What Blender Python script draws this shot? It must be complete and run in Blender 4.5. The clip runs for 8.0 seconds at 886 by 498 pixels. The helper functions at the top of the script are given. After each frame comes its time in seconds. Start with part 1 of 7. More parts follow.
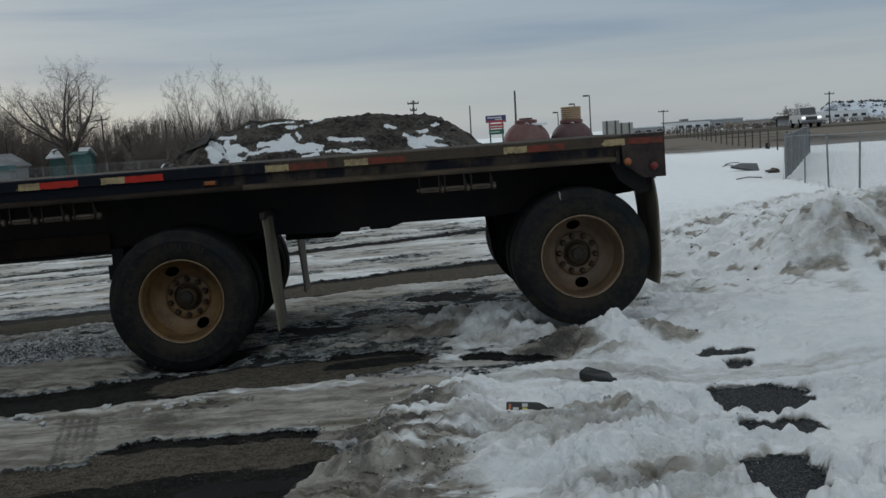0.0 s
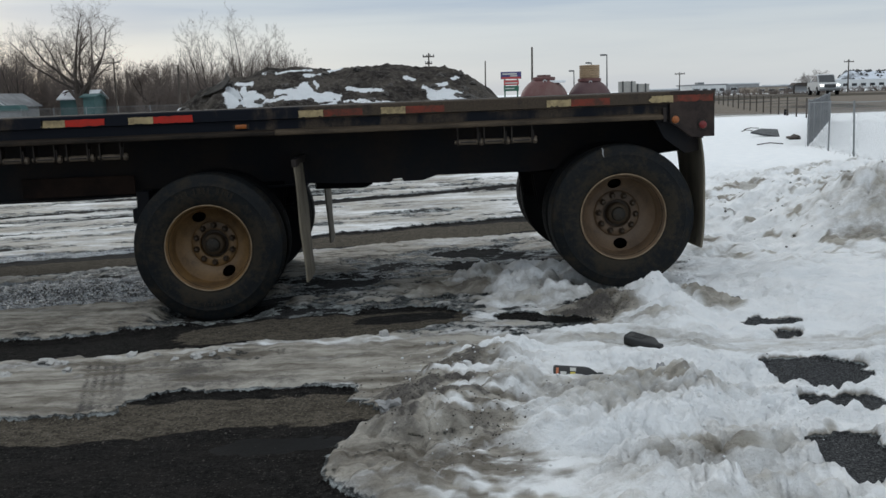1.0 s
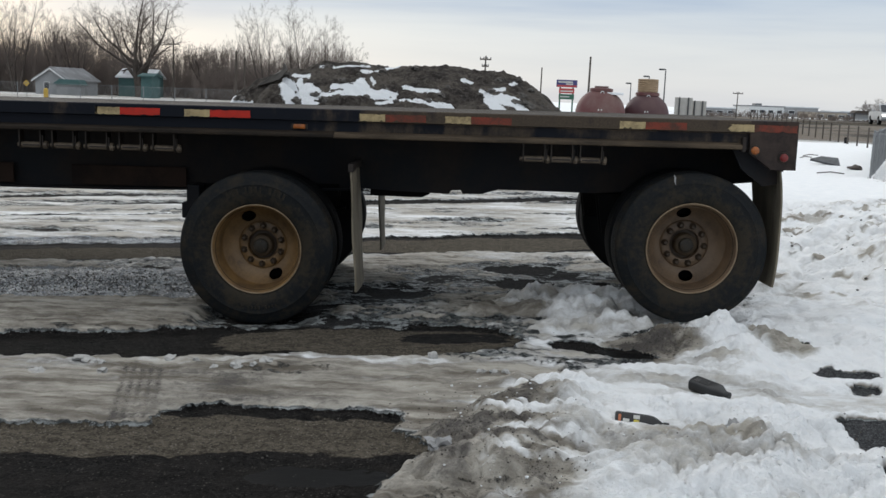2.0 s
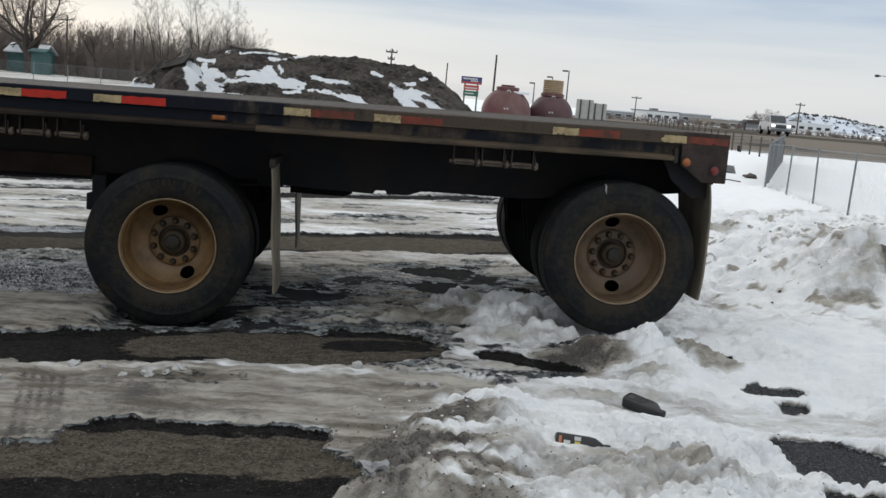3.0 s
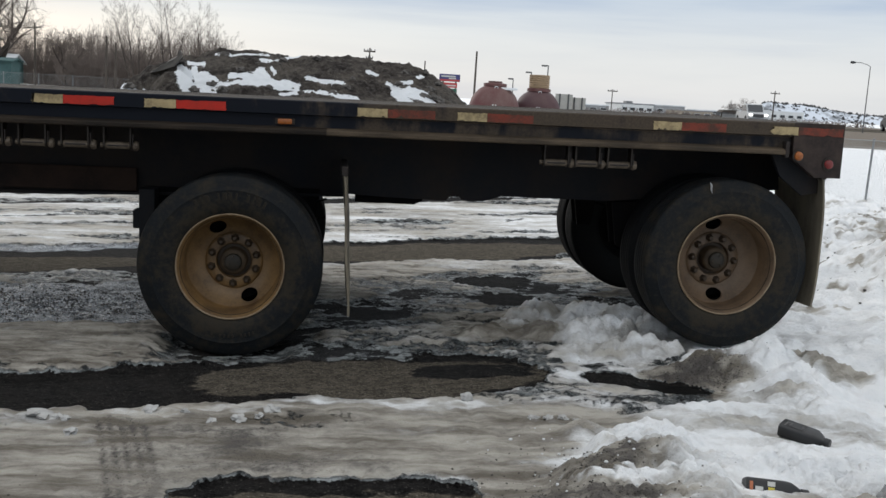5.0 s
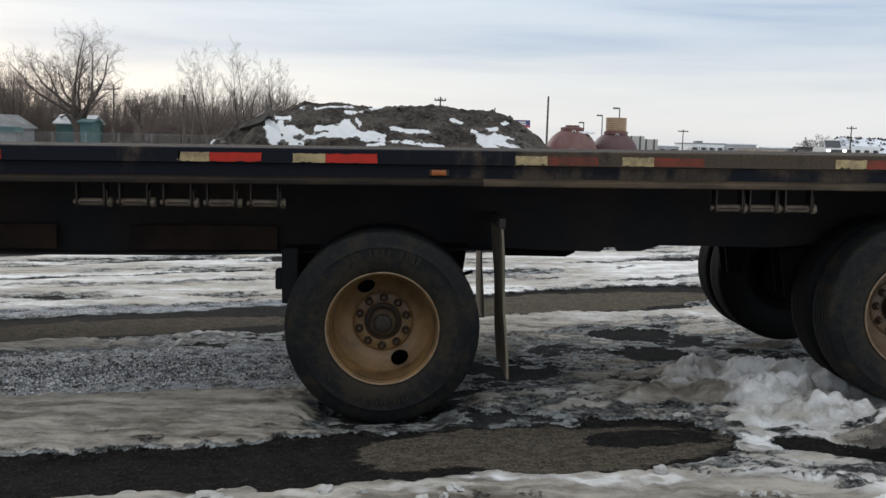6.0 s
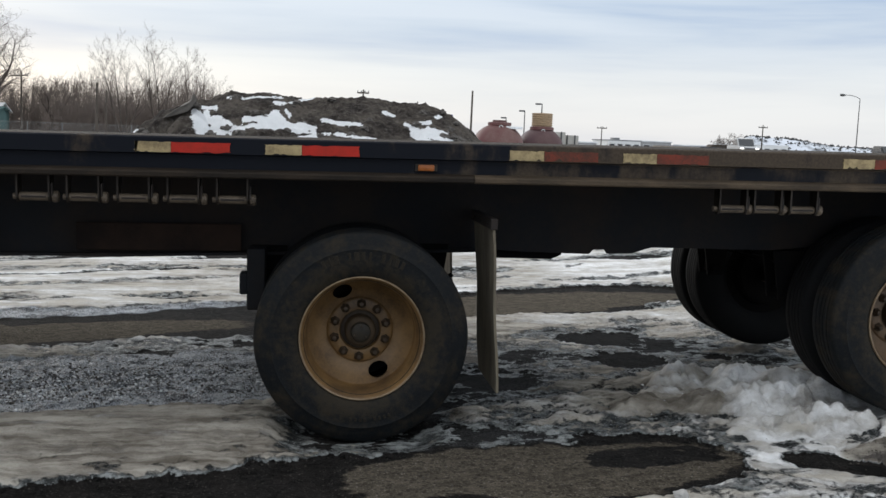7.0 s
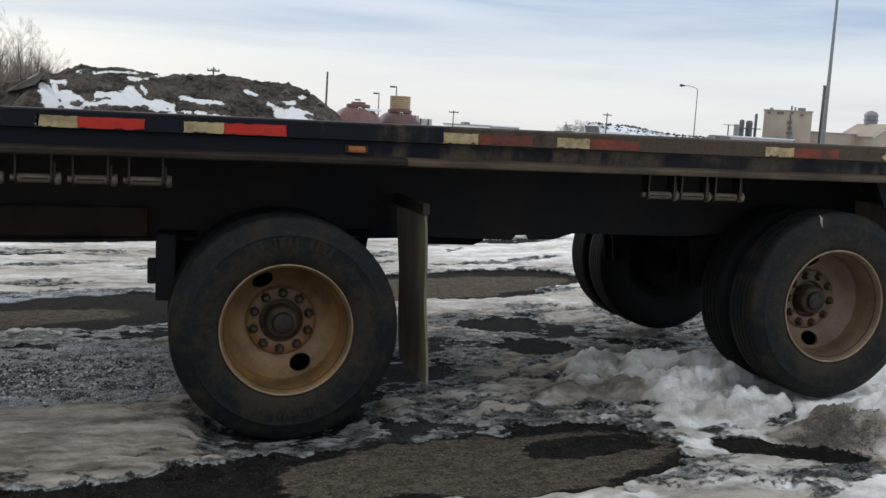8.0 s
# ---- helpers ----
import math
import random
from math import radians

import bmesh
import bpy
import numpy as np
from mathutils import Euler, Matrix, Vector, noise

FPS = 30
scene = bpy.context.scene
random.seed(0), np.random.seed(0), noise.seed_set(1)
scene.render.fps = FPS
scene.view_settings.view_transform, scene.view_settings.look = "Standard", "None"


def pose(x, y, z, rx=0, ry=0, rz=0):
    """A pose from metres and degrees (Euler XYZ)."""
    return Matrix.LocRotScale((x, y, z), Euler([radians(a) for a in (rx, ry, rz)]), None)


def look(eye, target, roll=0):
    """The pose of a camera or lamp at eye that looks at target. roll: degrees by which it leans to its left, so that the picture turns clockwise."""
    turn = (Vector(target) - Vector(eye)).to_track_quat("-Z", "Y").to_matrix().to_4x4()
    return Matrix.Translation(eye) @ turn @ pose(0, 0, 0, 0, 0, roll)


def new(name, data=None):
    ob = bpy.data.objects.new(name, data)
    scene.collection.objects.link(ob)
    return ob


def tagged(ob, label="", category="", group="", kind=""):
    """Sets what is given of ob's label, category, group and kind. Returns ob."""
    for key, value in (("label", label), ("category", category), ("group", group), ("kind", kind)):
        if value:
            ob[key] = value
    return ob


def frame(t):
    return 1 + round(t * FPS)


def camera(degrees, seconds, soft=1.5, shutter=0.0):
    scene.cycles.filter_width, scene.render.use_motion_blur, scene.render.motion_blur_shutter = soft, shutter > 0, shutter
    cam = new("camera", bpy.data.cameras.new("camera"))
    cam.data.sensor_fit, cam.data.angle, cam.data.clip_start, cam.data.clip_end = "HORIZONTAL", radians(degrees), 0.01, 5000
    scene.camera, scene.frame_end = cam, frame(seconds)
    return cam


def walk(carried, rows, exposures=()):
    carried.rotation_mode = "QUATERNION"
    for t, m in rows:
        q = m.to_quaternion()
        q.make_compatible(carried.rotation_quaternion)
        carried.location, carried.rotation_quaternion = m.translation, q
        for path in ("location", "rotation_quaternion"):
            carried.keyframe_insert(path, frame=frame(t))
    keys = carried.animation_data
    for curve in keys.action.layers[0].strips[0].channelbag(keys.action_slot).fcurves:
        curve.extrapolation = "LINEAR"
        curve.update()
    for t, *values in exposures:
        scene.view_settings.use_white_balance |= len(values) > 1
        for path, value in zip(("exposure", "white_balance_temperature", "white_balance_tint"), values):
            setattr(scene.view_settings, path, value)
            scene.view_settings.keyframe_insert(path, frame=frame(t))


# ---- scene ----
cam = camera(48.4, 8.0, soft=1.5)
PATH = [
    (0, (1.752, -7.541, 1.582), (1.827, -5.554, 1.365), -3.7),
    (0.5, (1.733, -7.397, 1.565), (1.635, -5.418, 1.296), -2.8),
    (1, (1.544, -7.286, 1.552), (1.601, -5.31, 1.247), -1.7),
    (1.2, (1.457, -7.24, 1.545), (1.502, -5.262, 1.253), -2.1),
    (2.3, (1.437, -6.835, 1.65), (1.409, -4.861, 1.33), 3.6),
    (2.5, (1.421, -6.773, 1.659), (1.424, -4.801, 1.33), 3.9),
    (3, (1.254, -6.674, 1.643), (1.435, -4.705, 1.338), 4.9),
    (3.5, (1.069, -6.5, 1.612), (1.285, -4.537, 1.299), 4.6),
    (4, (0.957, -6.229, 1.598), (1.116, -4.254, 1.33), 2.7),
    (4.2, (0.893, -6.153, 1.595), (1.01, -4.174, 1.334), 2.5),
    (5.3, (0.44, -5.769, 1.573), (0.698, -3.811, 1.259), 3.5),
    (5.5, (0.332, -5.624, 1.574), (0.47, -3.646, 1.31), 2.4),
    (6, (0.078, -5.487, 1.554), (0.172, -3.501, 1.337), 1.4),
    (6.5, (-0.137, -5.234, 1.521), (0.198, -3.288, 1.201), 3.5),
    (7, (-0.256, -4.981, 1.535), (0.005, -3.011, 1.311), 2.2),
    (7.5, (-0.372, -4.818, 1.516), (0.188, -2.911, 1.297), 3.9),
    (8, (-0.618, -4.677, 1.507), (-0.057, -2.773, 1.263), 3.3),
]
walk(cam, [(t, look(eye, target, roll)) for t, eye, target, roll in PATH],
     [(0, -0.82, 6000, 3), (0.5, -0.54, 6020, 5), (1.0, -0.24, 6120, 6), (1.2, -0.08, 6150, 7), (2.3, 0.0, 6350, 8), (4.2, 0.02, 6370, 8), (5.5, 0.10, 6390, 9), (7, 0.20, 6400, 9), (7.5, 0.25, 6400, 9), (8, 0.18, 6400, 9)])

# ---- light ----
SUN_AZ, SUN_EL = radians(-32), radians(14)
world = bpy.data.worlds.new("winter_sky")
scene.world = world
world.use_nodes = True
wt = world.node_tree
wt.nodes.clear()


def wnode(kind, **kw):
    n = wt.nodes.new(kind)
    for k, v in kw.items():
        n.inputs[k].default_value = v
    return n


def wlink(a, b):
    wt.links.new(a, b)


def wmath(op, a, b=0.5):
    n = wt.nodes.new("ShaderNodeMath")
    n.operation = op
    for i, v in enumerate((a, b)):
        if isinstance(v, (int, float)):
            n.inputs[i].default_value = v
        else:
            wlink(v, n.inputs[i])
    return n.outputs[0]


def wramp(fac, stops):
    n = wt.nodes.new("ShaderNodeValToRGB")
    el = n.color_ramp.elements
    while len(el) < len(stops):
        el.new(0.5)
    for e, (p, c) in zip(el, stops):
        e.position, e.color = p, (*c, 1)
    wlink(fac, n.inputs[0])
    return n.outputs[0]


def wmix(fac, a, b):
    n = wt.nodes.new("ShaderNodeMix")
    n.data_type = "RGBA"
    for sock, v in ((n.inputs["Factor"], fac), (n.inputs[6], a), (n.inputs[7], b)):
        if isinstance(v, (int, float)):
            sock.default_value = v
        elif isinstance(v, tuple):
            sock.default_value = (*v, 1)
        else:
            wlink(v, sock)
    return n.outputs[2]


nishita = wt.nodes.new("ShaderNodeTexSky")
nishita.sky_type, nishita.sun_disc = "NISHITA", False
nishita.sun_elevation, nishita.sun_rotation = SUN_EL, SUN_AZ
coord = wt.nodes.new("ShaderNodeTexCoord")
split = wt.nodes.new("ShaderNodeSeparateXYZ")
wlink(coord.outputs["Generated"], split.inputs[0])
up = wmath("MAXIMUM", split.outputs[2], 0.0)
# layered stratus: stretched along the horizon, finer with height
layer = wt.nodes.new("ShaderNodeMapping")
layer.inputs["Scale"].default_value = (1.3, 1.3, 15.0)
layer.inputs["Rotation"].default_value = (radians(4), radians(-5), 0)
wlink(coord.outputs["Generated"], layer.inputs[0])
bands = wnode("ShaderNodeTexNoise", Scale=1.5, Detail=6.0, Roughness=0.52, Distortion=0.25)
wlink(layer.outputs[0], bands.inputs["Vector"])
soft_bands = wnode("ShaderNodeTexNoise", Scale=0.7, Detail=3.0, Roughness=0.5)
wlink(layer.outputs[0], soft_bands.inputs["Vector"])
cloud = wramp(bands.outputs[0], [(0.38, (0.29, 0.39, 0.56)), (0.49, (0.52, 0.585, 0.665)), (0.60, (0.655, 0.70, 0.75))])
veil = wramp(soft_bands.outputs[0], [(0.42, (0.34, 0.44, 0.61)), (0.58, (0.655, 0.70, 0.755))])
clouds = wmix(0.4, cloud, veil)
low = wramp(up, [(0.0, (1, 1, 1)), (0.055, (0.85, 0.85, 0.85)), (0.10, (0.35, 0.35, 0.35)), (0.17, (0, 0, 0))])
warm = wmix(wmath("MULTIPLY", low, 0.60), clouds, (0.745, 0.715, 0.695))
# pale glow round the hidden low sun
glow_dir = wt.nodes.new("ShaderNodeVectorMath")
glow_dir.operation = "DOT_PRODUCT"
glow_dir.inputs[1].default_value = (math.sin(SUN_AZ), math.cos(SUN_AZ), 0.02)
wlink(coord.outputs["Generated"], glow_dir.inputs[0])
glow = wramp(glow_dir.outputs["Value"], [(0.955, (0, 0, 0)), (1.0, (1, 1, 1))])
glow = wmath("MULTIPLY", glow, wramp(up, [(0.0, (1, 1, 1)), (0.022, (0.8, 0.8, 0.8)), (0.042, (0, 0, 0))]))
overhead = wramp(up, [(0.24, (0, 0, 0)), (0.68, (1, 1, 1))])
warm = wmix(overhead, warm, (1.13, 1.135, 1.145))
sky = wmix(wmath("MULTIPLY", glow, 0.40), warm, (0.92, 0.62, 0.36))
bg_cloud = wnode("ShaderNodeBackground", Strength=1.0)
wlink(sky, bg_cloud.inputs[0])
bg_sky = wnode("ShaderNodeBackground", Strength=0.012)
wlink(nishita.outputs[0], bg_sky.inputs[0])
both = wt.nodes.new("ShaderNodeAddShader")
wlink(bg_cloud.outputs[0], both.inputs[0])
wlink(bg_sky.outputs[0], both.inputs[1])
out = wt.nodes.new("ShaderNodeOutputWorld")
wlink(both.outputs[0], out.inputs[0])

sun = new("sun", bpy.data.lights.new("sun", "SUN"))
sun.data.energy, sun.data.angle, sun.data.color = 0.7, radians(25), (1.0, 0.93, 0.84)
sun.matrix_world = look((60 * math.sin(SUN_AZ), 60 * math.cos(SUN_AZ), 22), (0, 0, 0))


# ---- materials ----
class Nodes:
    """A principled material and short ways to wire it."""

    def __init__(self, name):
        self.mat = bpy.data.materials.new(name)
        self.mat.use_nodes = True
        self.t = self.mat.node_tree
        self.bsdf = self.t.nodes["Principled BSDF"]
        self.pos = self.t.nodes.new("ShaderNodeTexCoord").outputs["Object"]

    def put(self, sock, v):
        if isinstance(v, (int, float)):
            sock.default_value = v
        elif isinstance(v, tuple):
            sock.default_value = (*v, 1) if len(v) == 3 and sock.type == "RGBA" else v
        else:
            self.t.links.new(v, sock)

    def noise(self, scale, detail=4.0, rough=0.55, stretch=(1, 1, 1), world_space=False):
        m = self.t.nodes.new("ShaderNodeMapping")
        m.inputs["Scale"].default_value = stretch
        if world_space:
            self.put(m.inputs[0], self.t.nodes.new("ShaderNodeNewGeometry").outputs["Position"])
        else:
            self.put(m.inputs[0], self.pos)
        n = self.t.nodes.new("ShaderNodeTexNoise")
        n.inputs["Scale"].default_value, n.inputs["Detail"].default_value, n.inputs["Roughness"].default_value = scale, detail, rough
        self.put(n.inputs["Vector"], m.outputs[0])
        return n.outputs[0]

    def cells(self, scale, out="Color"):
        n = self.t.nodes.new("ShaderNodeTexVoronoi")
        n.inputs["Scale"].default_value = scale
        self.put(n.inputs["Vector"], self.pos)
        return n.outputs[out]

    def attr(self, name):
        n = self.t.nodes.new("ShaderNodeAttribute")
        n.attribute_name = name
        return n.outputs["Fac"]

    def math(self, op, a, b=0.5):
        n = self.t.nodes.new("ShaderNodeMath")
        n.operation = op
        self.put(n.inputs[0], a)
        self.put(n.inputs[1], b)
        return n.outputs[0]

    def step(self, v, lo, hi):
        n = self.t.nodes.new("ShaderNodeMapRange")
        n.interpolation_type = "SMOOTHSTEP"
        self.put(n.inputs[0], v)
        n.inputs[1].default_value, n.inputs[2].default_value = lo, hi
        return n.outputs[0]

    def mix(self, fac, a, b):
        n = self.t.nodes.new("ShaderNodeMix")
        n.data_type = "RGBA"
        self.put(n.inputs["Factor"], fac)
        self.put(n.inputs[6], a)
        self.put(n.inputs[7], b)
        return n.outputs[2]

    def bump(self, height, strength=0.3, distance=0.01):
        n = self.t.nodes.new("ShaderNodeBump")
        n.inputs["Distance"].default_value = distance
        self.put(n.inputs["Strength"], strength)
        self.put(n.inputs["Height"], height)
        self.put(self.bsdf.inputs["Normal"], n.outputs[0])

    def done(self, color, rough=0.6, metal=0.0, spec=None):
        self.put(self.bsdf.inputs["Base Color"], color)
        self.put(self.bsdf.inputs["Roughness"], rough)
        self.put(self.bsdf.inputs["Metallic"], metal)
        if spec is not None:
            self.put(self.bsdf.inputs["Specular IOR Level"], spec)
        return self.mat


def worn(name, base, stain, rough=0.6, scale=6.0, amount=0.5, metal=0.0, grain=60.0, bump=0.15, stretch=(1, 1, 1), spec=None):
    """Paint, rubber, wood or metal with broad stains and a fine grain."""
    n = Nodes(name)
    big, fine = n.noise(scale, 6.0, 0.6, stretch), n.noise(grain, 3.0, 0.6, stretch)
    mask = n.math("MULTIPLY", n.step(n.math("ADD", n.math("MULTIPLY", big, 0.8), n.math("MULTIPLY", fine, 0.25)), 0.38, 0.72), amount * 1.6)
    col = n.mix(n.math("MINIMUM", mask, 1.0), base, stain)
    col = n.mix(n.math("MULTIPLY", fine, 0.25), col, tuple(c * 0.5 for c in base))
    n.bump(n.math("ADD", fine, big), bump, 0.004)
    return n.done(col, n.math("ADD", n.math("MULTIPLY", big, 0.25), rough - 0.12), metal, spec)


def ground_material():
    n = Nodes("lot_surface")
    cover, dirt, dry, speck, grass = n.attr("cover"), n.attr("dirt"), n.attr("dry"), n.attr("speck"), n.attr("grass")

    def about(v, amount):
        return n.math("MULTIPLY", n.math("SUBTRACT", v, 0.5), amount)

    def total(*terms):
        out_sock = terms[0]
        for t in terms[1:]:
            out_sock = n.math("ADD", out_sock, t)
        return out_sock
    n1, n2, n3 = n.noise(4.2, 9.0, 0.66), n.noise(30.0, 7.0, 0.68), n.noise(150.0, 3.0, 0.6)
    streak = n.noise(6.0, 8.0, 0.66, (0.9, 1.7, 1.0))
    n4 = n.noise(62.0, 4.0, 0.7)
    n5 = n.noise(14.0, 6.0, 0.7, (0.8, 1.2, 1.0))
    hump = n.math("ADD", 0.10, n.math("MULTIPLY", 3.2, n.math("MULTIPLY", cover, n.math("SUBTRACT", 1.0, cover))))
    ragged = total(about(n1, 0.75), about(n2, 0.62), about(streak, 0.85))
    rough_cover = n.math("ADD", cover, n.math("MULTIPLY", ragged, hump))
    ice, snow = n.step(rough_cover, 0.27, 0.31), n.step(rough_cover, 0.42, 0.54)
    # asphalt: dark wet binder, pale dry aggregate
    wet_col = n.mix(n.step(total(about(n3, 0.5), about(n4, 0.6), about(n2, 0.5), about(n5, 0.4), 0.5), 0.36, 0.66), (0.004, 0.004, 0.004), (0.026, 0.0245, 0.0235))
    wet_col = n.mix(n.math("MULTIPLY", n.step(total(about(n4, 0.7), about(n3, 0.5), 0.5), 0.60, 0.70), 0.6), wet_col, (0.065, 0.061, 0.057))
    wet_col = n.mix(n.math("MULTIPLY", n.step(n1, 0.42, 0.66), 0.5), wet_col, (0.028, 0.025, 0.023))
    tan = n.mix(n.step(n5, 0.3, 0.7), (0.058, 0.050, 0.039), (0.125, 0.109, 0.086))
    tan = n.mix(n.math("MULTIPLY", n.step(n3, 0.54, 0.64), 0.35), tan, (0.28, 0.255, 0.215))
    tan = n.mix(n.math("MULTIPLY", n.step(n4, 0.52, 0.36), 0.45), tan, (0.028, 0.024, 0.020))
    dry_col = n.mix(n.math("MULTIPLY", n.step(n1, 0.52, 0.72), 0.55), tan, (0.045, 0.038, 0.031))
    dryness = n.step(total(dry, about(n1, 1.1), about(n5, 0.6), about(n2, 0.35)), 0.38, 0.62)
    tar = n.mix(dryness, wet_col, dry_col)
    # single stones of the aggregate show through
    pit, tone = n.cells(75.0, "Distance"), n.cells(75.0, "Color")
    shade = n.t.nodes.new("ShaderNodeSeparateColor")
    n.put(shade.inputs[0], tone)
    bright = n.math("MULTIPLY", n.step(shade.outputs[0], 0.72, 0.98), n.step(pit, 0.42, 0.25))
    tar = n.mix(n.math("MULTIPLY", bright, n.math("ADD", 0.25, n.math("MULTIPLY", dryness, 0.45))), tar, (0.26, 0.24, 0.21))
    tar = n.mix(n.math("MULTIPLY", n.step(shade.outputs[1], 0.66, 0.95), 0.55), tar, (0.012, 0.011, 0.010))
    # loose grey gravel where the plough scraped through the snow
    gravel = n.mix(n.step(total(about(n4, 0.8), about(n3, 0.9), 0.5), 0.36, 0.66), (0.018, 0.019, 0.020), (0.098, 0.099, 0.102))
    gravel = n.mix(n.math("MULTIPLY", bright, 0.6), gravel, (0.24, 0.24, 0.235))
    tar = n.mix(n.step(dirt, 0.35, 0.75), tar, gravel)
    # puddles coloured near black: the dark trailer's reflection is painted in, with little gloss
    damp = n.step(n.math("ADD", n.attr("wet"), about(n2, 0.5)), 0.35, 0.6)
    tar = n.mix(damp, tar, (0.006, 0.006, 0.006))
    # thin refrozen ice over the tar: pale crusts, dark hollows
    pale = n.step(total(about(streak, 1.0), about(n5, 0.75), about(n2, 0.45), 0.5), 0.40, 0.66)
    ice_col = n.mix(pale, (0.022, 0.026, 0.027), (0.33, 0.35, 0.345))
    ice_col = n.mix(n.math("MULTIPLY", n.step(n1, 0.46, 0.70), 0.55), ice_col, (0.085, 0.088, 0.086))
    ice_col = n.mix(n.math("MULTIPLY", n.step(n4, 0.55, 0.66), 0.65), ice_col, (0.44, 0.45, 0.45))
    ice_col = n.mix(n.math("MULTIPLY", n.step(n2, 0.42, 0.30), 0.8), ice_col, (0.020, 0.020, 0.020))
    # snow, with grit frozen into it
    clean = n.mix(n.step(n1, 0.3, 0.75), (0.86, 0.875, 0.885), (0.945, 0.945, 0.94))
    melt = n.noise(2.6, 7.0, 0.6, (0.55, 3.2, 1.0))
    soot = n.mix(n2, (0.036, 0.032, 0.030), (0.150, 0.136, 0.124))
    dirt_mask = n.step(n.math("ADD", dirt, n.math("MULTIPLY", total(about(n2, 0.8), about(n1, 1.1), about(melt, 0.8)), n.math("ADD", 0.15, dirt))), 0.55, 1.0)
    grey = n.mix(n.step(total(about(melt, 1.2), about(streak, 0.5), about(n2, 0.12), 0.5), 0.30, 0.72), (0.140, 0.122, 0.098), (0.47, 0.44, 0.385))
    soil = n.step(total(dirt, about(n1, 0.45), about(melt, 0.55), about(n5, 0.30), about(n2, 0.12)), 0.04, 0.50)
    soil = n.math("MULTIPLY", soil, n.step(dirt, 0.01, 0.12))
    snow_col = n.mix(soil, clean, grey)
    snow_col = n.mix(dirt_mask, snow_col, soot)
    pebbles = n.math("MULTIPLY", n.step(n.noise(95.0, 2.0, 0.5), 0.60, 0.66), n.step(dirt, 0.55, 0.9))
    snow_col = n.mix(pebbles, snow_col, (0.035, 0.03, 0.026))
    col = n.mix(snow, n.mix(ice, tar, ice_col), snow_col)
    # frost-white crust full of dark gravel
    salt = n.step(n.math("ADD", n.noise(105.0, 3.0, 0.7, (1.0, 0.5, 1.0)), about(streak, 0.7)), 0.40, 0.56)
    crust = n.mix(salt, (0.055, 0.056, 0.060), (0.37, 0.40, 0.435))
    col = n.mix(n.math("MULTIPLY", n.step(n.math("ADD", speck, n.math("MULTIPLY", ragged, 0.5)), 0.35, 0.6), 0.95), col, crust)
    straw = n.mix(n2, (0.105, 0.088, 0.070), (0.27, 0.235, 0.195))
    col = n.mix(n.step(n.math("ADD", grass, about(n.noise(0.35, 6.0, 0.65, (0.5, 2.0, 1.0)), 1.2)), 0.36, 0.6), col, straw)
    wet_rough = n.math("SUBTRACT", n.math("ADD", 0.70, n.math("MULTIPLY", dryness, 0.25)), n.math("MULTIPLY", damp, 0.30))
    ice_rough = n.math("ADD", 0.30, n.math("MULTIPLY", n2, 0.35))
    r = n.math("ADD", n.math("MULTIPLY", wet_rough, n.math("SUBTRACT", 1.0, ice)), n.math("MULTIPLY", ice_rough, ice))
    r = n.math("ADD", n.math("MULTIPLY", r, n.math("SUBTRACT", 1.0, snow)), n.math("MULTIPLY", 0.8, snow))
    lumps = total(n.math("MULTIPLY", n1, 0.5), n.math("MULTIPLY", n5, 0.5), n.math("MULTIPLY", n2, 0.55), n.math("MULTIPLY", n4, 0.35), n.math("MULTIPLY", n3, 0.15))
    n.bump(total(lumps, n.math("MULTIPLY", snow, 0.8), n.math("MULTIPLY", ice, 0.3)), n.math("SUBTRACT", 1.0, n.math("MULTIPLY", damp, 0.9)), 0.034)
    return n.done(col, r, 0.0, n.math("ADD", 0.02, n.math("ADD", n.math("MULTIPLY", ice, 0.17), n.math("MULTIPLY", n.math("MULTIPLY", damp, 0.03), n.math("SUBTRACT", 1.0, ice)))))


def mound_material():
    n = Nodes("dirt_and_snow")
    n1, n2, n3 = n.noise(1.6, 8.0, 0.65), n.noise(9.0, 7.0, 0.7), n.noise(34.0, 4.0, 0.65)
    soil = n.mix(n.step(n1, 0.36, 0.64), (0.021, 0.017, 0.015), (0.088, 0.076, 0.064))
    soil = n.mix(n.math("MULTIPLY", n.step(n2, 0.50, 0.68), 0.6), soil, (0.150, 0.136, 0.122))
    soil = n.mix(n.math("MULTIPLY", n.step(n2, 0.46, 0.34), 0.7), soil, (0.014, 0.012, 0.011))
    soil = n.mix(n.math("MULTIPLY", n.step(n3, 0.58, 0.68), 0.5), soil, (0.22, 0.21, 0.20))
    s = n.math("ADD", n.attr("cover"), n.math("ADD", n.math("MULTIPLY", n.math("SUBTRACT", n2, 0.5), 1.3), n.math("MULTIPLY", n.math("SUBTRACT", n3, 0.5), 0.8)))
    col = n.mix(n.step(s, 0.40, 0.50), soil, (0.80, 0.82, 0.84))
    n.bump(n.math("ADD", n2, n.math("MULTIPLY", n3, 0.6)), 0.9, 0.08)
    return n.done(col, 0.9, 0.0, 0.15)


def hill_material():
    n = Nodes("snowy_sage_hill")
    n1 = n.noise(0.05, 8.0, 0.75)
    col = n.mix(n.step(n1, 0.46, 0.58), (0.62, 0.66, 0.72), (0.15, 0.16, 0.17))
    return n.done(col, 0.95, 0.0, 0.1)


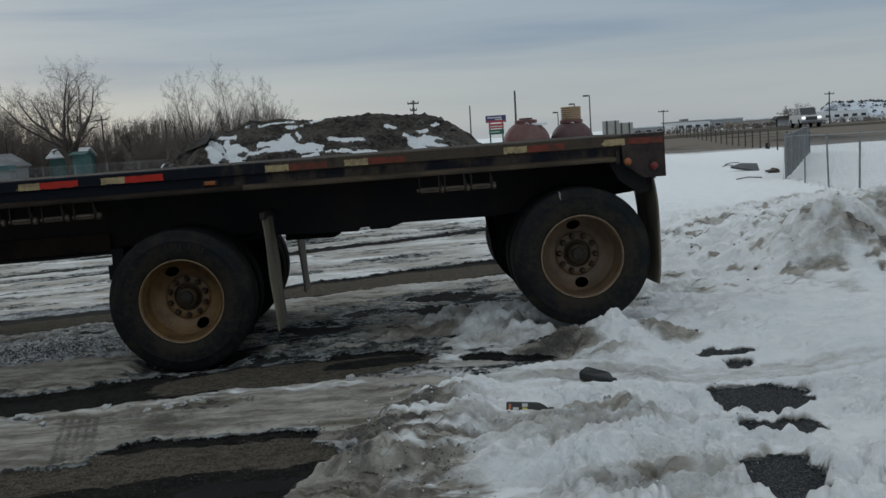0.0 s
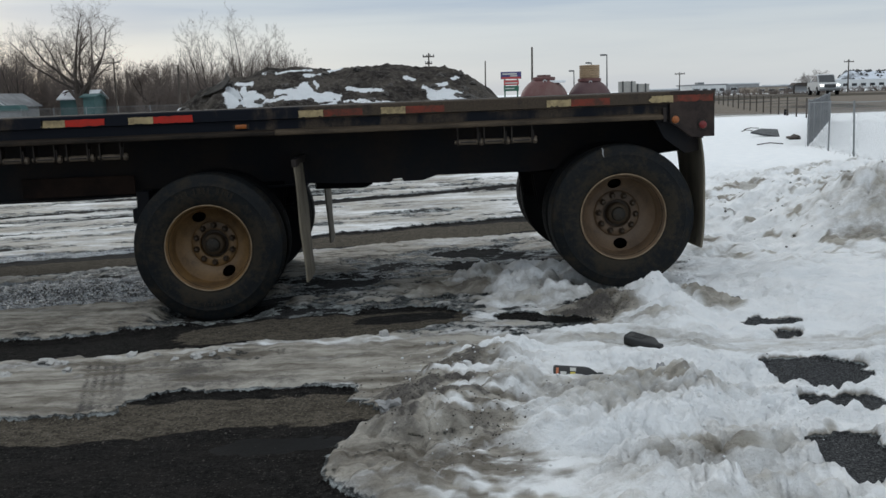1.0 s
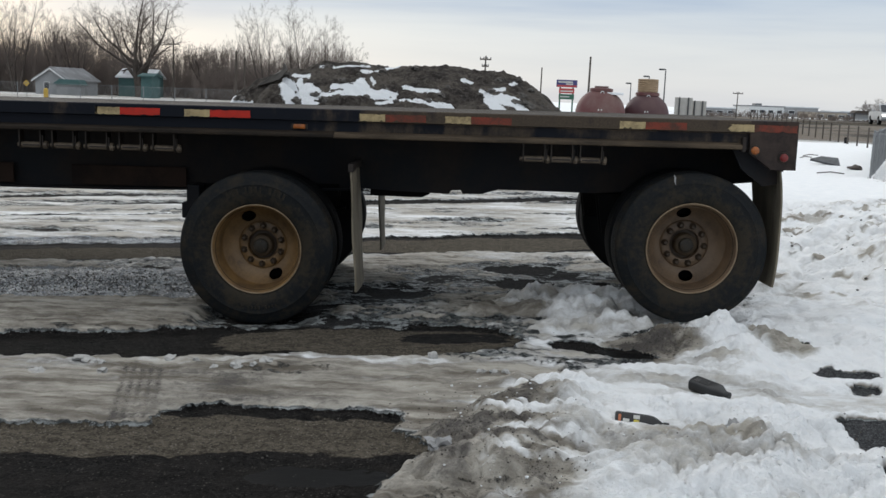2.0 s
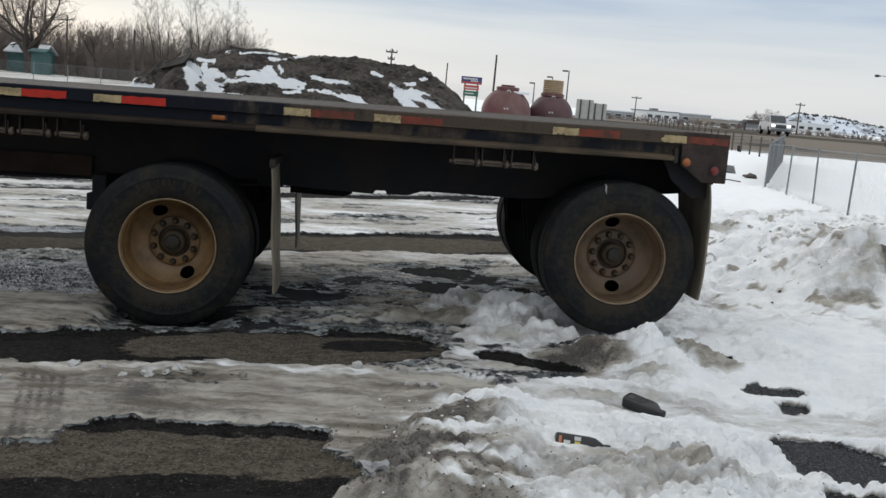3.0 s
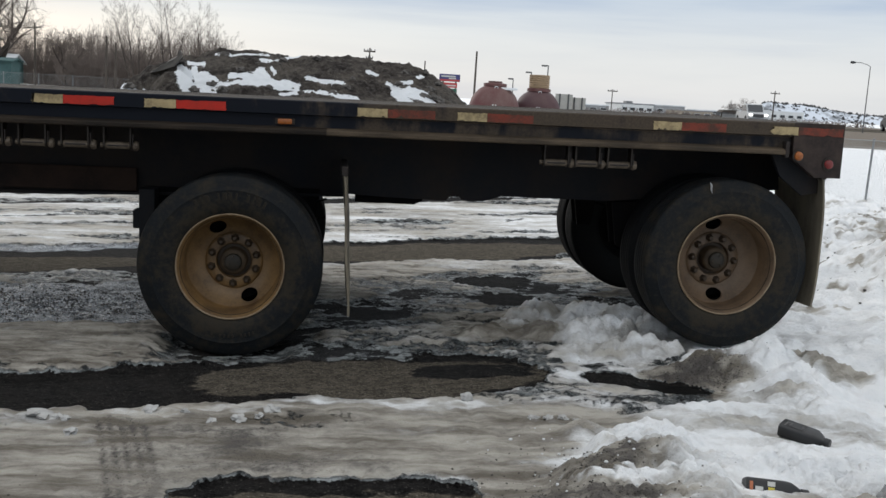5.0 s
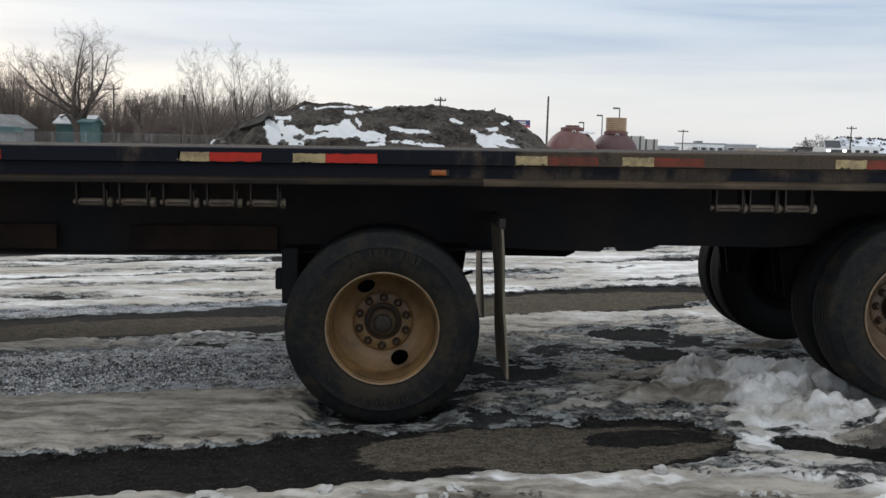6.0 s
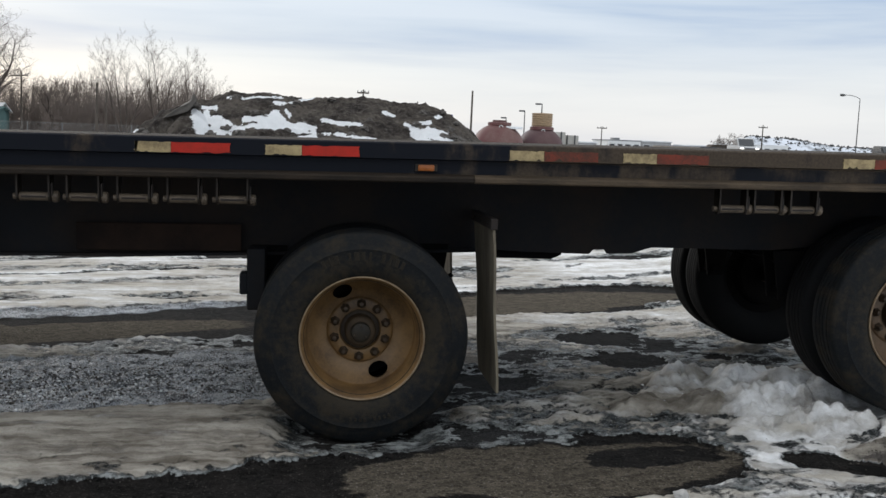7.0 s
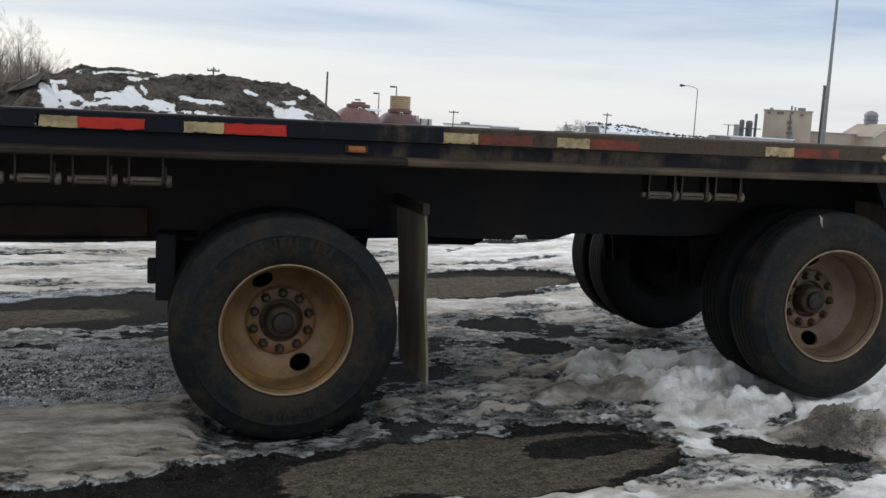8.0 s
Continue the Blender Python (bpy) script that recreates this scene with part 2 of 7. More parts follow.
def rail_material():
    """Navy paint, dust-caked towards the rear, with runs down the web."""
    n = Nodes("navy_painted_steel")
    along = n.t.nodes.new("ShaderNodeSeparateXYZ")
    n.put(along.inputs[0], n.pos)
    big, runs, fine = n.noise(2.6, 7.0, 0.65, (1.0, 1.0, 0.8)), n.noise(9.0, 5.0, 0.65, (1.0, 1.0, 0.25)), n.noise(70.0, 3.0, 0.6)
    rear = n.math("MULTIPLY", n.step(along.outputs[0], -0.2, 1.6), 0.46)
    # sunk web kept darker towards the rear: recess shade put in as less dust
    web = n.math("MULTIPLY", n.math("SUBTRACT", n.step(along.outputs[2], 1.405, 1.422), 0.6), 0.30)
    amount = n.math("ADD", n.math("ADD", rear, n.math("MULTIPLY", web, n.step(along.outputs[0], 0.0, 1.5))), n.math("ADD", n.math("MULTIPLY", n.math("SUBTRACT", big, 0.5), 1.9), n.math("MULTIPLY", n.math("SUBTRACT", runs, 0.5), 0.9)))
    dust = n.mix(fine, (0.022, 0.0175, 0.0145), (0.100, 0.076, 0.054))
    col = n.mix(n.step(amount, 0.12, 0.50), (0.0062, 0.0078, 0.0125), dust)
    n.bump(n.math("ADD", fine, runs), 0.2, 0.004)
    return n.done(col, n.math("ADD", 0.42, n.math("MULTIPLY", big, 0.3)), 0.0, 0.12)


def tyre_material():
    """Blue-black rubber with dried brown mud and radial scuffs on the sidewall."""
    n = Nodes("muddy_tyre_rubber")
    axes = n.t.nodes.new("ShaderNodeSeparateXYZ")
    n.put(axes.inputs[0], n.pos)
    x, z = axes.outputs[0], axes.outputs[2]
    r = n.math("SQRT", n.math("ADD", n.math("MULTIPLY", x, x), n.math("MULTIPLY", z, z)))
    polar = n.t.nodes.new("ShaderNodeCombineXYZ")
    n.put(polar.inputs[0], n.math("MULTIPLY", n.math("ARCTAN2", z, x), 3.0))
    n.put(polar.inputs[1], n.math("MULTIPLY", r, 7.0))
    scuff = n.t.nodes.new("ShaderNodeTexNoise")
    scuff.inputs["Scale"].default_value, scuff.inputs["Detail"].default_value, scuff.inputs["Roughness"].default_value = 3.2, 7.0, 0.68
    n.put(scuff.inputs["Vector"], polar.outputs[0])
    big, fine = n.noise(4.5, 6.0, 0.65), n.noise(65.0, 4.0, 0.65)
    mud = n.math("ADD", n.math("MULTIPLY", big, 0.55), n.math("ADD", n.math("MULTIPLY", scuff.outputs[0], 0.5), n.math("MULTIPLY", n.step(r, 0.47, 0.36), 0.09)))
    col = n.mix(n.step(mud, 0.48, 0.68), (0.0050, 0.0066, 0.0082), (0.0260, 0.0210, 0.0140))
    col = n.mix(n.math("MULTIPLY", n.step(fine, 0.50, 0.70), 0.5), col, (0.020, 0.0185, 0.0155))
    col = n.mix(n.math("MULTIPLY", n.step(scuff.outputs[0], 0.60, 0.72), 0.35), col, (0.034, 0.029, 0.022))
    n.bump(n.math("ADD", fine, n.math("MULTIPLY", scuff.outputs[0], 1.6)), 0.4, 0.006)
    return n.done(col, n.math("ADD", 0.50, n.math("MULTIPLY", mud, 0.35)), 0.0, 0.18)


M = {}
M["ground"] = ground_material()
M["mound"] = mound_material()
M["hill"] = hill_material()
M["rail"] = rail_material()
M["rub_dark"] = worn("grimy_dark_ledge", (0.0085, 0.0068, 0.0056), (0.0400, 0.0285, 0.0190), 0.7, 4.0, 0.6, 0.0, 90, 0.4, (0.5, 1, 2), 0.2)
M["spool"] = worn("worn_bright_spool_steel", (0.135, 0.104, 0.072), (0.045, 0.032, 0.022), 0.6, 14.0, 0.55, 0.1)
M["rub"] = worn("rubbed_dusty_steel", (0.0420, 0.0320, 0.0225), (0.1150, 0.0850, 0.0560), 0.7, 4.0, 0.65, 0.0, 90, 0.4, (0.5, 1, 2), 0.2)
M["corner"] = worn("faded_purple_brown_paint", (0.0240, 0.0184, 0.0176), (0.0680, 0.0496, 0.0400), 0.65, 7.0, 0.5, spec=0.15)
M["frame"] = worn("grimy_black_chassis_paint", (0.0105, 0.0118, 0.0145), (0.0270, 0.0205, 0.0165), 0.72, 2.6, 0.55, 0.0, 40, 0.35, spec=0.14)
M["rust"] = worn("rusty_dark_steel", (0.0084, 0.0060, 0.0048), (0.0228, 0.0126, 0.0084), 0.75, 9.0, 0.6)
M["deck"] = worn("weathered_deck_board", (0.0840, 0.0693, 0.0546), (0.0378, 0.0315, 0.0260), 0.8, 3.0, 0.6, 0.0, 50, 0.4, (0.4, 4, 4))
M["tape_white"] = worn("yellowed_reflective_tape", (0.44, 0.345, 0.185), (0.12, 0.090, 0.055), 0.5, 16.0, 0.5, 0.0, 110, 0.05, spec=0.2)
M["tape_red"] = worn("red_reflective_tape", (0.46, 0.026, 0.016), (0.20, 0.030, 0.018), 0.5, 13.0, 0.35, 0.0, 110, 0.05, spec=0.2)
M["tape_dull"] = worn("grimy_red_reflective_tape", (0.21, 0.042, 0.025), (0.060, 0.037, 0.027), 0.6, 7.0, 0.75, 0.0, 110, 0.05, spec=0.2)
M["amber"] = worn("amber_lens", (0.3300, 0.0924, 0.0110), (0.0968, 0.0308, 0.0088), 0.3, 30.0, 0.25)
M["red_lens"] = worn("red_lens", (0.1764, 0.0092, 0.0084), (0.0672, 0.0126, 0.0126), 0.35, 20.0, 0.3)
M["rubber"] = tyre_material()
M["plate"] = worn("brown_primer_plate", (0.0115, 0.0088, 0.0080), (0.032, 0.0200, 0.0150), 0.8, 3.0, 0.7, spec=0.1)
# running gear coloured near black: the shade under the deck is put in
M["gear_shade"] = worn("shade_blackened_running_gear", (0.0036, 0.0037, 0.0042), (0.0085, 0.0070, 0.0056), 0.85, 5.0, 0.4, 0.0, 50, 0.3, spec=0.08)
# inner and far-side tyres: under-deck shade put into the rubber; car tyres share it
M["rubber_dark"] = worn("shade_dark_tyre_rubber", (0.0046, 0.0052, 0.0062), (0.0105, 0.0096, 0.0086), 0.8, 6.0, 0.4, 0.0, 60, 0.3, spec=0.15)
M["rim"] = worn("muddy_tan_wheel_paint", (0.205, 0.118, 0.044), (0.060, 0.034, 0.0145), 0.5, 5.0, 0.62, 0.0, 70, 0.12)
M["rim_dull"] = worn("grimed_tan_wheel_paint", (0.150, 0.096, 0.054), (0.058, 0.037, 0.0215), 0.55, 5.0, 0.6, 0.0, 70, 0.12)
M["rim_edge"] = worn("scuffed_rim_edge", (0.2693, 0.2020, 0.1272), (0.1346, 0.0823, 0.0411), 0.45, 16.0, 0.5, 0.2)
M["hub"] = worn("greasy_hub_iron", (0.060, 0.040, 0.022), (0.024, 0.017, 0.011), 0.65, 14.0, 0.5, 0.0, spec=0.25)
M["hub_cap"] = worn("oily_dark_cap", (0.016, 0.015, 0.012), (0.046, 0.035, 0.023), 0.6, 22.0, 0.5, 0.0, spec=0.3)
M["nut"] = worn("muddy_wheel_nut", (0.050, 0.032, 0.0175), (0.020, 0.014, 0.009), 0.55, 40.0, 0.5, 0.2)
M["flap"] = worn("mud_dried_flap", (0.195, 0.166, 0.118), (0.068, 0.058, 0.043), 0.8, 4.0, 0.5, 0.0, 70, 0.2, (2, 2, 0.6))
M["winch"] = worn("bare_worn_steel", (0.034, 0.027, 0.021), (0.012, 0.0085, 0.007), 0.5, 12.0, 0.5, 0.5)
M["clod"] = worn("frozen_snow_clod", (0.76, 0.78, 0.80), (0.48, 0.45, 0.40), 0.8, 9.0, 0.3, 0.0, 50, 0.4)
M["slush"] = worn("grey_refrozen_slush", (0.44, 0.435, 0.42), (0.27, 0.265, 0.25), 0.7, 12.0, 0.5, 0.0, 60, 0.5)
M["grit"] = worn("gravel_crumb", (0.045, 0.040, 0.035), (0.13, 0.115, 0.095), 0.85, 30.0, 0.5)
M["stone"] = worn("grey_ice_lump", (0.30, 0.30, 0.30), (0.17, 0.165, 0.16), 0.7, 14.0, 0.5)
M["jug"] = worn("black_plastic_jug", (0.0073, 0.0079, 0.0089), (0.0263, 0.0263, 0.0263), 0.42, 20.0, 0.25)
M["label_yellow"] = worn("yellow_label_print", (0.60, 0.50, 0.06), (0.35, 0.28, 0.05), 0.5, 30.0, 0.3)
M["label_white"] = worn("white_label_print", (0.55, 0.55, 0.52), (0.30, 0.29, 0.27), 0.5, 30.0, 0.4)
M["label_dim"] = worn("worn_grey_label", (0.16, 0.155, 0.15), (0.05, 0.05, 0.05), 0.5, 60.0, 0.6)
M["label_red"] = worn("orange_label_print", (0.48, 0.15, 0.06), (0.2, 0.09, 0.05), 0.5, 30.0, 0.3)


# ---- mesh tools ----
def box(bm, x0, x1, y0, y1, z0, z1, bevel=0.0):
    v = [bm.verts.new(p) for p in ((x0, y0, z0), (x1, y0, z0), (x1, y1, z0), (x0, y1, z0), (x0, y0, z1), (x1, y0, z1), (x1, y1, z1), (x0, y1, z1))]
    f = [bm.faces.new([v[i] for i in q]) for q in ((0, 3, 2, 1), (4, 5, 6, 7), (0, 1, 5, 4), (1, 2, 6, 5), (2, 3, 7, 6), (3, 0, 4, 7))]
    if bevel:
        edges = list({e for q in f for e in q.edges})
        bmesh.ops.bevel(bm, geom=edges, offset=bevel, segments=2, affect="EDGES", profile=0.5)
    return bm


def prism(bm, outline, a0, a1, axis="y"):
    """An outline drawn in the two other axes, drawn out from a0 to a1 along an axis."""
    def place(p, a):
        u, v = p
        return {"x": (a, u, v), "y": (u, a, v), "z": (u, v, a)}[axis]
    lo, hi = [bm.verts.new(place(p, a0)) for p in outline], [bm.verts.new(place(p, a1)) for p in outline]
    k = len(outline)
    fs = [bm.faces.new(lo), bm.faces.new(hi[::-1])] + [bm.faces.new((lo[i], hi[i], hi[(i + 1) % k], lo[(i + 1) % k])) for i in range(k)]
    bmesh.ops.recalc_face_normals(bm, faces=fs)
    return bm


def lathe(bm, profile, seg=48, axis="y", at=(0, 0, 0), caps=False):
    """Turns (radius, along) pairs round an axis."""
    rings = []
    for r, a in profile:
        ring = []
        for i in range(seg):
            c, s = r * math.cos(2 * math.pi * i / seg), r * math.sin(2 * math.pi * i / seg)
            p = {"x": (a, c, s), "y": (c, a, s), "z": (c, s, a)}[axis]
            ring.append(bm.verts.new((p[0] + at[0], p[1] + at[1], p[2] + at[2])))
        rings.append(ring)
    fs = []
    for lo, hi in zip(rings, rings[1:]):
        fs += [bm.faces.new((lo[i], lo[(i + 1) % seg], hi[(i + 1) % seg], hi[i])) for i in range(seg)]
    if caps:
        fs += [bm.faces.new(rings[0]), bm.faces.new(rings[-1])]
    bmesh.ops.recalc_face_normals(bm, faces=fs)
    return bm


def tube(bm, points, radius, seg=8):
    """A round bar along points; radius may be a list."""
    radii = radius if isinstance(radius, (list, tuple)) else [radius] * len(points)
    pts, rings = [Vector(p) for p in points], []
    for i, p in enumerate(pts):
        d = (pts[min(i + 1, len(pts) - 1)] - pts[max(i - 1, 0)]).normalized()
        u = d.orthogonal().normalized()
        if rings and abs(d.z) < 0.99:
            u = d.cross(Vector((0, 0, 1))).normalized()
        elif abs(d.z) < 0.99:
            u = d.cross(Vector((0, 0, 1))).normalized()
        v = d.cross(u)
        rings.append([bm.verts.new(p + radii[i] * (math.cos(2 * math.pi * k / seg) * u + math.sin(2 * math.pi * k / seg) * v)) for k in range(seg)])
    fs = [bm.faces.new(rings[0]), bm.faces.new(rings[-1])]
    for lo, hi in zip(rings, rings[1:]):
        fs += [bm.faces.new((lo[k], lo[(k + 1) % seg], hi[(k + 1) % seg], hi[k])) for k in range(seg)]
    bmesh.ops.recalc_face_normals(bm, faces=fs)
    return bm


def finish(name, bm, material, smooth=False):
    me = bpy.data.meshes.new(name)
    bm.to_mesh(me)
    bm.free()
    me.materials.append(material)
    if smooth:
        me.polygons.foreach_set("use_smooth", [True] * len(me.polygons))
        me.set_sharp_from_angle(angle=radians(38))
    return me


def part(name, bm, material, parent, label="", smooth=False):
    ob = new(name, finish(name, bm, material, smooth))
    ob.parent = parent
    return tagged(ob, label) if label else ob


def thing(name, label, category, m=None, group="", kind=""):
    """An empty at a thing's base."""
    ob = new(name)
    ob.empty_display_size = 0.2
    ob.matrix_basis = m or Matrix()
    return tagged(ob, label, category, group, kind)


def solid(name, bm, material, label, category, m=None, group="", kind="", smooth=False):
    """A thing of one mesh."""
    ob = new(name, finish(name, bm, material, smooth))
    ob.matrix_basis = m or Matrix()
    return tagged(ob, label, category, group, kind)


def raw(name, verts, faces, material, smooth=False):
    me = bpy.data.meshes.new(name)
    me.from_pydata(verts, [], faces)
    me.materials.append(material)
    if smooth:
        me.polygons.foreach_set("use_smooth", [True] * len(me.polygons))
    return me


# ---- the lot ----
def hash2(ix, iy, seed):
    v = np.sin(ix * 127.1 + iy * 311.7 + seed * 74.7) * 43758.5453
    return v - np.floor(v)


def vnoise(x, y, seed=0):
    ix, iy = np.floor(x), np.floor(y)
    fx, fy = x - ix, y - iy
    fx, fy = fx * fx * (3 - 2 * fx), fy * fy * (3 - 2 * fy)
    a, b = hash2(ix, iy, seed), hash2(ix + 1, iy, seed)
    c, d = hash2(ix, iy + 1, seed), hash2(ix + 1, iy + 1, seed)
    return (a * (1 - fx) + b * fx) * (1 - fy) + (c * (1 - fx) + d * fx) * fy


def fbm(x, y, octaves=4, seed=0, gain=0.5):
    total, amp, norm = 0.0, 1.0, 0.0
    for k in range(octaves):
        total = total + amp * vnoise(x * 2**k + 13.7 * k, y * 2**k - 7.9 * k, seed + k)
        norm, amp = norm + amp, amp * gain
    return total / norm


def sstep(v, lo, hi):
    t = np.clip((v - lo) / (hi - lo), 0, 1)
    return t * t * (3 - 2 * t)


def near(x, y, ax, ay, bx, by):
    """How far points lie from the line a-b."""
    dx, dy = bx - ax, by - ay
    t = np.clip(((x - ax) * dx + (y - ay) * dy) / (dx * dx + dy * dy + 1e-9), 0, 1)
    return np.hypot(x - ax - t * dx, y - ay - t * dy)


def oval(x, y, cx, cy, rx, ry, turn=0.0):
    c, s = math.cos(radians(turn)), math.sin(radians(turn))
    u, v = (x - cx) * c + (y - cy) * s, -(x - cx) * s + (y - cy) * c
    return np.hypot(u / rx, v / ry)


# bare tar: bands (ax, ay, bx, by, half width) and ovals (x, y, rx, ry, turn)
TAR_BANDS = [(-6, -1.9, -0.5, -0.93, 0.33), (-0.5, -0.93, 1.50, -0.50, 0.40), (-6, -3.9, 0.75, -2.95, 0.62), (0.2, -2.35, 0.85, -2.35, 0.22), (0.6, -3.1, 0.9, -4.6, 0.5),
             (-5.0, 1.75, -1.0, 3.35, 0.62), (-1.0, 3.35, 3.2, 5.3, 0.72), (-9.0, 6.2, -3.9, 9.0, 0.22), (-1.5, 8.4, 3.5, 11.1, 0.33), (-4.5, 5.6, -1.9, 6.9, 0.10)]
TAR_OVALS = [(2.00, 1.86, 0.30, 0.26, 20), (2.05, 2.72, 0.40, 0.25, 25), (2.42, -0.62, 0.36, 0.17, -35), (3.88, -0.98, 0.12, 0.15, 0), (3.82, -1.36, 0.09, 0.11, 0), (3.62, -2.2, 0.29, 0.28, -10),
             (3.56, -2.78, 0.22, 0.17, -20), (3.36, -3.52, 0.24, 0.34, -15), (4.16, 0.70, 0.13, 0.06, 0), (4.0, -0.1, 0.08, 0.04, 0), (2.75, 2.0, 0.14, 0.12, 0), (5.85, 5.45, 0.35, 0.25, 30)]
PUDDLES = [(0.88, -3.06, 0.30, 0.13, 6), (2.55, -0.66, 0.22, 0.09, -30)]
DRY_SPOTS = [(0.95, -0.58, 1.00, 0.36, 12), (0.30, -2.55, 1.1, 0.30, 5), (-1.6, -2.95, 1.2, 0.26, 8), (1.8, 4.6, 2.0, 0.6, 23), (-2.4, 2.7, 1.8, 0.42, 22)]
WET_SPOTS = [(1.48, -0.38, 0.34, 0.14, 8), (0.85, -3.05, 0.40, 0.20, 5), (0.3, -3.3, 0.4, 0.18, 5)]
# snow heaps: x, y, radius, height, dirt
WHEEL_HEAPS = [(1.70, 0.48, 0.17, 0.03, 0.75), (1.90, 0.62, 0.15, 0.05, 0.45), (2.05, 0.86, 0.15, 0.10, 0.16), (2.18, 0.98, 0.14, 0.11, 0.14), (2.36, 1.00, 0.10, 0.08, 0.90), (2.54, 0.92, 0.22, 0.115, 0.14), (2.72, 0.74, 0.22, 0.115, 0.12), (2.92, 0.62, 0.17, 0.12, 0.10),
               (2.32, 0.62, 0.17, 0.09, 0.10), (2.08, 0.40, 0.16, 0.035, 0.70), (2.20, -0.02, 0.16, 0.045, 0.20), (2.42, -0.02, 0.16, 0.06, 0.20), (2.62, 0.04, 0.18, 0.07, 0.25), (2.50, 0.34, 0.22, 0.10, 0.18), (2.30, 0.26, 0.16, 0.06, 0.22)]
DIRT_HEAPS = [(2.72, -0.52, 0.24, 0.15, 0.95), (2.95, -0.40, 0.20, 0.13, 0.85), (2.62, -0.80, 0.17, 0.06, 0.75), (3.22, -0.36, 0.18, 0.12, 0.05), (3.40, -0.32, 0.15, 0.07, 0.0), (3.56, -0.38, 0.15, 0.08, 0.7), (3.74, -0.46, 0.17, 0.07, 0.6),
              (3.12, -0.78, 0.24, 0.11, 0.0), (3.36, -0.72, 0.20, 0.06, 0.0), (3.05, -1.02, 0.22, 0.05, 0.35), (2.25, 1.25, 0.28, 0.04, 0.4)]
RIDGE_HEAPS = [(1.50, -2.62, 0.26, 0.075, 0.95), (1.62, -2.95, 0.26, 0.08, 0.85), (1.74, -2.20, 0.22, 0.10, 0.65), (1.60, -2.42, 0.16, 0.085, 0.8), (1.90, -1.88, 0.20, 0.07, 0.25), (1.96, -2.45, 0.20, 0.10, 0.4), (1.82, -2.72, 0.18, 0.09, 0.6),
               (2.36, -2.98, 0.26, 0.065, 0.08), (2.05, -3.15, 0.26, 0.08, 0.16), (2.62, -2.75, 0.18, 0.085, 0.20), (2.76, -2.95, 0.14, 0.07, 0.12), (2.50, -3.20, 0.22, 0.06, 0.1), (2.95, -2.9, 0.20, 0.041, 0.15), (3.0, -3.4, 0.3, 0.034, 0.1)]
HEAPS = WHEEL_HEAPS + DIRT_HEAPS + RIDGE_HEAPS
BANKS = [(6.0, 2.3, 0.68, 0.52, 0.48), (7.1, 3.0, 1.0, 0.48, 0.58), (8.6, 4.2, 1.5, 0.45, 0.35), (6.3, 4.6, 1.6, 0.22, 0.12), (5.2, 3.6, 1.3, 0.16, 0.05), (7.6, 7.5, 2.6, 0.28, 0.12), (10.5, 6.5, 2.2, 0.4, 0.3)]


def lie(x, y):
    """The bare lot's height."""
    close = -0.02 - 0.016 * np.clip(y, -12, 9) + 0.004 * np.clip(x, -6, 8)
    rise = 0.45 * sstep(y, 12, 100) + 0.25 * sstep(y, 62, 90) * sstep(x, 14, 40)
    # the yard beyond the trailer's tail falls away
    dip = -0.016 * (np.clip(y, 9, 25) - 9) * sstep(x, 5.5, 9.5) * sstep(y, 88, 60)
    return close + rise + dip


def billow(x, y, octaves, seed):
    """Rounded lumps with sharp creases between them, about zero."""
    total, amp, norm = 0.0, 1.0, 0.0
    for k in range(octaves):
        total = total + amp * (np.abs(2 * vnoise(x * 2.03**k + 5.1 * k, y * 2.03**k + 9.7 * k, seed + k) - 1) - 0.36)
        norm, amp = norm + amp, amp * 0.55
    return total / norm


def clumps(x, y, seed):
    """Rounded domes of uneven size with creases and gaps between them, 0 to 1."""
    ix, iy = np.floor(x), np.floor(y)
    top = 0.0 * x
    for dx in (-1, 0, 1):
        for dy in (-1, 0, 1):
            jx, jy = ix + dx, iy + dy
            cx, cy = jx + hash2(jx, jy, seed), jy + hash2(jx, jy, seed + 1)
            r = 0.45 + 0.55 * hash2(jx, jy, seed + 2)
            top = np.maximum(top, (0.3 + 0.7 * r) * np.sqrt(np.clip(1 - ((x - cx) ** 2 + (y - cy) ** 2) / r**2, 0, 1)))
    return top


# spots where thrown things have pressed the snow flat: x, y, radius, height
PRESSED = [(-0.16, 0.02, 0.24, -0.050), (0.14, 0.02, 0.24, -0.050), (2.34, -2.47, 0.17, 0.118), (2.88, -1.62, 0.20, 0.030), (2.745, -2.58, 0.07, 0.11)]


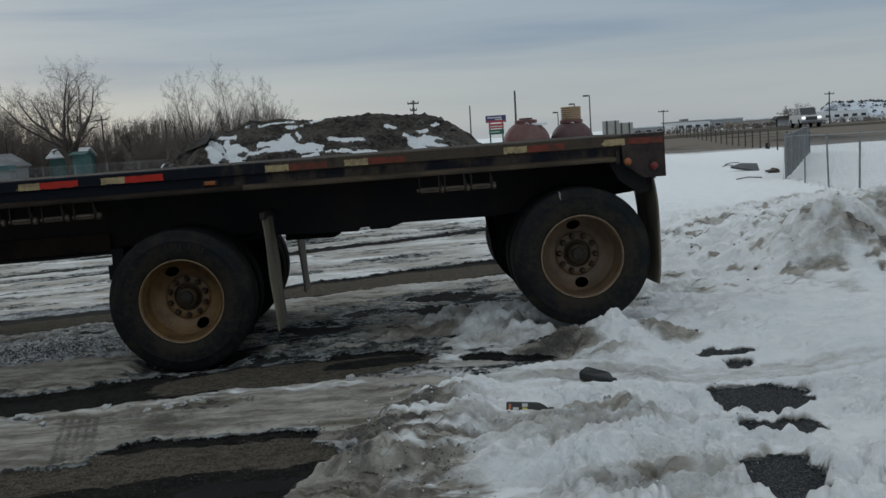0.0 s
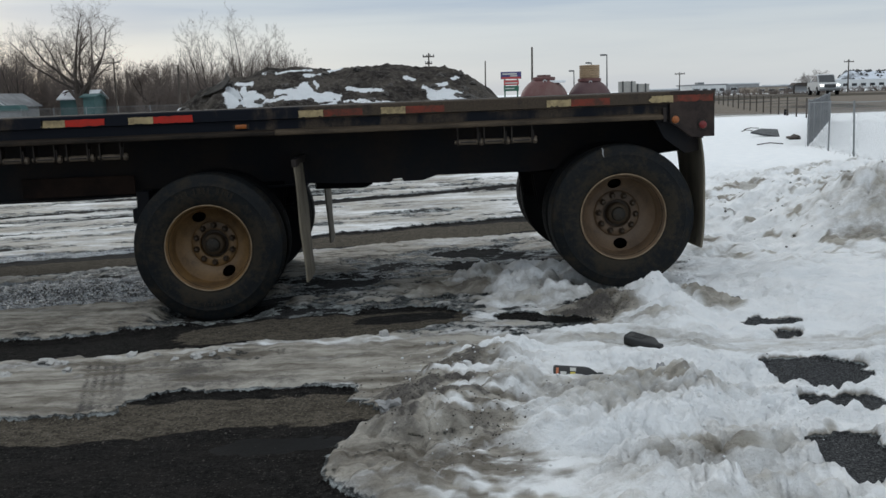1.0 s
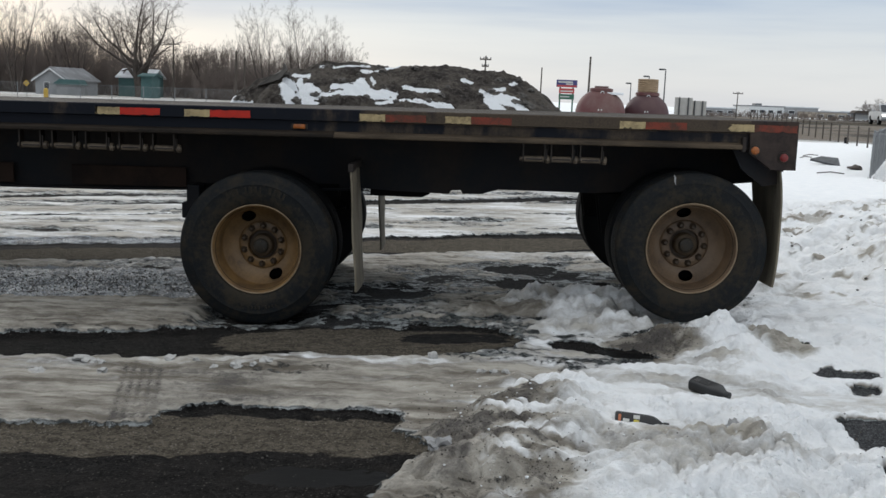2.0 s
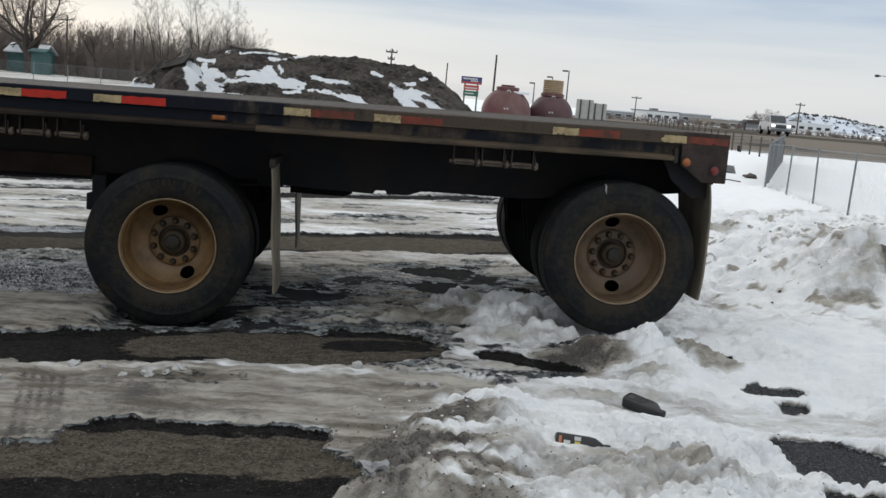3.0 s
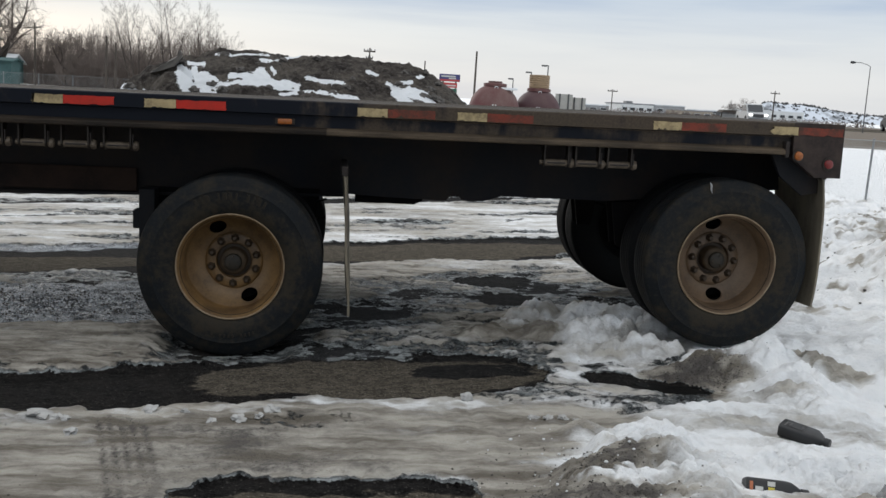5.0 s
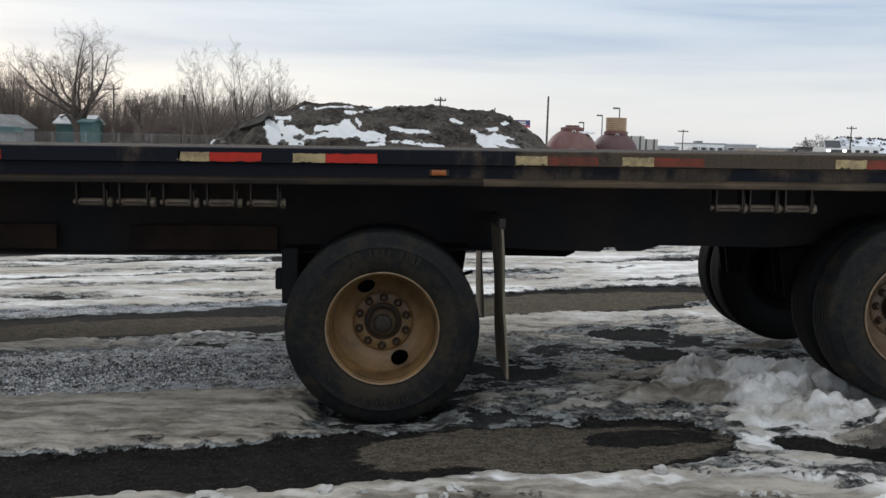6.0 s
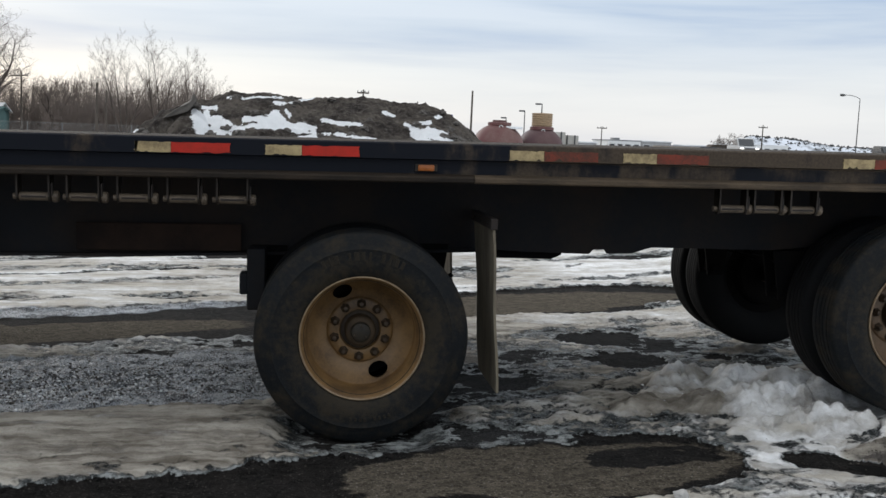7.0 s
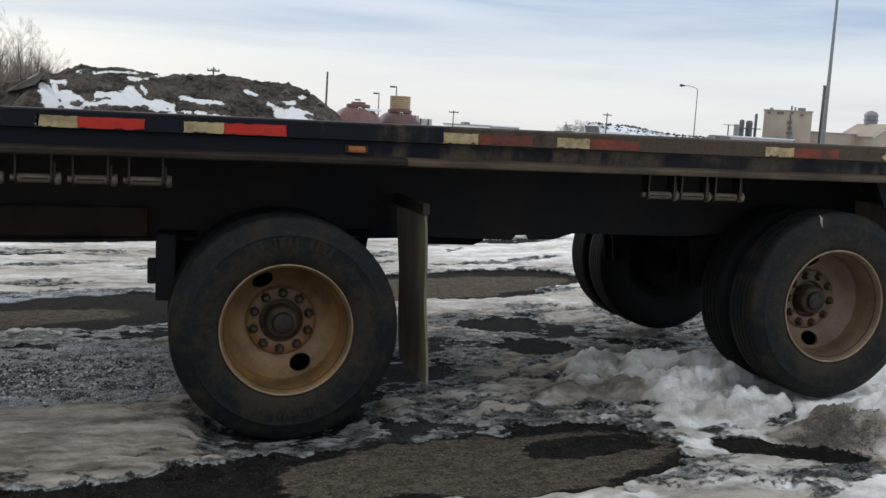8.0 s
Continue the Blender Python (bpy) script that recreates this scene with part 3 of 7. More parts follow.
def lot(x, y):
    """Height and surface of the lot at points: z, cover, dirt, dry, speck, grass, wet."""
    close = sstep(y, 20, 8)
    wx = x + 0.22 * (fbm(x * 1.7, y * 1.7, 4, 3) - 0.5) + 0.5 * (fbm(x * 0.5, y * 0.5, 2, 9) - 0.5) + close * (0.16 * (fbm(x * 5.1, y * 5.1, 3, 4) - 0.5) + 0.07 * (fbm(x * 15, y * 15, 2, 6) - 0.5))
    wy = y + 0.20 * (fbm(x * 1.9, y * 1.9, 4, 5) - 0.5) + close * (0.15 * (fbm(x * 4.7, y * 5.3, 3, 7) - 0.5) + 0.07 * (fbm(x * 14, y * 14, 2, 8) - 0.5))
    turn = radians(20)
    u, v = x * math.cos(turn) + y * math.sin(turn), -x * math.sin(turn) + y * math.cos(turn)
    lines = fbm(u * 0.55, v * 2.6, 5, 21)
    blotch = fbm(u * 1.6, v * 2.8, 5, 25, 0.6)
    right = sstep(x + 1.2 * (fbm(x * 0.4, y * 0.4, 3, 33) - 0.5) * sstep(y, -3.6, -4.6) + 0.6 * (fbm(x * 1.5, y * 1.5, 4, 31) - 0.5) - 0.25 * np.clip(y, -1, 3) - 0.45 * sstep(y, -0.7, -1.3), 1.5, 2.3)
    right = right * (1 - sstep(y, 0.75, 1.3) * sstep(x, 4.3, 3.5) * sstep(y, 5.2, 4.2))
    right = right * (1 - 0.85 * sstep(oval(wx, wy, 2.2, 0.42, 0.95, 0.85), 1.1, 0.75))
    right = right * (1 - sstep(y, 4.2, 5.2) * sstep(x + 1.2 * (fbm(x * 0.8, y * 1.6, 3, 35) - 0.5), 5.8, 5.0) * sstep(y, 14, 11))
    cover = 0.76 + 0.8 * (fbm(u * 1.0, v * 2.5, 5, 23) - 0.5)
    cover = np.where(y > 3.0, 0.70 + 2.1 * (lines - 0.52) + 0.9 * (blotch - 0.5), cover)
    ice_zone = np.clip(sstep(y, -0.6, -0.1) * sstep(y, 3.6, 2.6) * sstep(x, -7.0, -6.0), 0, 1)
    ice_zone = ice_zone * (1 - 0.9 * sstep(x, -0.15, -0.6) * sstep(y, 0.70, 0.40))
    cover = cover * (1 - ice_zone) + ice_zone * (0.435 + 0.7 * (lines - 0.5) + 1.0 * (blotch - 0.5))
    thin = sstep(oval(wx, wy, 1.05, 0.95, 1.25, 1.5, 15), 1.2, 0.7)
    cover = cover * (1 - thin) + thin * (0.41 + 1.5 * (blotch - 0.5))
    patch = sstep(near(wx, wy, 0.55, 2.75, 1.5, 3.55), 0.50, 0.40)
    cover = cover * (1 - patch) + patch * 0.70
    speck = np.maximum(sstep(near(wx, wy, -6.0, 0.1, -0.75, 1.35), 0.80, 0.60), 0.8 * sstep(near(wx, wy, -6.0, 2.35, -0.6, 4.10), 0.42, 0.22))
    cover = cover * (1 - speck) + speck * 0.36
    cover = np.maximum(cover, 0.97 * right)
    cover = np.where(y > 12, np.maximum(cover, 0.98 * sstep(y, 12, 15)), cover)
    dirt = (0.46 + 0.16 * sstep(y, -0.9, -1.3) * sstep(x, -0.4, 0.5) + 0.7 * (fbm(x * 0.9, y * 2.2, 5, 41) - 0.5)) * (1 - right) * (1 - 0.25 * sstep(y, 2, 5))
    thick = 0.012 * sstep(cover, 0.25, 0.45) + 0.022 * sstep(cover, 0.45, 0.6) + 0.036 * right
    rough = 0.18 + 0.0 * x
    heap = 0.0 * x
    for cx, cy, r, h, d in HEAPS:
        w = np.clip(1 - oval(wx, wy, cx, cy, 1.75 * r, 1.25 * r, 12) ** 2, 0, 1)
        heap, cover, dirt = np.maximum(heap, h * w), np.maximum(cover, 0.97 * sstep(w, 0.15, 0.45)), dirt * (1 - w) + d * w
        rough = np.maximum(rough, 0.9 * w)
    thick = thick + heap
    for cx, cy, r, h, d in BANKS:
        w = np.exp(-(oval(wx, wy, cx, cy, r, r) ** 2) * 1.2)
        thick, dirt, rough = thick + h * w, dirt * (1 - w) + d * w, np.maximum(rough, 1.35 * w)
    crest = sstep(near(wx, wy, 1.35, -3.5, 1.9, -1.7), 0.45, 0.05)
    thick, rough = thick + 0.02 * crest, np.maximum(rough, crest)
    lane = sstep(near(x, wy, 2.1, -1.42, 5.5, -1.85), 0.32, 0.14)
    thick, dirt, rough = thick - 0.020 * lane, np.maximum(dirt, 0.22 * lane), rough * (1 - 0.8 * lane)
    rough = np.maximum(rough, 0.52 * sstep(x, 3.7, 4.6) * sstep(y, 0.8, 2.0) * sstep(y, 14, 9))
    for cx, cy, rx, ry, a in TAR_OVALS:
        lean = 1 - 0.80 * sstep(oval(wx, wy, cx, cy, rx + 0.22, ry + 0.22, a), 1.8, 0.8)
        thick, rough = thick * lean, rough * lean
    bare = 0.0 * x
    for ax, ay, bx, by, w in TAR_BANDS:
        soft = 0.035 if ay < 1 else 0.07
        bare = np.maximum(bare, sstep(near(wx, wy, ax, ay, bx, by), w + soft, w - soft))
    bare = bare * (1 - sstep(crest, 0.15, 0.5)) * (1 - 0.7 * sstep(x, 4.0, 5.0))
    for cx, cy, rx, ry, a in TAR_OVALS:
        bare = np.maximum(bare, sstep(oval(wx, wy, cx, cy, rx, ry, a), 1.12, 0.92))
    cover = cover * (1 - bare)
    verge = sstep(y, 46, 56) * sstep(x + 6 * (fbm(x * 0.1, y * 0.1, 2, 15) - 0.5), 12, 20) * sstep(y, 140, 125)
    cover = cover * (1 - verge * (0.62 + 0.5 * fbm(x * 0.25, y * 0.8, 4, 17)) * sstep(y, 46, 60))
    road = sstep(y, 87.5, 88.5) * sstep(y, 102.5, 101.5) * sstep(x, 6, 9)
    cover, verge = cover * (1 - road), verge * (1 - road)
    grass = np.maximum(verge * (0.22 + 0.85 * fbm(x * 0.12, y * 0.35, 4, 18)), 0.75 * sstep(y, 108, 114) * sstep(x, -5, -9))
    track = sstep(np.abs(x + 0.17 + 0.263 * (y + 2.07)), 0.13, 0.10) * sstep(y, -2.6, -2.4) * sstep(y, -1.3, -1.5) * (1 - bare)
    tread = 0.5 + 0.5 * np.sin((x + 0.263 * y) * 130)
    dirt = dirt + track * (0.08 + 0.20 * tread) * sstep(fbm(x * 2, y * 2, 3, 19), 0.1, 0.45)
    thick = thick - 0.006 * track * tread
    slush = sstep(near(wx, wy, -0.8, -1.50, 1.3, -1.12), 0.12, 0.04) * sstep(fbm(x * 5, y * 8, 4, 43), 0.46, 0.64)
    dirt = dirt * (1 - 0.5 * slush)
    meltwater = sstep(oval(wx, wy, 1.95, -0.84, 1.0, 0.44, -8), 1.15, 0.6)
    cover = cover * (1 - meltwater) + meltwater * np.minimum(cover, 0.52 + 0.9 * (lines - 0.5))
    dirt, rough = np.maximum(dirt, meltwater * (0.32 + 0.25 * (lines - 0.5))), rough * (1 - 0.7 * meltwater)
    snowy = sstep(cover, 0.45, 0.75)
    front = right * sstep(y, -1.7, -2.3)
    rough = np.where(y < -1.6, 0.75 * rough, rough)
    rough = np.maximum(rough, 0.62 * front)
    rough = rough * (1 - 0.9 * sstep(y, 3.6, 5.0) * sstep(x, 5.2, 4.2))
    ledge = fbm(x * 1.3 + 0.4 * y, y * 5.0, 4, 53)
    qx, qy = x + 0.22 * (fbm(x * 4, y * 4, 4, 81) - 0.5), y + 0.22 * (fbm(x * 4, y * 4, 4, 83) - 0.5)
    big, mid, small = clumps(qx * 3.6, qy * 4.6, 91), clumps(qx * 8.5, qy * 10.5, 95), clumps(qx * 19.0, qy * 22.0, 99)
    grain = clumps(qx * 41.0, qy * 44.0, 103)
    bumps = 0.075 * (big - 0.45) + 0.075 * (mid - 0.45) + 0.040 * (small - 0.45) + 0.016 * (grain - 0.45) + 0.10 * billow(x * 2.4, y * 3.0, 3, 51) + 0.06 * (sstep(ledge, 0.42, 0.58) - 0.5) * front
    bumps = bumps + front * (0.022 * (small - 0.45) + 0.022 * (grain - 0.45))
    flank = sstep(y, -1.5, -1.9) * sstep(x, 1.25, 1.55) * sstep(x, 3.4, 2.9)
    spikes = 1 - np.abs(2 * fbm(x * 4.6 + 1.5 * y, y * 6.5, 4, 113, 0.6) - 1)
    bumps = bumps + 0.045 * (spikes - 0.74) * np.maximum(flank, sstep(heap, 0.02, 0.06))
    shelf = fbm(x * 1.1 + 0.5 * y, y * 3.2, 5, 67, 0.6)
    calm = 0.07 * (fbm(x * 1.2, y * 1.6, 3, 63) - 0.5) + 0.035 * (fbm(x * 4, y * 5, 4, 65) - 0.5) + 0.022 * (sstep(shelf, 0.44, 0.50) + sstep(shelf, 0.54, 0.60) - 1) + 0.024 * (mid - 0.45) + 0.013 * (small - 0.45)
    dirt = dirt + front * sstep(x, 3.1, 2.2) * 0.13 * sstep(fbm(x * 2.2, y * 3.5, 4, 57), 0.46, 0.70)
    heap_dirt = sstep(y, -1.55, -1.9) * sstep(x, 1.45, 1.75) * sstep(x, 3.3, 2.9)
    dirt = dirt * (1 - heap_dirt * (1 - sstep(fbm(x * 3.2 + 0.6 * y, y * 4.6, 5, 75, 0.6), 0.36, 0.62)))
    dirt = dirt * (1 - 0.62 * heap_dirt * sstep(x, 1.8, 2.15)) + 0.04 * heap_dirt
    seam = sstep(fbm(x * 2.6 + y, y * 4.2, 4, 73), 0.48, 0.62) * sstep(oval(x, y, 2.35, -3.15, 0.85, 0.75), 1.15, 0.7)
    dirt = np.maximum(dirt, 0.34 * seam * right)
    film = fbm(x * 2.4 + 0.5 * y, y * 4.5, 5, 111, 0.62)
    dirt = np.maximum(dirt, flank * (0.06 + 0.78 * sstep(film, 0.40, 0.64) * (0.16 + 0.84 * sstep(x, 2.25, 1.75))))
    dirt = np.maximum(dirt, sstep(heap, 0.02, 0.05) * sstep(y, -0.35, -0.1) * (0.10 + 0.24 * sstep(film, 0.46, 0.62)))
    # paler on the clump tops than in the creases between them
    dirt = dirt * (1 - 0.5 * snowy * rough * sstep(big, 0.45, 0.8) * sstep(dirt, 0.75, 0.5))
    dirt = dirt + right * sstep(x, 4.3, 2.8) * 0.13 * sstep(fbm(x * 1.4, y * 2.6, 5, 69, 0.6), 0.46, 0.66)
    dirt = dirt + 0.30 * right * sstep(y, 0.2, 1.2) * sstep(fbm(x * 1.6, y * 2.5, 4, 59), 0.52, 0.75) * sstep(y, 9, 6)
    dirt = dirt + 0.45 * right * sstep(y, 0.8, 1.6) * sstep(y, 9, 6) * sstep(fbm(x * 5.0, y * 7.0, 3, 77), 0.62, 0.70)
    dirt = np.maximum(dirt, 0.7 * right * sstep(oval(wx, wy, 5.7, 5.15, 0.35, 0.22), 1.2, 0.7))
    far_calm = 1 - 0.6 * sstep(y, 10, 16)
    z = lie(x, y) + (1 - bare) * np.maximum(thick + snowy * far_calm * (rough * bumps + calm * right), 0.004)
    z = z + (1 - snowy) * (0.004 * (fbm(x * 5, y * 5, 3, 71) - 0.5) + sstep(cover, 0.2, 0.4) * (0.022 * (mid - 0.45) + 0.013 * (small - 0.45) + 0.006 * (grain - 0.45)))
    for cx, cy, r, h in PRESSED:
        m = 0.9 * sstep(np.hypot(x - cx, y - cy), r * 1.5, r * 0.7)
        z = z * (1 - m) + m * (lie(x, y) + h)
    dry = 0.05 + 0.85 * road
    for cx, cy, rx, ry, a in DRY_SPOTS:
        dry = np.maximum(dry, 0.9 * sstep(oval(wx, wy, cx, cy, rx, ry, a), 1.2, 0.8))
    for cx, cy, rx, ry, a in WET_SPOTS:
        dry = dry * (1 - sstep(oval(wx, wy, cx, cy, rx, ry, a), 1.12, 0.88))
    dirt = dirt * (1 - bare) + 0.9 * bare * sstep(x, 3.0, 3.2) * sstep(y, 0.0, -0.6)
    wet = 0.0 * x
    for cx, cy, rx, ry, a in PUDDLES:
        wet = np.maximum(wet, sstep(oval(wx, wy, cx, cy, rx, ry, a), 1.15, 0.75))
    return z, np.clip(cover, 0, 1), np.clip(dirt, 0, 1), dry, speck * (1 - bare), grass, wet * bare


def spaced(lo, hi, fine, far_lo, far_hi, growth=1.09):
    mid = list(np.arange(lo, hi + 1e-6, fine))
    up_side, step, p = [], fine, hi
    while p < far_hi:
        step *= growth
        p += step
        up_side.append(p)
    down_side, step, p = [], fine, lo
    while p > far_lo:
        step *= growth
        p -= step
        down_side.append(p)
    return np.array(down_side[::-1] + mid + up_side)


gx = np.concatenate([spaced(-2.2, 1.2, 0.0175, -2500, 1.2), np.arange(1.2, 3.3, 0.010)[1:], np.arange(3.3, 4.4, 0.0175), np.arange(4.4, 9.0, 0.045), spaced(8.9, 9.0, 0.045, 8.9, 2500)[2:]])
gy = np.concatenate([spaced(-3.5, -1.2, 0.010, -600, -1.2)[:-1], np.arange(-1.2, 1.6, 0.0165), np.arange(1.6, 6.0, 0.042), np.arange(6.0, 14.0, 0.07), spaced(14.0, 14.1, 0.1, 14.0, 3500)])
GX, GY = np.meshgrid(gx, gy)
fx_, fy_ = GX.ravel(), GY.ravel()
gz, g_cover, g_dirt, g_dry, g_speck, g_grass, g_wet = lot(fx_, fy_)
nx_, ny_ = len(gx), len(gy)
idx = np.arange(nx_ * ny_).reshape(ny_, nx_)
quads = np.stack([idx[:-1, :-1], idx[:-1, 1:], idx[1:, 1:], idx[1:, :-1]], -1).reshape(-1, 4)
me = bpy.data.meshes.new("ground")
me.vertices.add(nx_ * ny_)
me.vertices.foreach_set("co", np.stack([fx_, fy_, gz], -1).ravel())
me.loops.add(quads.size)
me.loops.foreach_set("vertex_index", quads.ravel())
me.polygons.add(len(quads))
me.polygons.foreach_set("loop_start", np.arange(0, quads.size, 4))
me.polygons.foreach_set("use_smooth", np.ones(len(quads), bool))
me.update(calc_edges=True)
for key, values in (("cover", g_cover), ("dirt", g_dirt), ("dry", g_dry), ("speck", g_speck), ("grass", g_grass), ("wet", g_wet)):
    me.attributes.new(key, "FLOAT", "POINT").data.foreach_set("value", values.astype(np.float32))
me.materials.append(M["ground"])
tagged(new("ground", me), "asphalt lot half covered with melting grey ice and dirty snow", "ground", kind="structure")


def ground_z(x, y):
    return float(lot(np.array([float(x)]), np.array([float(y)]))[0][0])


# ---- flatbed trailer ----
REAR, FRONT, WIDE = 3.79, -9.2, 2.59
trailer = thing("flatbed_trailer", "old dark flatbed trailer with tan wheels on the icy lot", "trailer", pose(0.015, 0, 0, 0, -0.64, 0))

# side rails: upper flange with the tape, sunk web, dusty lower ledge
for flip in (1, -1):
    def yy(v):
        return v if flip == 1 else WIDE - v
    bm = bmesh.new()
    outline = [(yy(0.0), 1.421), (yy(0.0), 1.496), (yy(0.006), 1.503), (yy(0.07), 1.503), (yy(0.07), 1.30), (yy(0.034), 1.30), (yy(0.034), 1.415)]
    prism(bm, outline, FRONT, REAR - 0.33, "x")
    part("side_rail", bm, M["rail"], trailer, "navy painted steel side rail, dust-caked towards the rear")
    bm = bmesh.new()
    outline = [(yy(0.034), 1.302), (yy(-0.012), 1.302), (yy(-0.018), 1.309), (yy(-0.018), 1.327), (yy(-0.010), 1.334), (yy(0.034), 1.346)]
    prism(bm, outline, FRONT, 0.55, "x")
    part("rub_rail", bm, M["rub_dark"], trailer, "grimy dark lower ledge")
    part("rub_rail", prism(bmesh.new(), outline, 0.553, REAR - 0.36, "x"), M["rub"], trailer, "rubbed brown lower ledge")
    # corner plate with its slanted lower edge
    bm = bmesh.new()
    prism(bm, [(REAR - 0.33, 1.503), (REAR, 1.503), (REAR, 1.165), (REAR - 0.17, 1.165), (REAR - 0.33, 1.285)], yy(-0.004), yy(0.05), "y")
    part("corner_plate", bm, M["corner"], trailer, "faded purplish brown rear corner plate")

for yy in (-0.02, WIDE - 0.03):
    part("ledge_stop", box(bmesh.new(), REAR - 0.385, REAR - 0.36, yy, yy + 0.05, 1.285, 1.385, 0.004), M["rust"], trailer, "small upright steel stop at the ledge end")
bm = box(bmesh.new(), REAR - 0.03, REAR, 0.05, WIDE - 0.05, 1.19, 1.50, 0.004)
part("tail_beam", bm, M["corner"], trailer)

# deck boards
boards = 14
for i in range(boards):
    y0 = 0.075 + i * (WIDE - 0.15) / boards
    bm = box(bmesh.new(), FRONT, REAR - 0.035, y0, y0 + (WIDE - 0.15) / boards - 0.006, 1.462, 1.498 + 0.003 * (i % 3), 0.003)
    part("deck_board", bm, M["deck"], trailer)

# reflective tape: pale piece then red piece
def tape(x0, x1, face, rag, torn_start, torn_end):
    """A thin strip with torn ends and nibbled edges."""
    low, high, n = [], [], 14
    for i in range(n + 1):
        x = x0 + (x1 - x0) * i / n
        bite = 0.007 * rag.random() ** 4 + (0.012 if rag.random() < 0.06 else 0)
        low.append((x, 1.424 + bite))
        high.append((x, 1.476 - 0.005 * rag.random() ** 4))
    start = [(x0 + torn_start * rag.random(), 1.424 + 0.052 * k / 5) for k in (4, 3, 2, 1)]
    end = [(x1 - torn_end * rag.random(), 1.424 + 0.052 * k / 5) for k in (1, 2, 3, 4)]
    low[0], high[0] = (x0 + torn_start * rag.random(), 1.424), (x0 + torn_start * rag.random(), 1.476)
    return prism(bmesh.new(), low + end + high[::-1] + start, face, 0.0, "y")


PAIRS = [(-3.35, 0), (-2.55, 0), (-1.140, 0), (-0.505, 0), (0.728, 1), (1.328, 1), (2.545, 1), (3.300, 1)]
for x0, dull in PAIRS:
    wide, long_red = 0.183, 0.287 if x0 < 3 else 0.36
    face = -0.0075 if x0 > 3 else -0.0035
    rag = random.Random(int(x0 * 100))
    torn = 0.030 if x0 in (-1.140, 3.300) else 0.006
    part("reflector", tape(x0, x0 + wide, face, rag, torn, 0.002), M["tape_white"], trailer, "yellowed chipped white reflective tape")
    part("reflector", tape(x0 + wide, x0 + wide + long_red - (0.06 if x0 > 3 else 0), face, rag, 0.002, 0.006), M["tape_dull" if dull else "tape_red"], trailer, "grimy red reflective tape" if dull else "bright red reflective tape")


def side_lamp(x, y, z, material, label, round_lamp=False):
    bm = bmesh.new()
    if round_lamp:
        lathe(bm, [(0.001, -0.028), (0.016, -0.026), (0.027, -0.017), (0.030, 0.0)], 24, "y", (x, y, z))
    else:
        box(bm, x - 0.042, x + 0.042, y - 0.024, y, z - 0.016, z + 0.016, 0.006)
    lens = part("marker_lamp", bm, material, trailer, label, True)
    bm = bmesh.new()
    if round_lamp:
        lathe(bm, [(0.030, -0.011), (0.039, -0.009), (0.041, 0.0), (0.030, 0.0), (0.030, -0.011)], 24, "y", (x, y, z))
    else:
        box(bm, x - 0.057, x + 0.057, y - 0.012, y, z - 0.019, z + 0.019, 0.003)
    part("lamp_base", bm, M["winch"], lens)


side_lamp(0.305, 0.034, 1.376, M["amber"], "cracked amber side marker lamp")
side_lamp(3.497, -0.004, 1.297, M["amber"], "round amber marker lamp", True)
side_lamp(3.700, -0.004, 1.252, M["red_lens"], "round red tail marker lamp", True)
side_lamp(-6.0, 0.034, 1.376, M["amber"], "amber side marker lamp")

# main beams with a deepening belly, and cross members
for y0 in (0.62, 1.83):
    bm = bmesh.new()
    belly = [(FRONT, 1.33), (REAR - 0.03, 1.33), (REAR - 0.03, 1.03), (2.5, 0.905), (1.74, 0.912), (1.62, 0.874), (1.47, 0.872), (1.455, 0.898), (1.385, 0.896), (1.36, 0.868), (0.95, 0.878), (0.70, 0.892), (-0.64, 0.861), (-1.2, 0.846), (-4.0, 0.80), (-6.5, 0.85), (FRONT, 1.05)]
    prism(bm, belly, y0 + 0.045, y0 + 0.065, "y")
    prism(bm, [(-5.5, 0.838), (-1.2, 0.846), (0.70, 0.893), (0.70, 0.877), (-1.2, 0.830), (-5.5, 0.822)], y0, y0 + 0.14, "y")
    part("main_beam", bm, M["frame"], trailer, "grimy black deep main beam")
for i in range(32):
    x0 = REAR - 0.5 - i * 0.38
    if x0 > FRONT + 0.1:
        bm = box(bmesh.new(), x0, x0 + 0.055, 0.075, WIDE - 0.075, 1.345, 1.455)
        part("cross_member", bm, M["frame"], trailer)
for x0, x1 in ((-1.55, -0.66), (-3.2, -2.0)):
    bm = box(bmesh.new(), x0, x1, 0.598, 0.618, 0.868, 1.02, 0.006)
    part("frame_plate", bm, M["plate"], trailer, "rust brown patch plate on the beam")


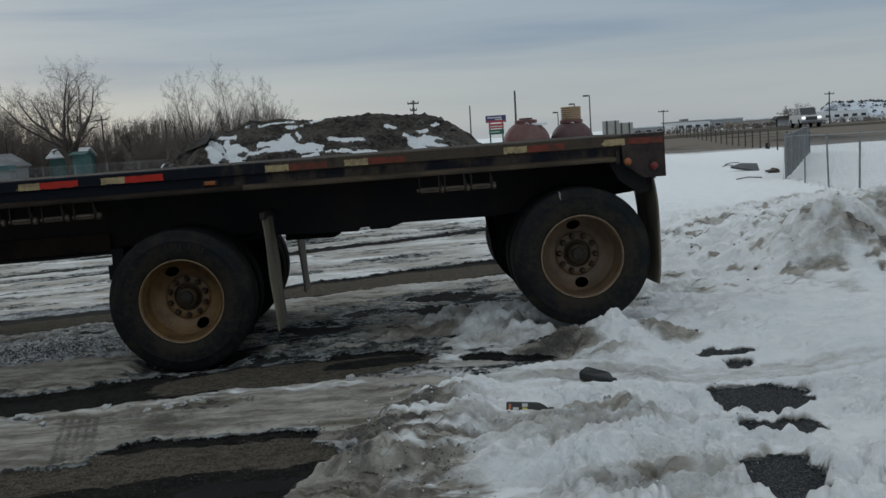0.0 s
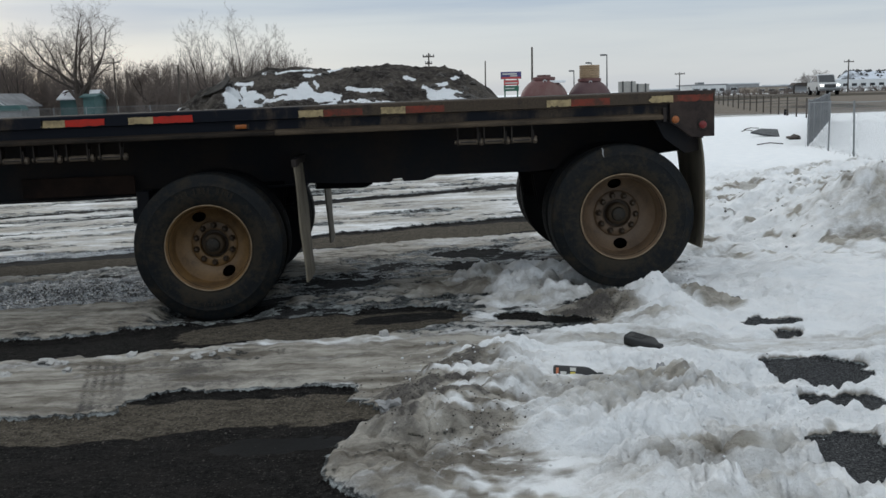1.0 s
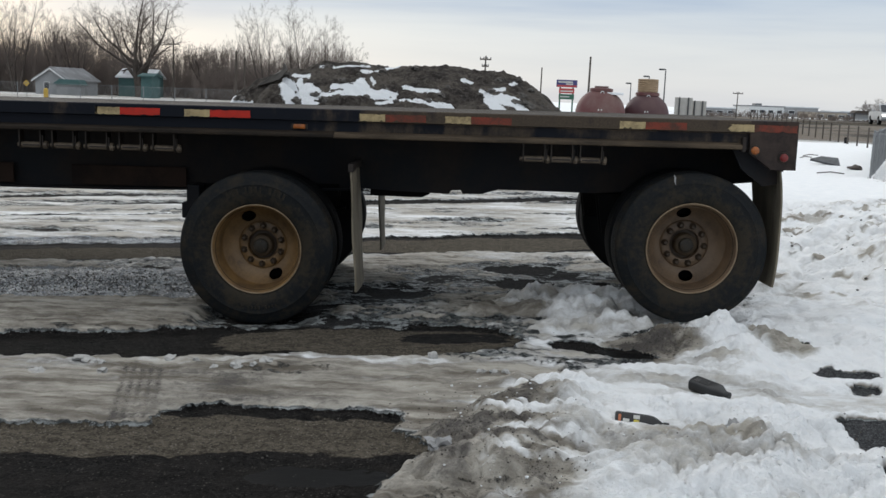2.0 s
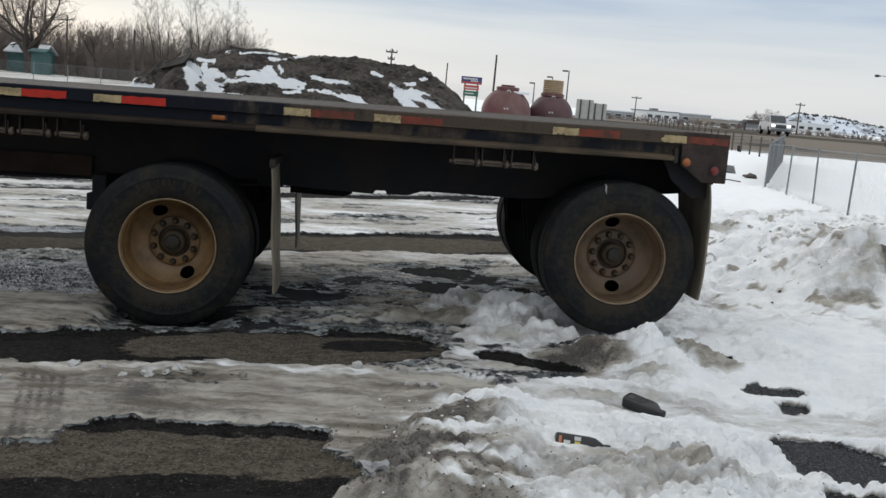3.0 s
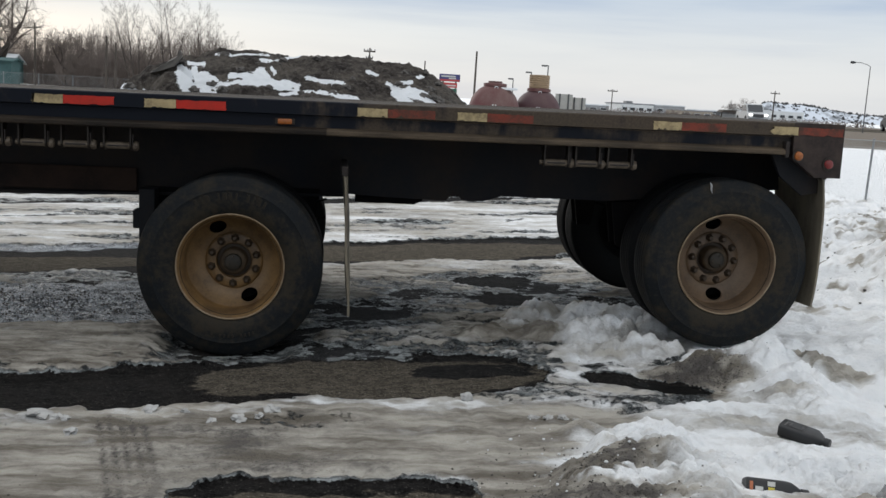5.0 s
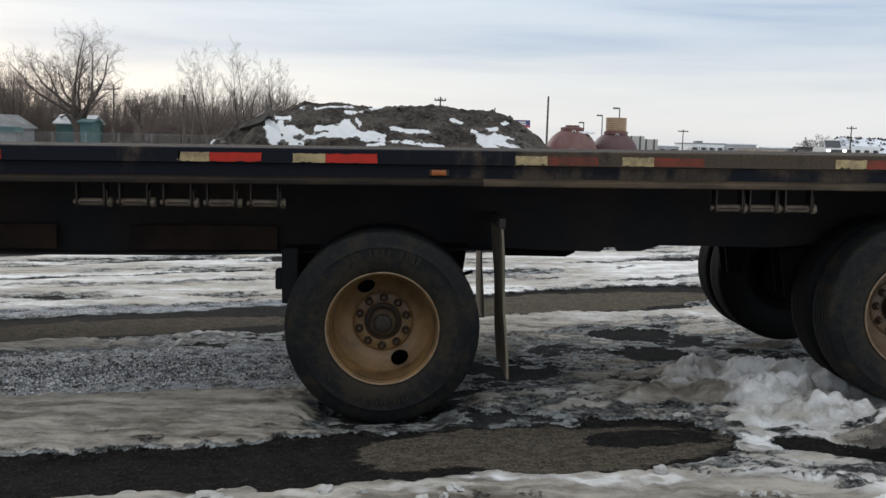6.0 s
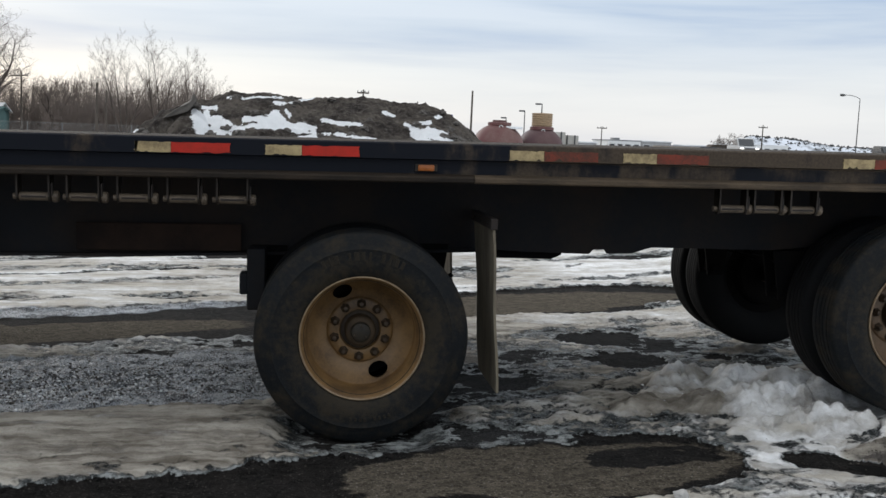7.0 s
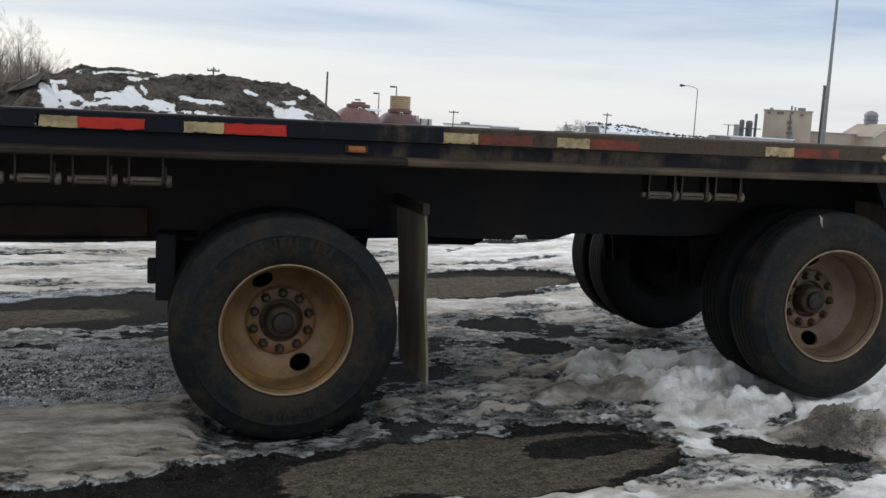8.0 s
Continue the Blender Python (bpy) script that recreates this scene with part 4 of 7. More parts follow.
# sliding strap winches under the rail
def strap_winch(x):
    cheek = [(0.040, 1.302), (0.120, 1.302), (0.112, 1.190), (0.095, 1.166), (0.055, 1.166), (0.040, 1.190)]
    winch = part("strap_winch", prism(bmesh.new(), cheek, x, x + 0.009, "x"), M["winch"], trailer, "worn bare steel strap winch")
    part("side_plate", prism(bmesh.new(), cheek, x + 0.150, x + 0.159, "x"), M["winch"], winch)
    part("spool", lathe(bmesh.new(), [(0.001, x - 0.020), (0.015, x - 0.020), (0.015, x), (0.021, x + 0.010), (0.021, x + 0.149), (0.015, x + 0.160), (0.015, x + 0.178), (0.001, x + 0.178)], 14, "x", (0, 0.075, 1.192)), M["spool"], winch, "rubbed pale spool")
    part("strap_slot", box(bmesh.new(), x + 0.022, x + 0.138, 0.0528, 0.058, 1.187, 1.196), M["rust"], winch, "dark strap slot")
    ring = lathe(bmesh.new(), [(0.009, x + 0.166), (0.026, x + 0.166), (0.029, x + 0.172), (0.029, x + 0.186), (0.024, x + 0.194), (0.012, x + 0.194), (0.009, x + 0.188), (0.009, x + 0.166)], 12, "x", (0, 0.075, 1.192))
    part("ratchet_head", ring, M["spool"], winch, "rubbed ratchet head")
    part("pawl", box(bmesh.new(), x + 0.163, x + 0.172, 0.045, 0.060, 1.196, 1.262, 0.002), M["rust"], winch)


for x in (1.885, 2.080, 2.285, -0.745, -0.985, -1.225, -1.465, -1.70, -3.6, -3.9):
    strap_winch(x)
for x0, x1 in ((1.80, 2.55), (-1.80, -0.50)):
    bm = box(bmesh.new(), x0, x1, 0.03, 0.135, 1.3025, 1.312)
    part("winch_track", bm, M["rust"], trailer)


# wheels
def hand_hole_ring(bm, r0, r1, y_at, holes, seg=72):
    """A sheet ring between two radii with oval holes cut through it, and a short lip behind each hole."""
    half = radians(20)
    free, spans = [], sorted(holes)
    for k, a in enumerate(spans):
        nxt = spans[(k + 1) % len(spans)] + (2 * math.pi if k + 1 == len(spans) else 0)
        free.append((a + half, nxt - half))

    def at(r, a, deep=0.0):
        return bm.verts.new((r * math.cos(a), y_at(r) + deep, r * math.sin(a)))
    steps = 5
    for a0, a1 in free:
        count = max(6, int(seg * (a1 - a0) / (2 * math.pi)))
        grid = [[at(r0 + (r1 - r0) * j / steps, a0 + (a1 - a0) * i / count) for j in range(steps + 1)] for i in range(count + 1)]
        for i in range(count):
            for j in range(steps):
                bm.faces.new((grid[i][j], grid[i + 1][j], grid[i + 1][j + 1], grid[i][j + 1]))
    rm, rh = (r0 + r1) / 2, (r1 - r0) / 2
    for a in spans:
        n = 40
        outer, inner, back = [], [], []
        for k in range(n):
            t = 2 * math.pi * k / n
            c, s = math.cos(t), math.sin(t)
            big = max(abs(c), abs(s))
            outer.append(at(rm + rh * s / big, a + half * c / big))
            ro, ao = rm + 0.80 * rh * s, a + half * 0.66 * c
            inner.append(at(ro, ao))
            back.append(at(ro, ao, 0.02))
        for k in range(n):
            j = (k + 1) % n
            bm.faces.new((outer[k], outer[j], inner[j], inner[k]))
            bm.faces.new((inner[k], inner[j], back[j], back[k]))
    bmesh.ops.remove_doubles(bm, verts=bm.verts, dist=0.0004)
    bmesh.ops.recalc_face_normals(bm, faces=bm.faces)


def disc_y(r):
    """How deep the wheel disc lies behind the tyre's outer face; it cups outwards to the rim."""
    return 0.270 - 0.072 * max(0.0, (r - 0.186) / 0.097) ** 1.6


TYRE_W = 0.285


def tyre_profile(r):
    p = [(0.300, 0.052), (0.312, 0.036), (0.335, 0.021), (0.360, 0.010), (0.392, 0.003), (0.430, 0.001), (0.462, 0.003), (0.468, 0.001), (0.476, 0.006), (0.500, 0.015), (r - 0.013, 0.026), (r - 0.004, 0.036), (r, 0.046)]
    for g in (0.085, 0.125, 0.160, 0.200):
        p += [(r, g - 0.006), (r - 0.012, g - 0.004), (r - 0.012, g + 0.004), (r, g + 0.006)]
    return p + [(r, TYRE_W - 0.046), (r - 0.013, TYRE_W - 0.026), (0.498, TYRE_W - 0.014), (0.430, TYRE_W), (0.335, TYRE_W - 0.02), (0.300, TYRE_W - 0.05)]


def dual_wheel(m, turn, paint, rubber, tyre_r, lettered=False):
    """Two tyres side by side on an axle end; the outer wheel's dish faces -y."""
    bm = bmesh.new()
    hand_hole_ring(bm, 0.186, 0.283, disc_y, [radians(turn), radians(turn + 180)])
    lathe(bm, [(0.106, 0.310), (0.107, 0.268), (0.112, 0.261), (0.120, 0.259), (0.164, 0.260), (0.173, 0.266), (0.179, 0.274), (0.186, disc_y(0.186))], 72)
    lathe(bm, [(0.283, disc_y(0.283)), (0.2875, 0.186), (0.2885, 0.130), (0.290, 0.105), (0.2945, 0.088), (0.2995, 0.068), (0.3035, 0.046), (0.311, 0.027), (0.317, 0.020)], 72)
    wheel = part("wheel", bm, paint, trailer, "dished tan steel wheel with two hand holes", True)
    wheel.matrix_basis = m
    part("rim_edge", lathe(bmesh.new(), [(0.317, 0.020), (0.320, 0.0165), (0.324, 0.0165), (0.3265, 0.020), (0.325, 0.030)], 72), M["rim_edge"], wheel, "scuffed pale rim edge", True)
    part("tyre", lathe(bmesh.new(), tyre_profile(tyre_r), 96), rubber, wheel, "dusty worn black truck tyre", True)
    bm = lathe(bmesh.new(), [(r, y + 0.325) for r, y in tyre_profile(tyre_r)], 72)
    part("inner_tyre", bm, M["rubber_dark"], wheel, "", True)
    part("brake_drum", lathe(bmesh.new(), [(0.30, 0.42), (0.26, 0.34), (0.21, 0.36), (0.21, 0.62), (0.10, 0.64)], 40), M["gear_shade"], wheel, "", True)
    # disc added to close the hollow wheel, its black standing for shade
    part("backing_plate", lathe(bmesh.new(), [(0.330, 0.585), (0.315, 0.560), (0.240, 0.555), (0.225, 0.600), (0.060, 0.605)], 40), M["gear_shade"], wheel, "", True)
    part("hub", lathe(bmesh.new(), [(0.050, 0.202), (0.064, 0.201), (0.077, 0.207), (0.083, 0.218), (0.085, 0.315)], 40), M["hub"], wheel, "greasy brown hub barrel", True)
    part("hub_cap", lathe(bmesh.new(), [(0.0005, 0.170), (0.030, 0.170), (0.040, 0.174), (0.049, 0.178), (0.053, 0.186), (0.055, 0.206)], 40), M["hub_cap"], wheel, "dark oily hub cap", True)
    for k in range(3):
        a = radians(turn + 90 + 120 * k)
        bolt = lathe(bmesh.new(), [(0.0005, 0.164), (0.006, 0.165), (0.007, 0.174)], 8, "y", (0.034 * math.cos(a), 0, 0.034 * math.sin(a)))
        part("cap_bolt", bolt, M["nut"], wheel, "", True)
    part("hub_gap", lathe(bmesh.new(), [(0.070, 0.296), (0.1075, 0.296), (0.1075, 0.276)], 40), M["nut"], wheel, "dark brown ring set deep round the hub", True)
    nut = None
    for k in range(10):
        a = radians(turn + 9 + 36 * k)
        if nut is None:
            bm = bmesh.new()
            lathe(bm, [(0.0005, -0.038), (0.011, -0.037), (0.016, -0.030), (0.018, -0.024)], 10)
            lathe(bm, [(0.018, -0.024), (0.021, -0.022), (0.023, -0.008), (0.027, -0.004), (0.028, 0.004)], 6)
            nut = finish("wheel_nut", bm, M["nut"])
        ob = new("wheel_nut", nut)
        ob.parent = wheel
        ob.matrix_basis = pose(0.144 * math.cos(a), 0.262, 0.144 * math.sin(a), 0, math.degrees(a), 0)
    # raised moulded marks on the sidewall, too worn to read: radial bars of uneven width
    marks = [finish("moulded_mark", box(bmesh.new(), -0.022, 0.022, -0.003, 0.004, -w, w, 0.0015), rubber) for w in (0.006, 0.013, 0.009)]
    small = finish("moulded_mark", box(bmesh.new(), -0.010, 0.010, -0.003, 0.004, -0.006, 0.006, 0.0015), rubber)
    for base, count, pitch, r in ((58, 14, 4.6, 0.432), (256, 11, 3.4, 0.425)) if lettered else ():
        for k in range(count):
            if (k * 7 + base) % 5 == 3:
                continue
            a = radians(base + k * pitch)
            ob = new("moulded_mark", marks[(k * 5) % 3] if base < 90 else small)
            ob.parent = wheel
            ob.matrix_basis = pose(r * math.cos(a), 0.001, r * math.sin(a), 0, -math.degrees(a), 0)
    return wheel


HUBS = [(-0.004, 0.488, 115), (3.112, 0.586, 95)]
for (hx, hz, turn), tyre_r, paint, rubber in zip(HUBS, (0.556, 0.542), (M["rim"], M["rim_dull"]), (M["rubber"], M["rubber"])):
    dual_wheel(pose(hx, 0.012, hz), turn, paint, rubber, tyre_r, hx < 1)
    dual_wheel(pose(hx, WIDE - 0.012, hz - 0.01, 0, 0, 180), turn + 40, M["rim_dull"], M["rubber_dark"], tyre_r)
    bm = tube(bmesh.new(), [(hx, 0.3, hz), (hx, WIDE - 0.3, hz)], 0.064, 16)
    part("axle", bm, M["gear_shade"], trailer, "", True)
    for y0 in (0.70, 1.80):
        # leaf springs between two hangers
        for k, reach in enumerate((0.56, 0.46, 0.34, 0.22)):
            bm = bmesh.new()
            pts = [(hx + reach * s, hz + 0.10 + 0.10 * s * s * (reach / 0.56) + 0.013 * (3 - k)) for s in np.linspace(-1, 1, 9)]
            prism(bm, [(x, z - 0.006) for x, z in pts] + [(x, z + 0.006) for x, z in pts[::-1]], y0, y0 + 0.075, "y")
            part("leaf_spring", bm, M["gear_shade"], trailer)
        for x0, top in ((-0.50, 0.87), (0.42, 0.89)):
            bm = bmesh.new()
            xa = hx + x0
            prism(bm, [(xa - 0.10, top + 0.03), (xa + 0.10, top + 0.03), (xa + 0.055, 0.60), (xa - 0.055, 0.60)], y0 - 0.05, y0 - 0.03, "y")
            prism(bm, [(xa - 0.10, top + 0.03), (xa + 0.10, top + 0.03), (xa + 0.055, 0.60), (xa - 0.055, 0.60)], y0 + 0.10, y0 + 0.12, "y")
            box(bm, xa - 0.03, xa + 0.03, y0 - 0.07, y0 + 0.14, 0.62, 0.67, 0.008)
            part("spring_hanger", bm, M["gear_shade"], trailer)
bm = tube(bmesh.new(), [(2.955, 0.034, 1.108), (2.963, 0.024, 1.090), (2.960, 0.018, 1.066), (2.968, 0.014, 1.040)], [0.002, 0.007, 0.006, 0.002], 6)
part("scrape", bm, M["stone"], trailer, "pale scrape on the tyre shoulder", True)
bm = box(bmesh.new(), -0.62, -0.52, 0.45, 0.60, 0.56, 0.90, 0.01)
box(bm, -0.66, -0.615, 0.46, 0.58, 0.645, 0.765, 0.01)
part("brake_chamber_bracket", bm, M["frame"], trailer)
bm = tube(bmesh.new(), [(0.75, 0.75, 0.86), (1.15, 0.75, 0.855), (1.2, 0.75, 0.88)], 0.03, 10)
part("torque_rod", bm, M["gear_shade"], trailer, "", True)
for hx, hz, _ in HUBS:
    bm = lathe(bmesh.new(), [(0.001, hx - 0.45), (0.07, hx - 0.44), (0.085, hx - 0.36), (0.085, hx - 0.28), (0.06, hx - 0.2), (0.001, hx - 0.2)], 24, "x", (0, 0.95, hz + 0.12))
    part("brake_chamber", bm, M["gear_shade"], trailer, "", True)


# mud flaps, bowed and mud-dried
def mud_flap(x, y0, y1, top, bottom, lean, bow):
    bm = bmesh.new()
    n, k = 12, 6
    rows = []
    for i in range(n + 1):
        s = i / n
        z = top + (bottom - top) * s
        row = []
        for j in range(k + 1):
            u = j / k
            y = y0 + (y1 - y0) * u
            row.append((x + lean * s + bow * math.sin(math.pi * s) + 0.012 * math.sin(math.pi * u) + 0.004 * math.sin(9 * s + 4 * u), y, z - 0.012 * (i == n) * math.sin(3 * u)))
        rows.append(row)
    front = [[bm.verts.new(p) for p in r] for r in rows]
    back = [[bm.verts.new((p[0] + 0.013, p[1], p[2])) for p in r] for r in rows]
    for i in range(n):
        for j in range(k):
            bm.faces.new((front[i][j], front[i + 1][j], front[i + 1][j + 1], front[i][j + 1]))
            bm.faces.new((back[i][j], back[i][j + 1], back[i + 1][j + 1], back[i + 1][j]))
        for j in (0, k):
            bm.faces.new((front[i][j], back[i][j], back[i + 1][j], front[i + 1][j]))
    for i in (0, n):
        for j in range(k):
            bm.faces.new((front[i][j], front[i][j + 1], back[i][j + 1], back[i][j]))
    bmesh.ops.recalc_face_normals(bm, faces=bm.faces)
    flap = part("mud_flap", bm, M["flap"], trailer, "mud-dried grey rubber mud flap", True)
    bm = box(bmesh.new(), x - 0.012, x + 0.026, y0 - 0.01, 0.70 if y0 < 1 else y1 + 0.01, top - 0.012, top + 0.045, 0.004)
    for u in (0.12, 0.5, 0.88):
        lathe(bm, [(0.0005, x - 0.018), (0.010, x - 0.018), (0.010, x)], 8, "x", (0, y0 + (y1 - y0) * u, top + 0.016))
    part("flap_bracket", bm, M["rust"], flap, "rusty flap hanger bar")
    return flap


mud_flap(0.662, 0.04, 0.62, 1.075, 0.195, 0.045, 0.0)
mud_flap(0.700, 1.95, 2.48, 1.075, 0.210, 0.03, 0.0)
mud_flap(3.690, 0.03, 0.72, 1.165, 0.325, 0.005, 0.03)
mud_flap(3.690, 1.95, 2.55, 1.165, 0.325, 0.005, 0.03)

for y0 in (0.10, WIDE - 0.13):
    plate = prism(bmesh.new(), [(3.36, 1.32), (3.70, 1.32), (3.70, 1.06), (3.60, 1.04), (3.44, 1.16)], y0, y0 + 0.03, "y")
    part("flap_hanger_plate", plate, M["frame"], trailer, "grimy black plate behind the tail corner")

# ---- small things on the snow ----
def jug(name, label, m, length=0.25, wide=0.10, deep=0.06, bands=()):
    """A flat plastic oil bottle lying on its side, neck along +x."""
    ob = thing(name, label, "bottle", m)
    bm = bmesh.new()
    rings = []
    for s, f in ((0, 0.90), (0.03, 1.0), (0.62, 1.0), (0.72, 0.92), (0.82, 0.62), (0.88, 0.40), (0.90, 0.36)):
        ring = []
        for k in range(20):
            a = 2 * math.pi * k / 20
            c, q = math.cos(a), math.sin(a)
            e = 0.45
            ring.append(bm.verts.new((length * s, wide / 2 * f * math.copysign(abs(c) ** e, c), deep / 2 * min(1, f * 1.05) * math.copysign(abs(q) ** e, q) + deep / 2)))
        rings.append(ring)
    for lo, hi in zip(rings, rings[1:]):
        for k in range(20):
            bm.faces.new((lo[k], lo[(k + 1) % 20], hi[(k + 1) % 20], hi[k]))
    bm.faces.new(rings[0])
    bm.faces.new(rings[-1])
    bmesh.ops.recalc_face_normals(bm, faces=bm.faces)
    part("body", bm, M["jug"], ob, "", True)
    bm = lathe(bmesh.new(), [(0.001, length * 0.90), (0.021, length * 0.90), (0.021, length), (0.018, length * 1.01), (0.001, length * 1.01)], 18, "x", (0, 0, deep / 2))
    part("cap", bm, M["jug"], ob, "ribbed black screw cap", True)
    for x0, x1, y0, y1, mat_name, text in bands:
        bm = box(bmesh.new(), length * x0, length * x1, wide * y0, wide * y1, deep - 0.0006, deep + 0.0012)
        part("label_patch", bm, M[mat_name], ob, text)
    return ob


jz = ground_z(2.88, -1.62)
jug("oil_jug", "black plastic oil jug lying on grey slush", pose(2.805, -1.555, jz + 0.010, 10, 5, -47), 0.235, 0.098, 0.066, ((0.12, 0.5, -0.30, 0.30, "jug", "scuffed label panel"), (0.10, 0.22, -0.30, 0.10, "label_dim", "worn grey label"), (0.42, 0.47, -0.10, 0.30, "label_dim", "worn grey label")))
jz = ground_z(2.34, -2.47)
jug("oil_bottle", "slim black oil bottle with yellow and white label in snow", pose(2.225, -2.435, jz - 0.012, 62, 4, -6), 0.25, 0.085, 0.055,
    ((0.05, 0.10, -0.36, 0.3, "label_red", "orange label edge"), (0.14, 0.26, -0.26, 0.10, "label_white", "white label field"), (0.34, 0.44, -0.35, 0.1, "label_yellow", "yellow label spot"), (0.33, 0.45, 0.15, 0.36, "label_white", "")))


def lump(seed, r, squash=0.75, rough=0.35):
    bm = bmesh.new()
    bmesh.ops.create_icosphere(bm, subdivisions=3, radius=r)
    for v in bm.verts:
        d = v.co.normalized()
        k = 1 + rough * noise.noise(d * 1.6 + Vector((seed, 0, 0))) + 0.4 * rough * noise.noise(d * 4.5 + Vector((0, seed, 0)))
        v.co = Vector((d.x * r * k, d.y * r * k, d.z * r * k * squash))
    return bm


solid("snow_block", lump(3, 0.034, 0.7, 0.35), M["slush"], "small white block of snow on the ice edge", "snow block", pose(1.325, -1.09, ground_z(1.325, -1.09) + 0.012), smooth=True)
solid("ice_lump", lump(8, 0.036, 1.3, 0.5), M["stone"], "grey lump of ice standing in the snow", "ice lump", pose(2.745, -2.58, ground_z(2.745, -2.58) + 0.03), smooth=True)

rnd_ice = random.Random(77)
for x, y, r, thin in ((-0.70, -1.43, 0.055, 0.30), (-0.61, -1.46, 0.030, 0.4), (-0.56, -1.50, 0.020, 0.6), (-0.22, -1.34, 0.032, 0.5), (0.36, -1.34, 0.036, 0.5), (0.21, -1.48, 0.034, 0.5), (0.09, -1.51, 0.022, 0.6), (-0.49, -1.69, 0.030, 0.5), (-0.84, -1.72, 0.040, 0.35), (0.30, -1.44, 0.020, 0.7), (-0.05, -1.37, 0.020, 0.6),
                      (1.62, -1.38, 0.024, 0.6), (1.69, -1.39, 0.022, 0.7), (1.76, -1.40, 0.024, 0.6), (1.83, -1.41, 0.022, 0.6), (1.40, -2.94, 0.050, 0.8)):
    chunk = lump(rnd_ice.random() * 50, r, thin, 0.9)
    solid("ice_chunk", chunk, M["stone" if y < -2 else "slush"], "broken chunk of frozen slush on the ice", "ice chunk", pose(x, y, ground_z(x, y) + 0.25 * r * thin, rnd_ice.uniform(-14, 14), rnd_ice.uniform(-10, 10), rnd_ice.uniform(0, 360)), "slush chunks", smooth=True)


def crumbs(name, spots, count, lo, hi, material, label, category, seed, detail=2, in_dirt=0.0):
    """Many small broken bits strewn round spots, as one mesh."""
    rnd = random.Random(seed)
    verts, faces = [], []
    shapes = []
    for s in range(6):
        bm = bmesh.new()
        bmesh.ops.create_icosphere(bm, subdivisions=detail, radius=1)
        for v in bm.verts:
            v.co *= 1 + 0.45 * noise.noise(v.co * 1.8 + Vector((s * 3.1 + seed, 0, 0)))
        bm.verts.ensure_lookup_table()
        shapes.append(([tuple(v.co) for v in bm.verts], [tuple(v.index for v in f.verts) for f in bm.faces]))
        bm.free()
    xs, ys, rs = [], [], []
    for _ in range(count):
        cx, cy, sx, sy = rnd.choice(spots)
        xs.append(rnd.gauss(cx, sx))
        ys.append(rnd.gauss(cy, sy))
        rs.append(lo + (hi - lo) * rnd.random() ** 3)
    lots = lot(np.array(xs), np.array(ys))
    for x, y, z, d, r in zip(xs, ys, lots[0], lots[2], rs):
        if d < in_dirt:
            continue
        vs, fs = shapes[rnd.randrange(6)]
        a, base = rnd.random() * 6.28, len(verts)
        c, s = math.cos(a), math.sin(a)
        verts += [(x + r * (p[0] * c - p[1] * s), y + r * (p[0] * s + p[1] * c), float(z) + r * (0.30 + 0.75 * p[2])) for p in vs]
        faces += [tuple(i + base for i in f) for f in fs]
    return tagged(new(name, raw(name, verts, faces, material, True)), label, category, kind="stuff")


crumbs("snow_crumbs", [(2.4, 0.7, 0.35, 0.25), (2.3, -2.9, 0.5, 0.4), (1.75, -2.2, 0.25, 0.4), (2.9, -2.8, 0.3, 0.3), (2.6, -3.4, 0.5, 0.2), (6.0, 2.3, 0.7, 0.5)],
       420, 0.003, 0.010, M["clod"], "broken crumbs of frozen snow", "snow crumbs", 5)
crumbs("gravel_crumbs", [(1.6, -2.6, 0.25, 0.35), (2.75, -0.5, 0.25, 0.2), (0.3, -2.8, 0.8, 0.3), (1.2, -2.5, 0.15, 0.2), (3.6, -2.3, 0.2, 0.3), (0.8, -0.6, 0.6, 0.2)],
       420, 0.002, 0.006, M["grit"], "loose gravel crumbs and road grit", "gravel", 9)
crumbs("frost_gravel", [(-1.0 - 0.35 * k, 1.30 - 0.085 * k, 0.35, 0.26) for k in range(10)], 4200, 0.003, 0.010, M["grit"], "dark gravel frozen into a frost-white crust", "gravel", 13, 1)
crumbs("frost_crumbs", [(-1.0 - 0.35 * k, 1.30 - 0.085 * k, 0.35, 0.26) for k in range(10)], 3000, 0.003, 0.012, M["clod"], "white frost crumbs among the gravel", "frost", 17, 1)
crumbs("ridge_grit", [(1.55, -2.7, 0.20, 0.30), (1.75, -2.3, 0.16, 0.22), (1.9, -3.1, 0.25, 0.2), (2.75, -0.55, 0.17, 0.13), (2.95, -0.42, 0.12, 0.1)], 2600, 0.0015, 0.006, M["grit"], "dark road grit melting out of the snow", "grit", 19, 1, 0.3)
crumbs("bank_grit", [(5.9, 2.4, 0.5, 0.4), (6.7, 3.2, 0.7, 0.5), (5.2, 2.2, 0.5, 0.6), (4.9, 3.6, 0.5, 0.6), (6.2, 4.6, 0.8, 0.6)], 110, 0.005, 0.018, M["grit"], "dark clods and grit stuck in the snow bank", "grit", 23, 1)


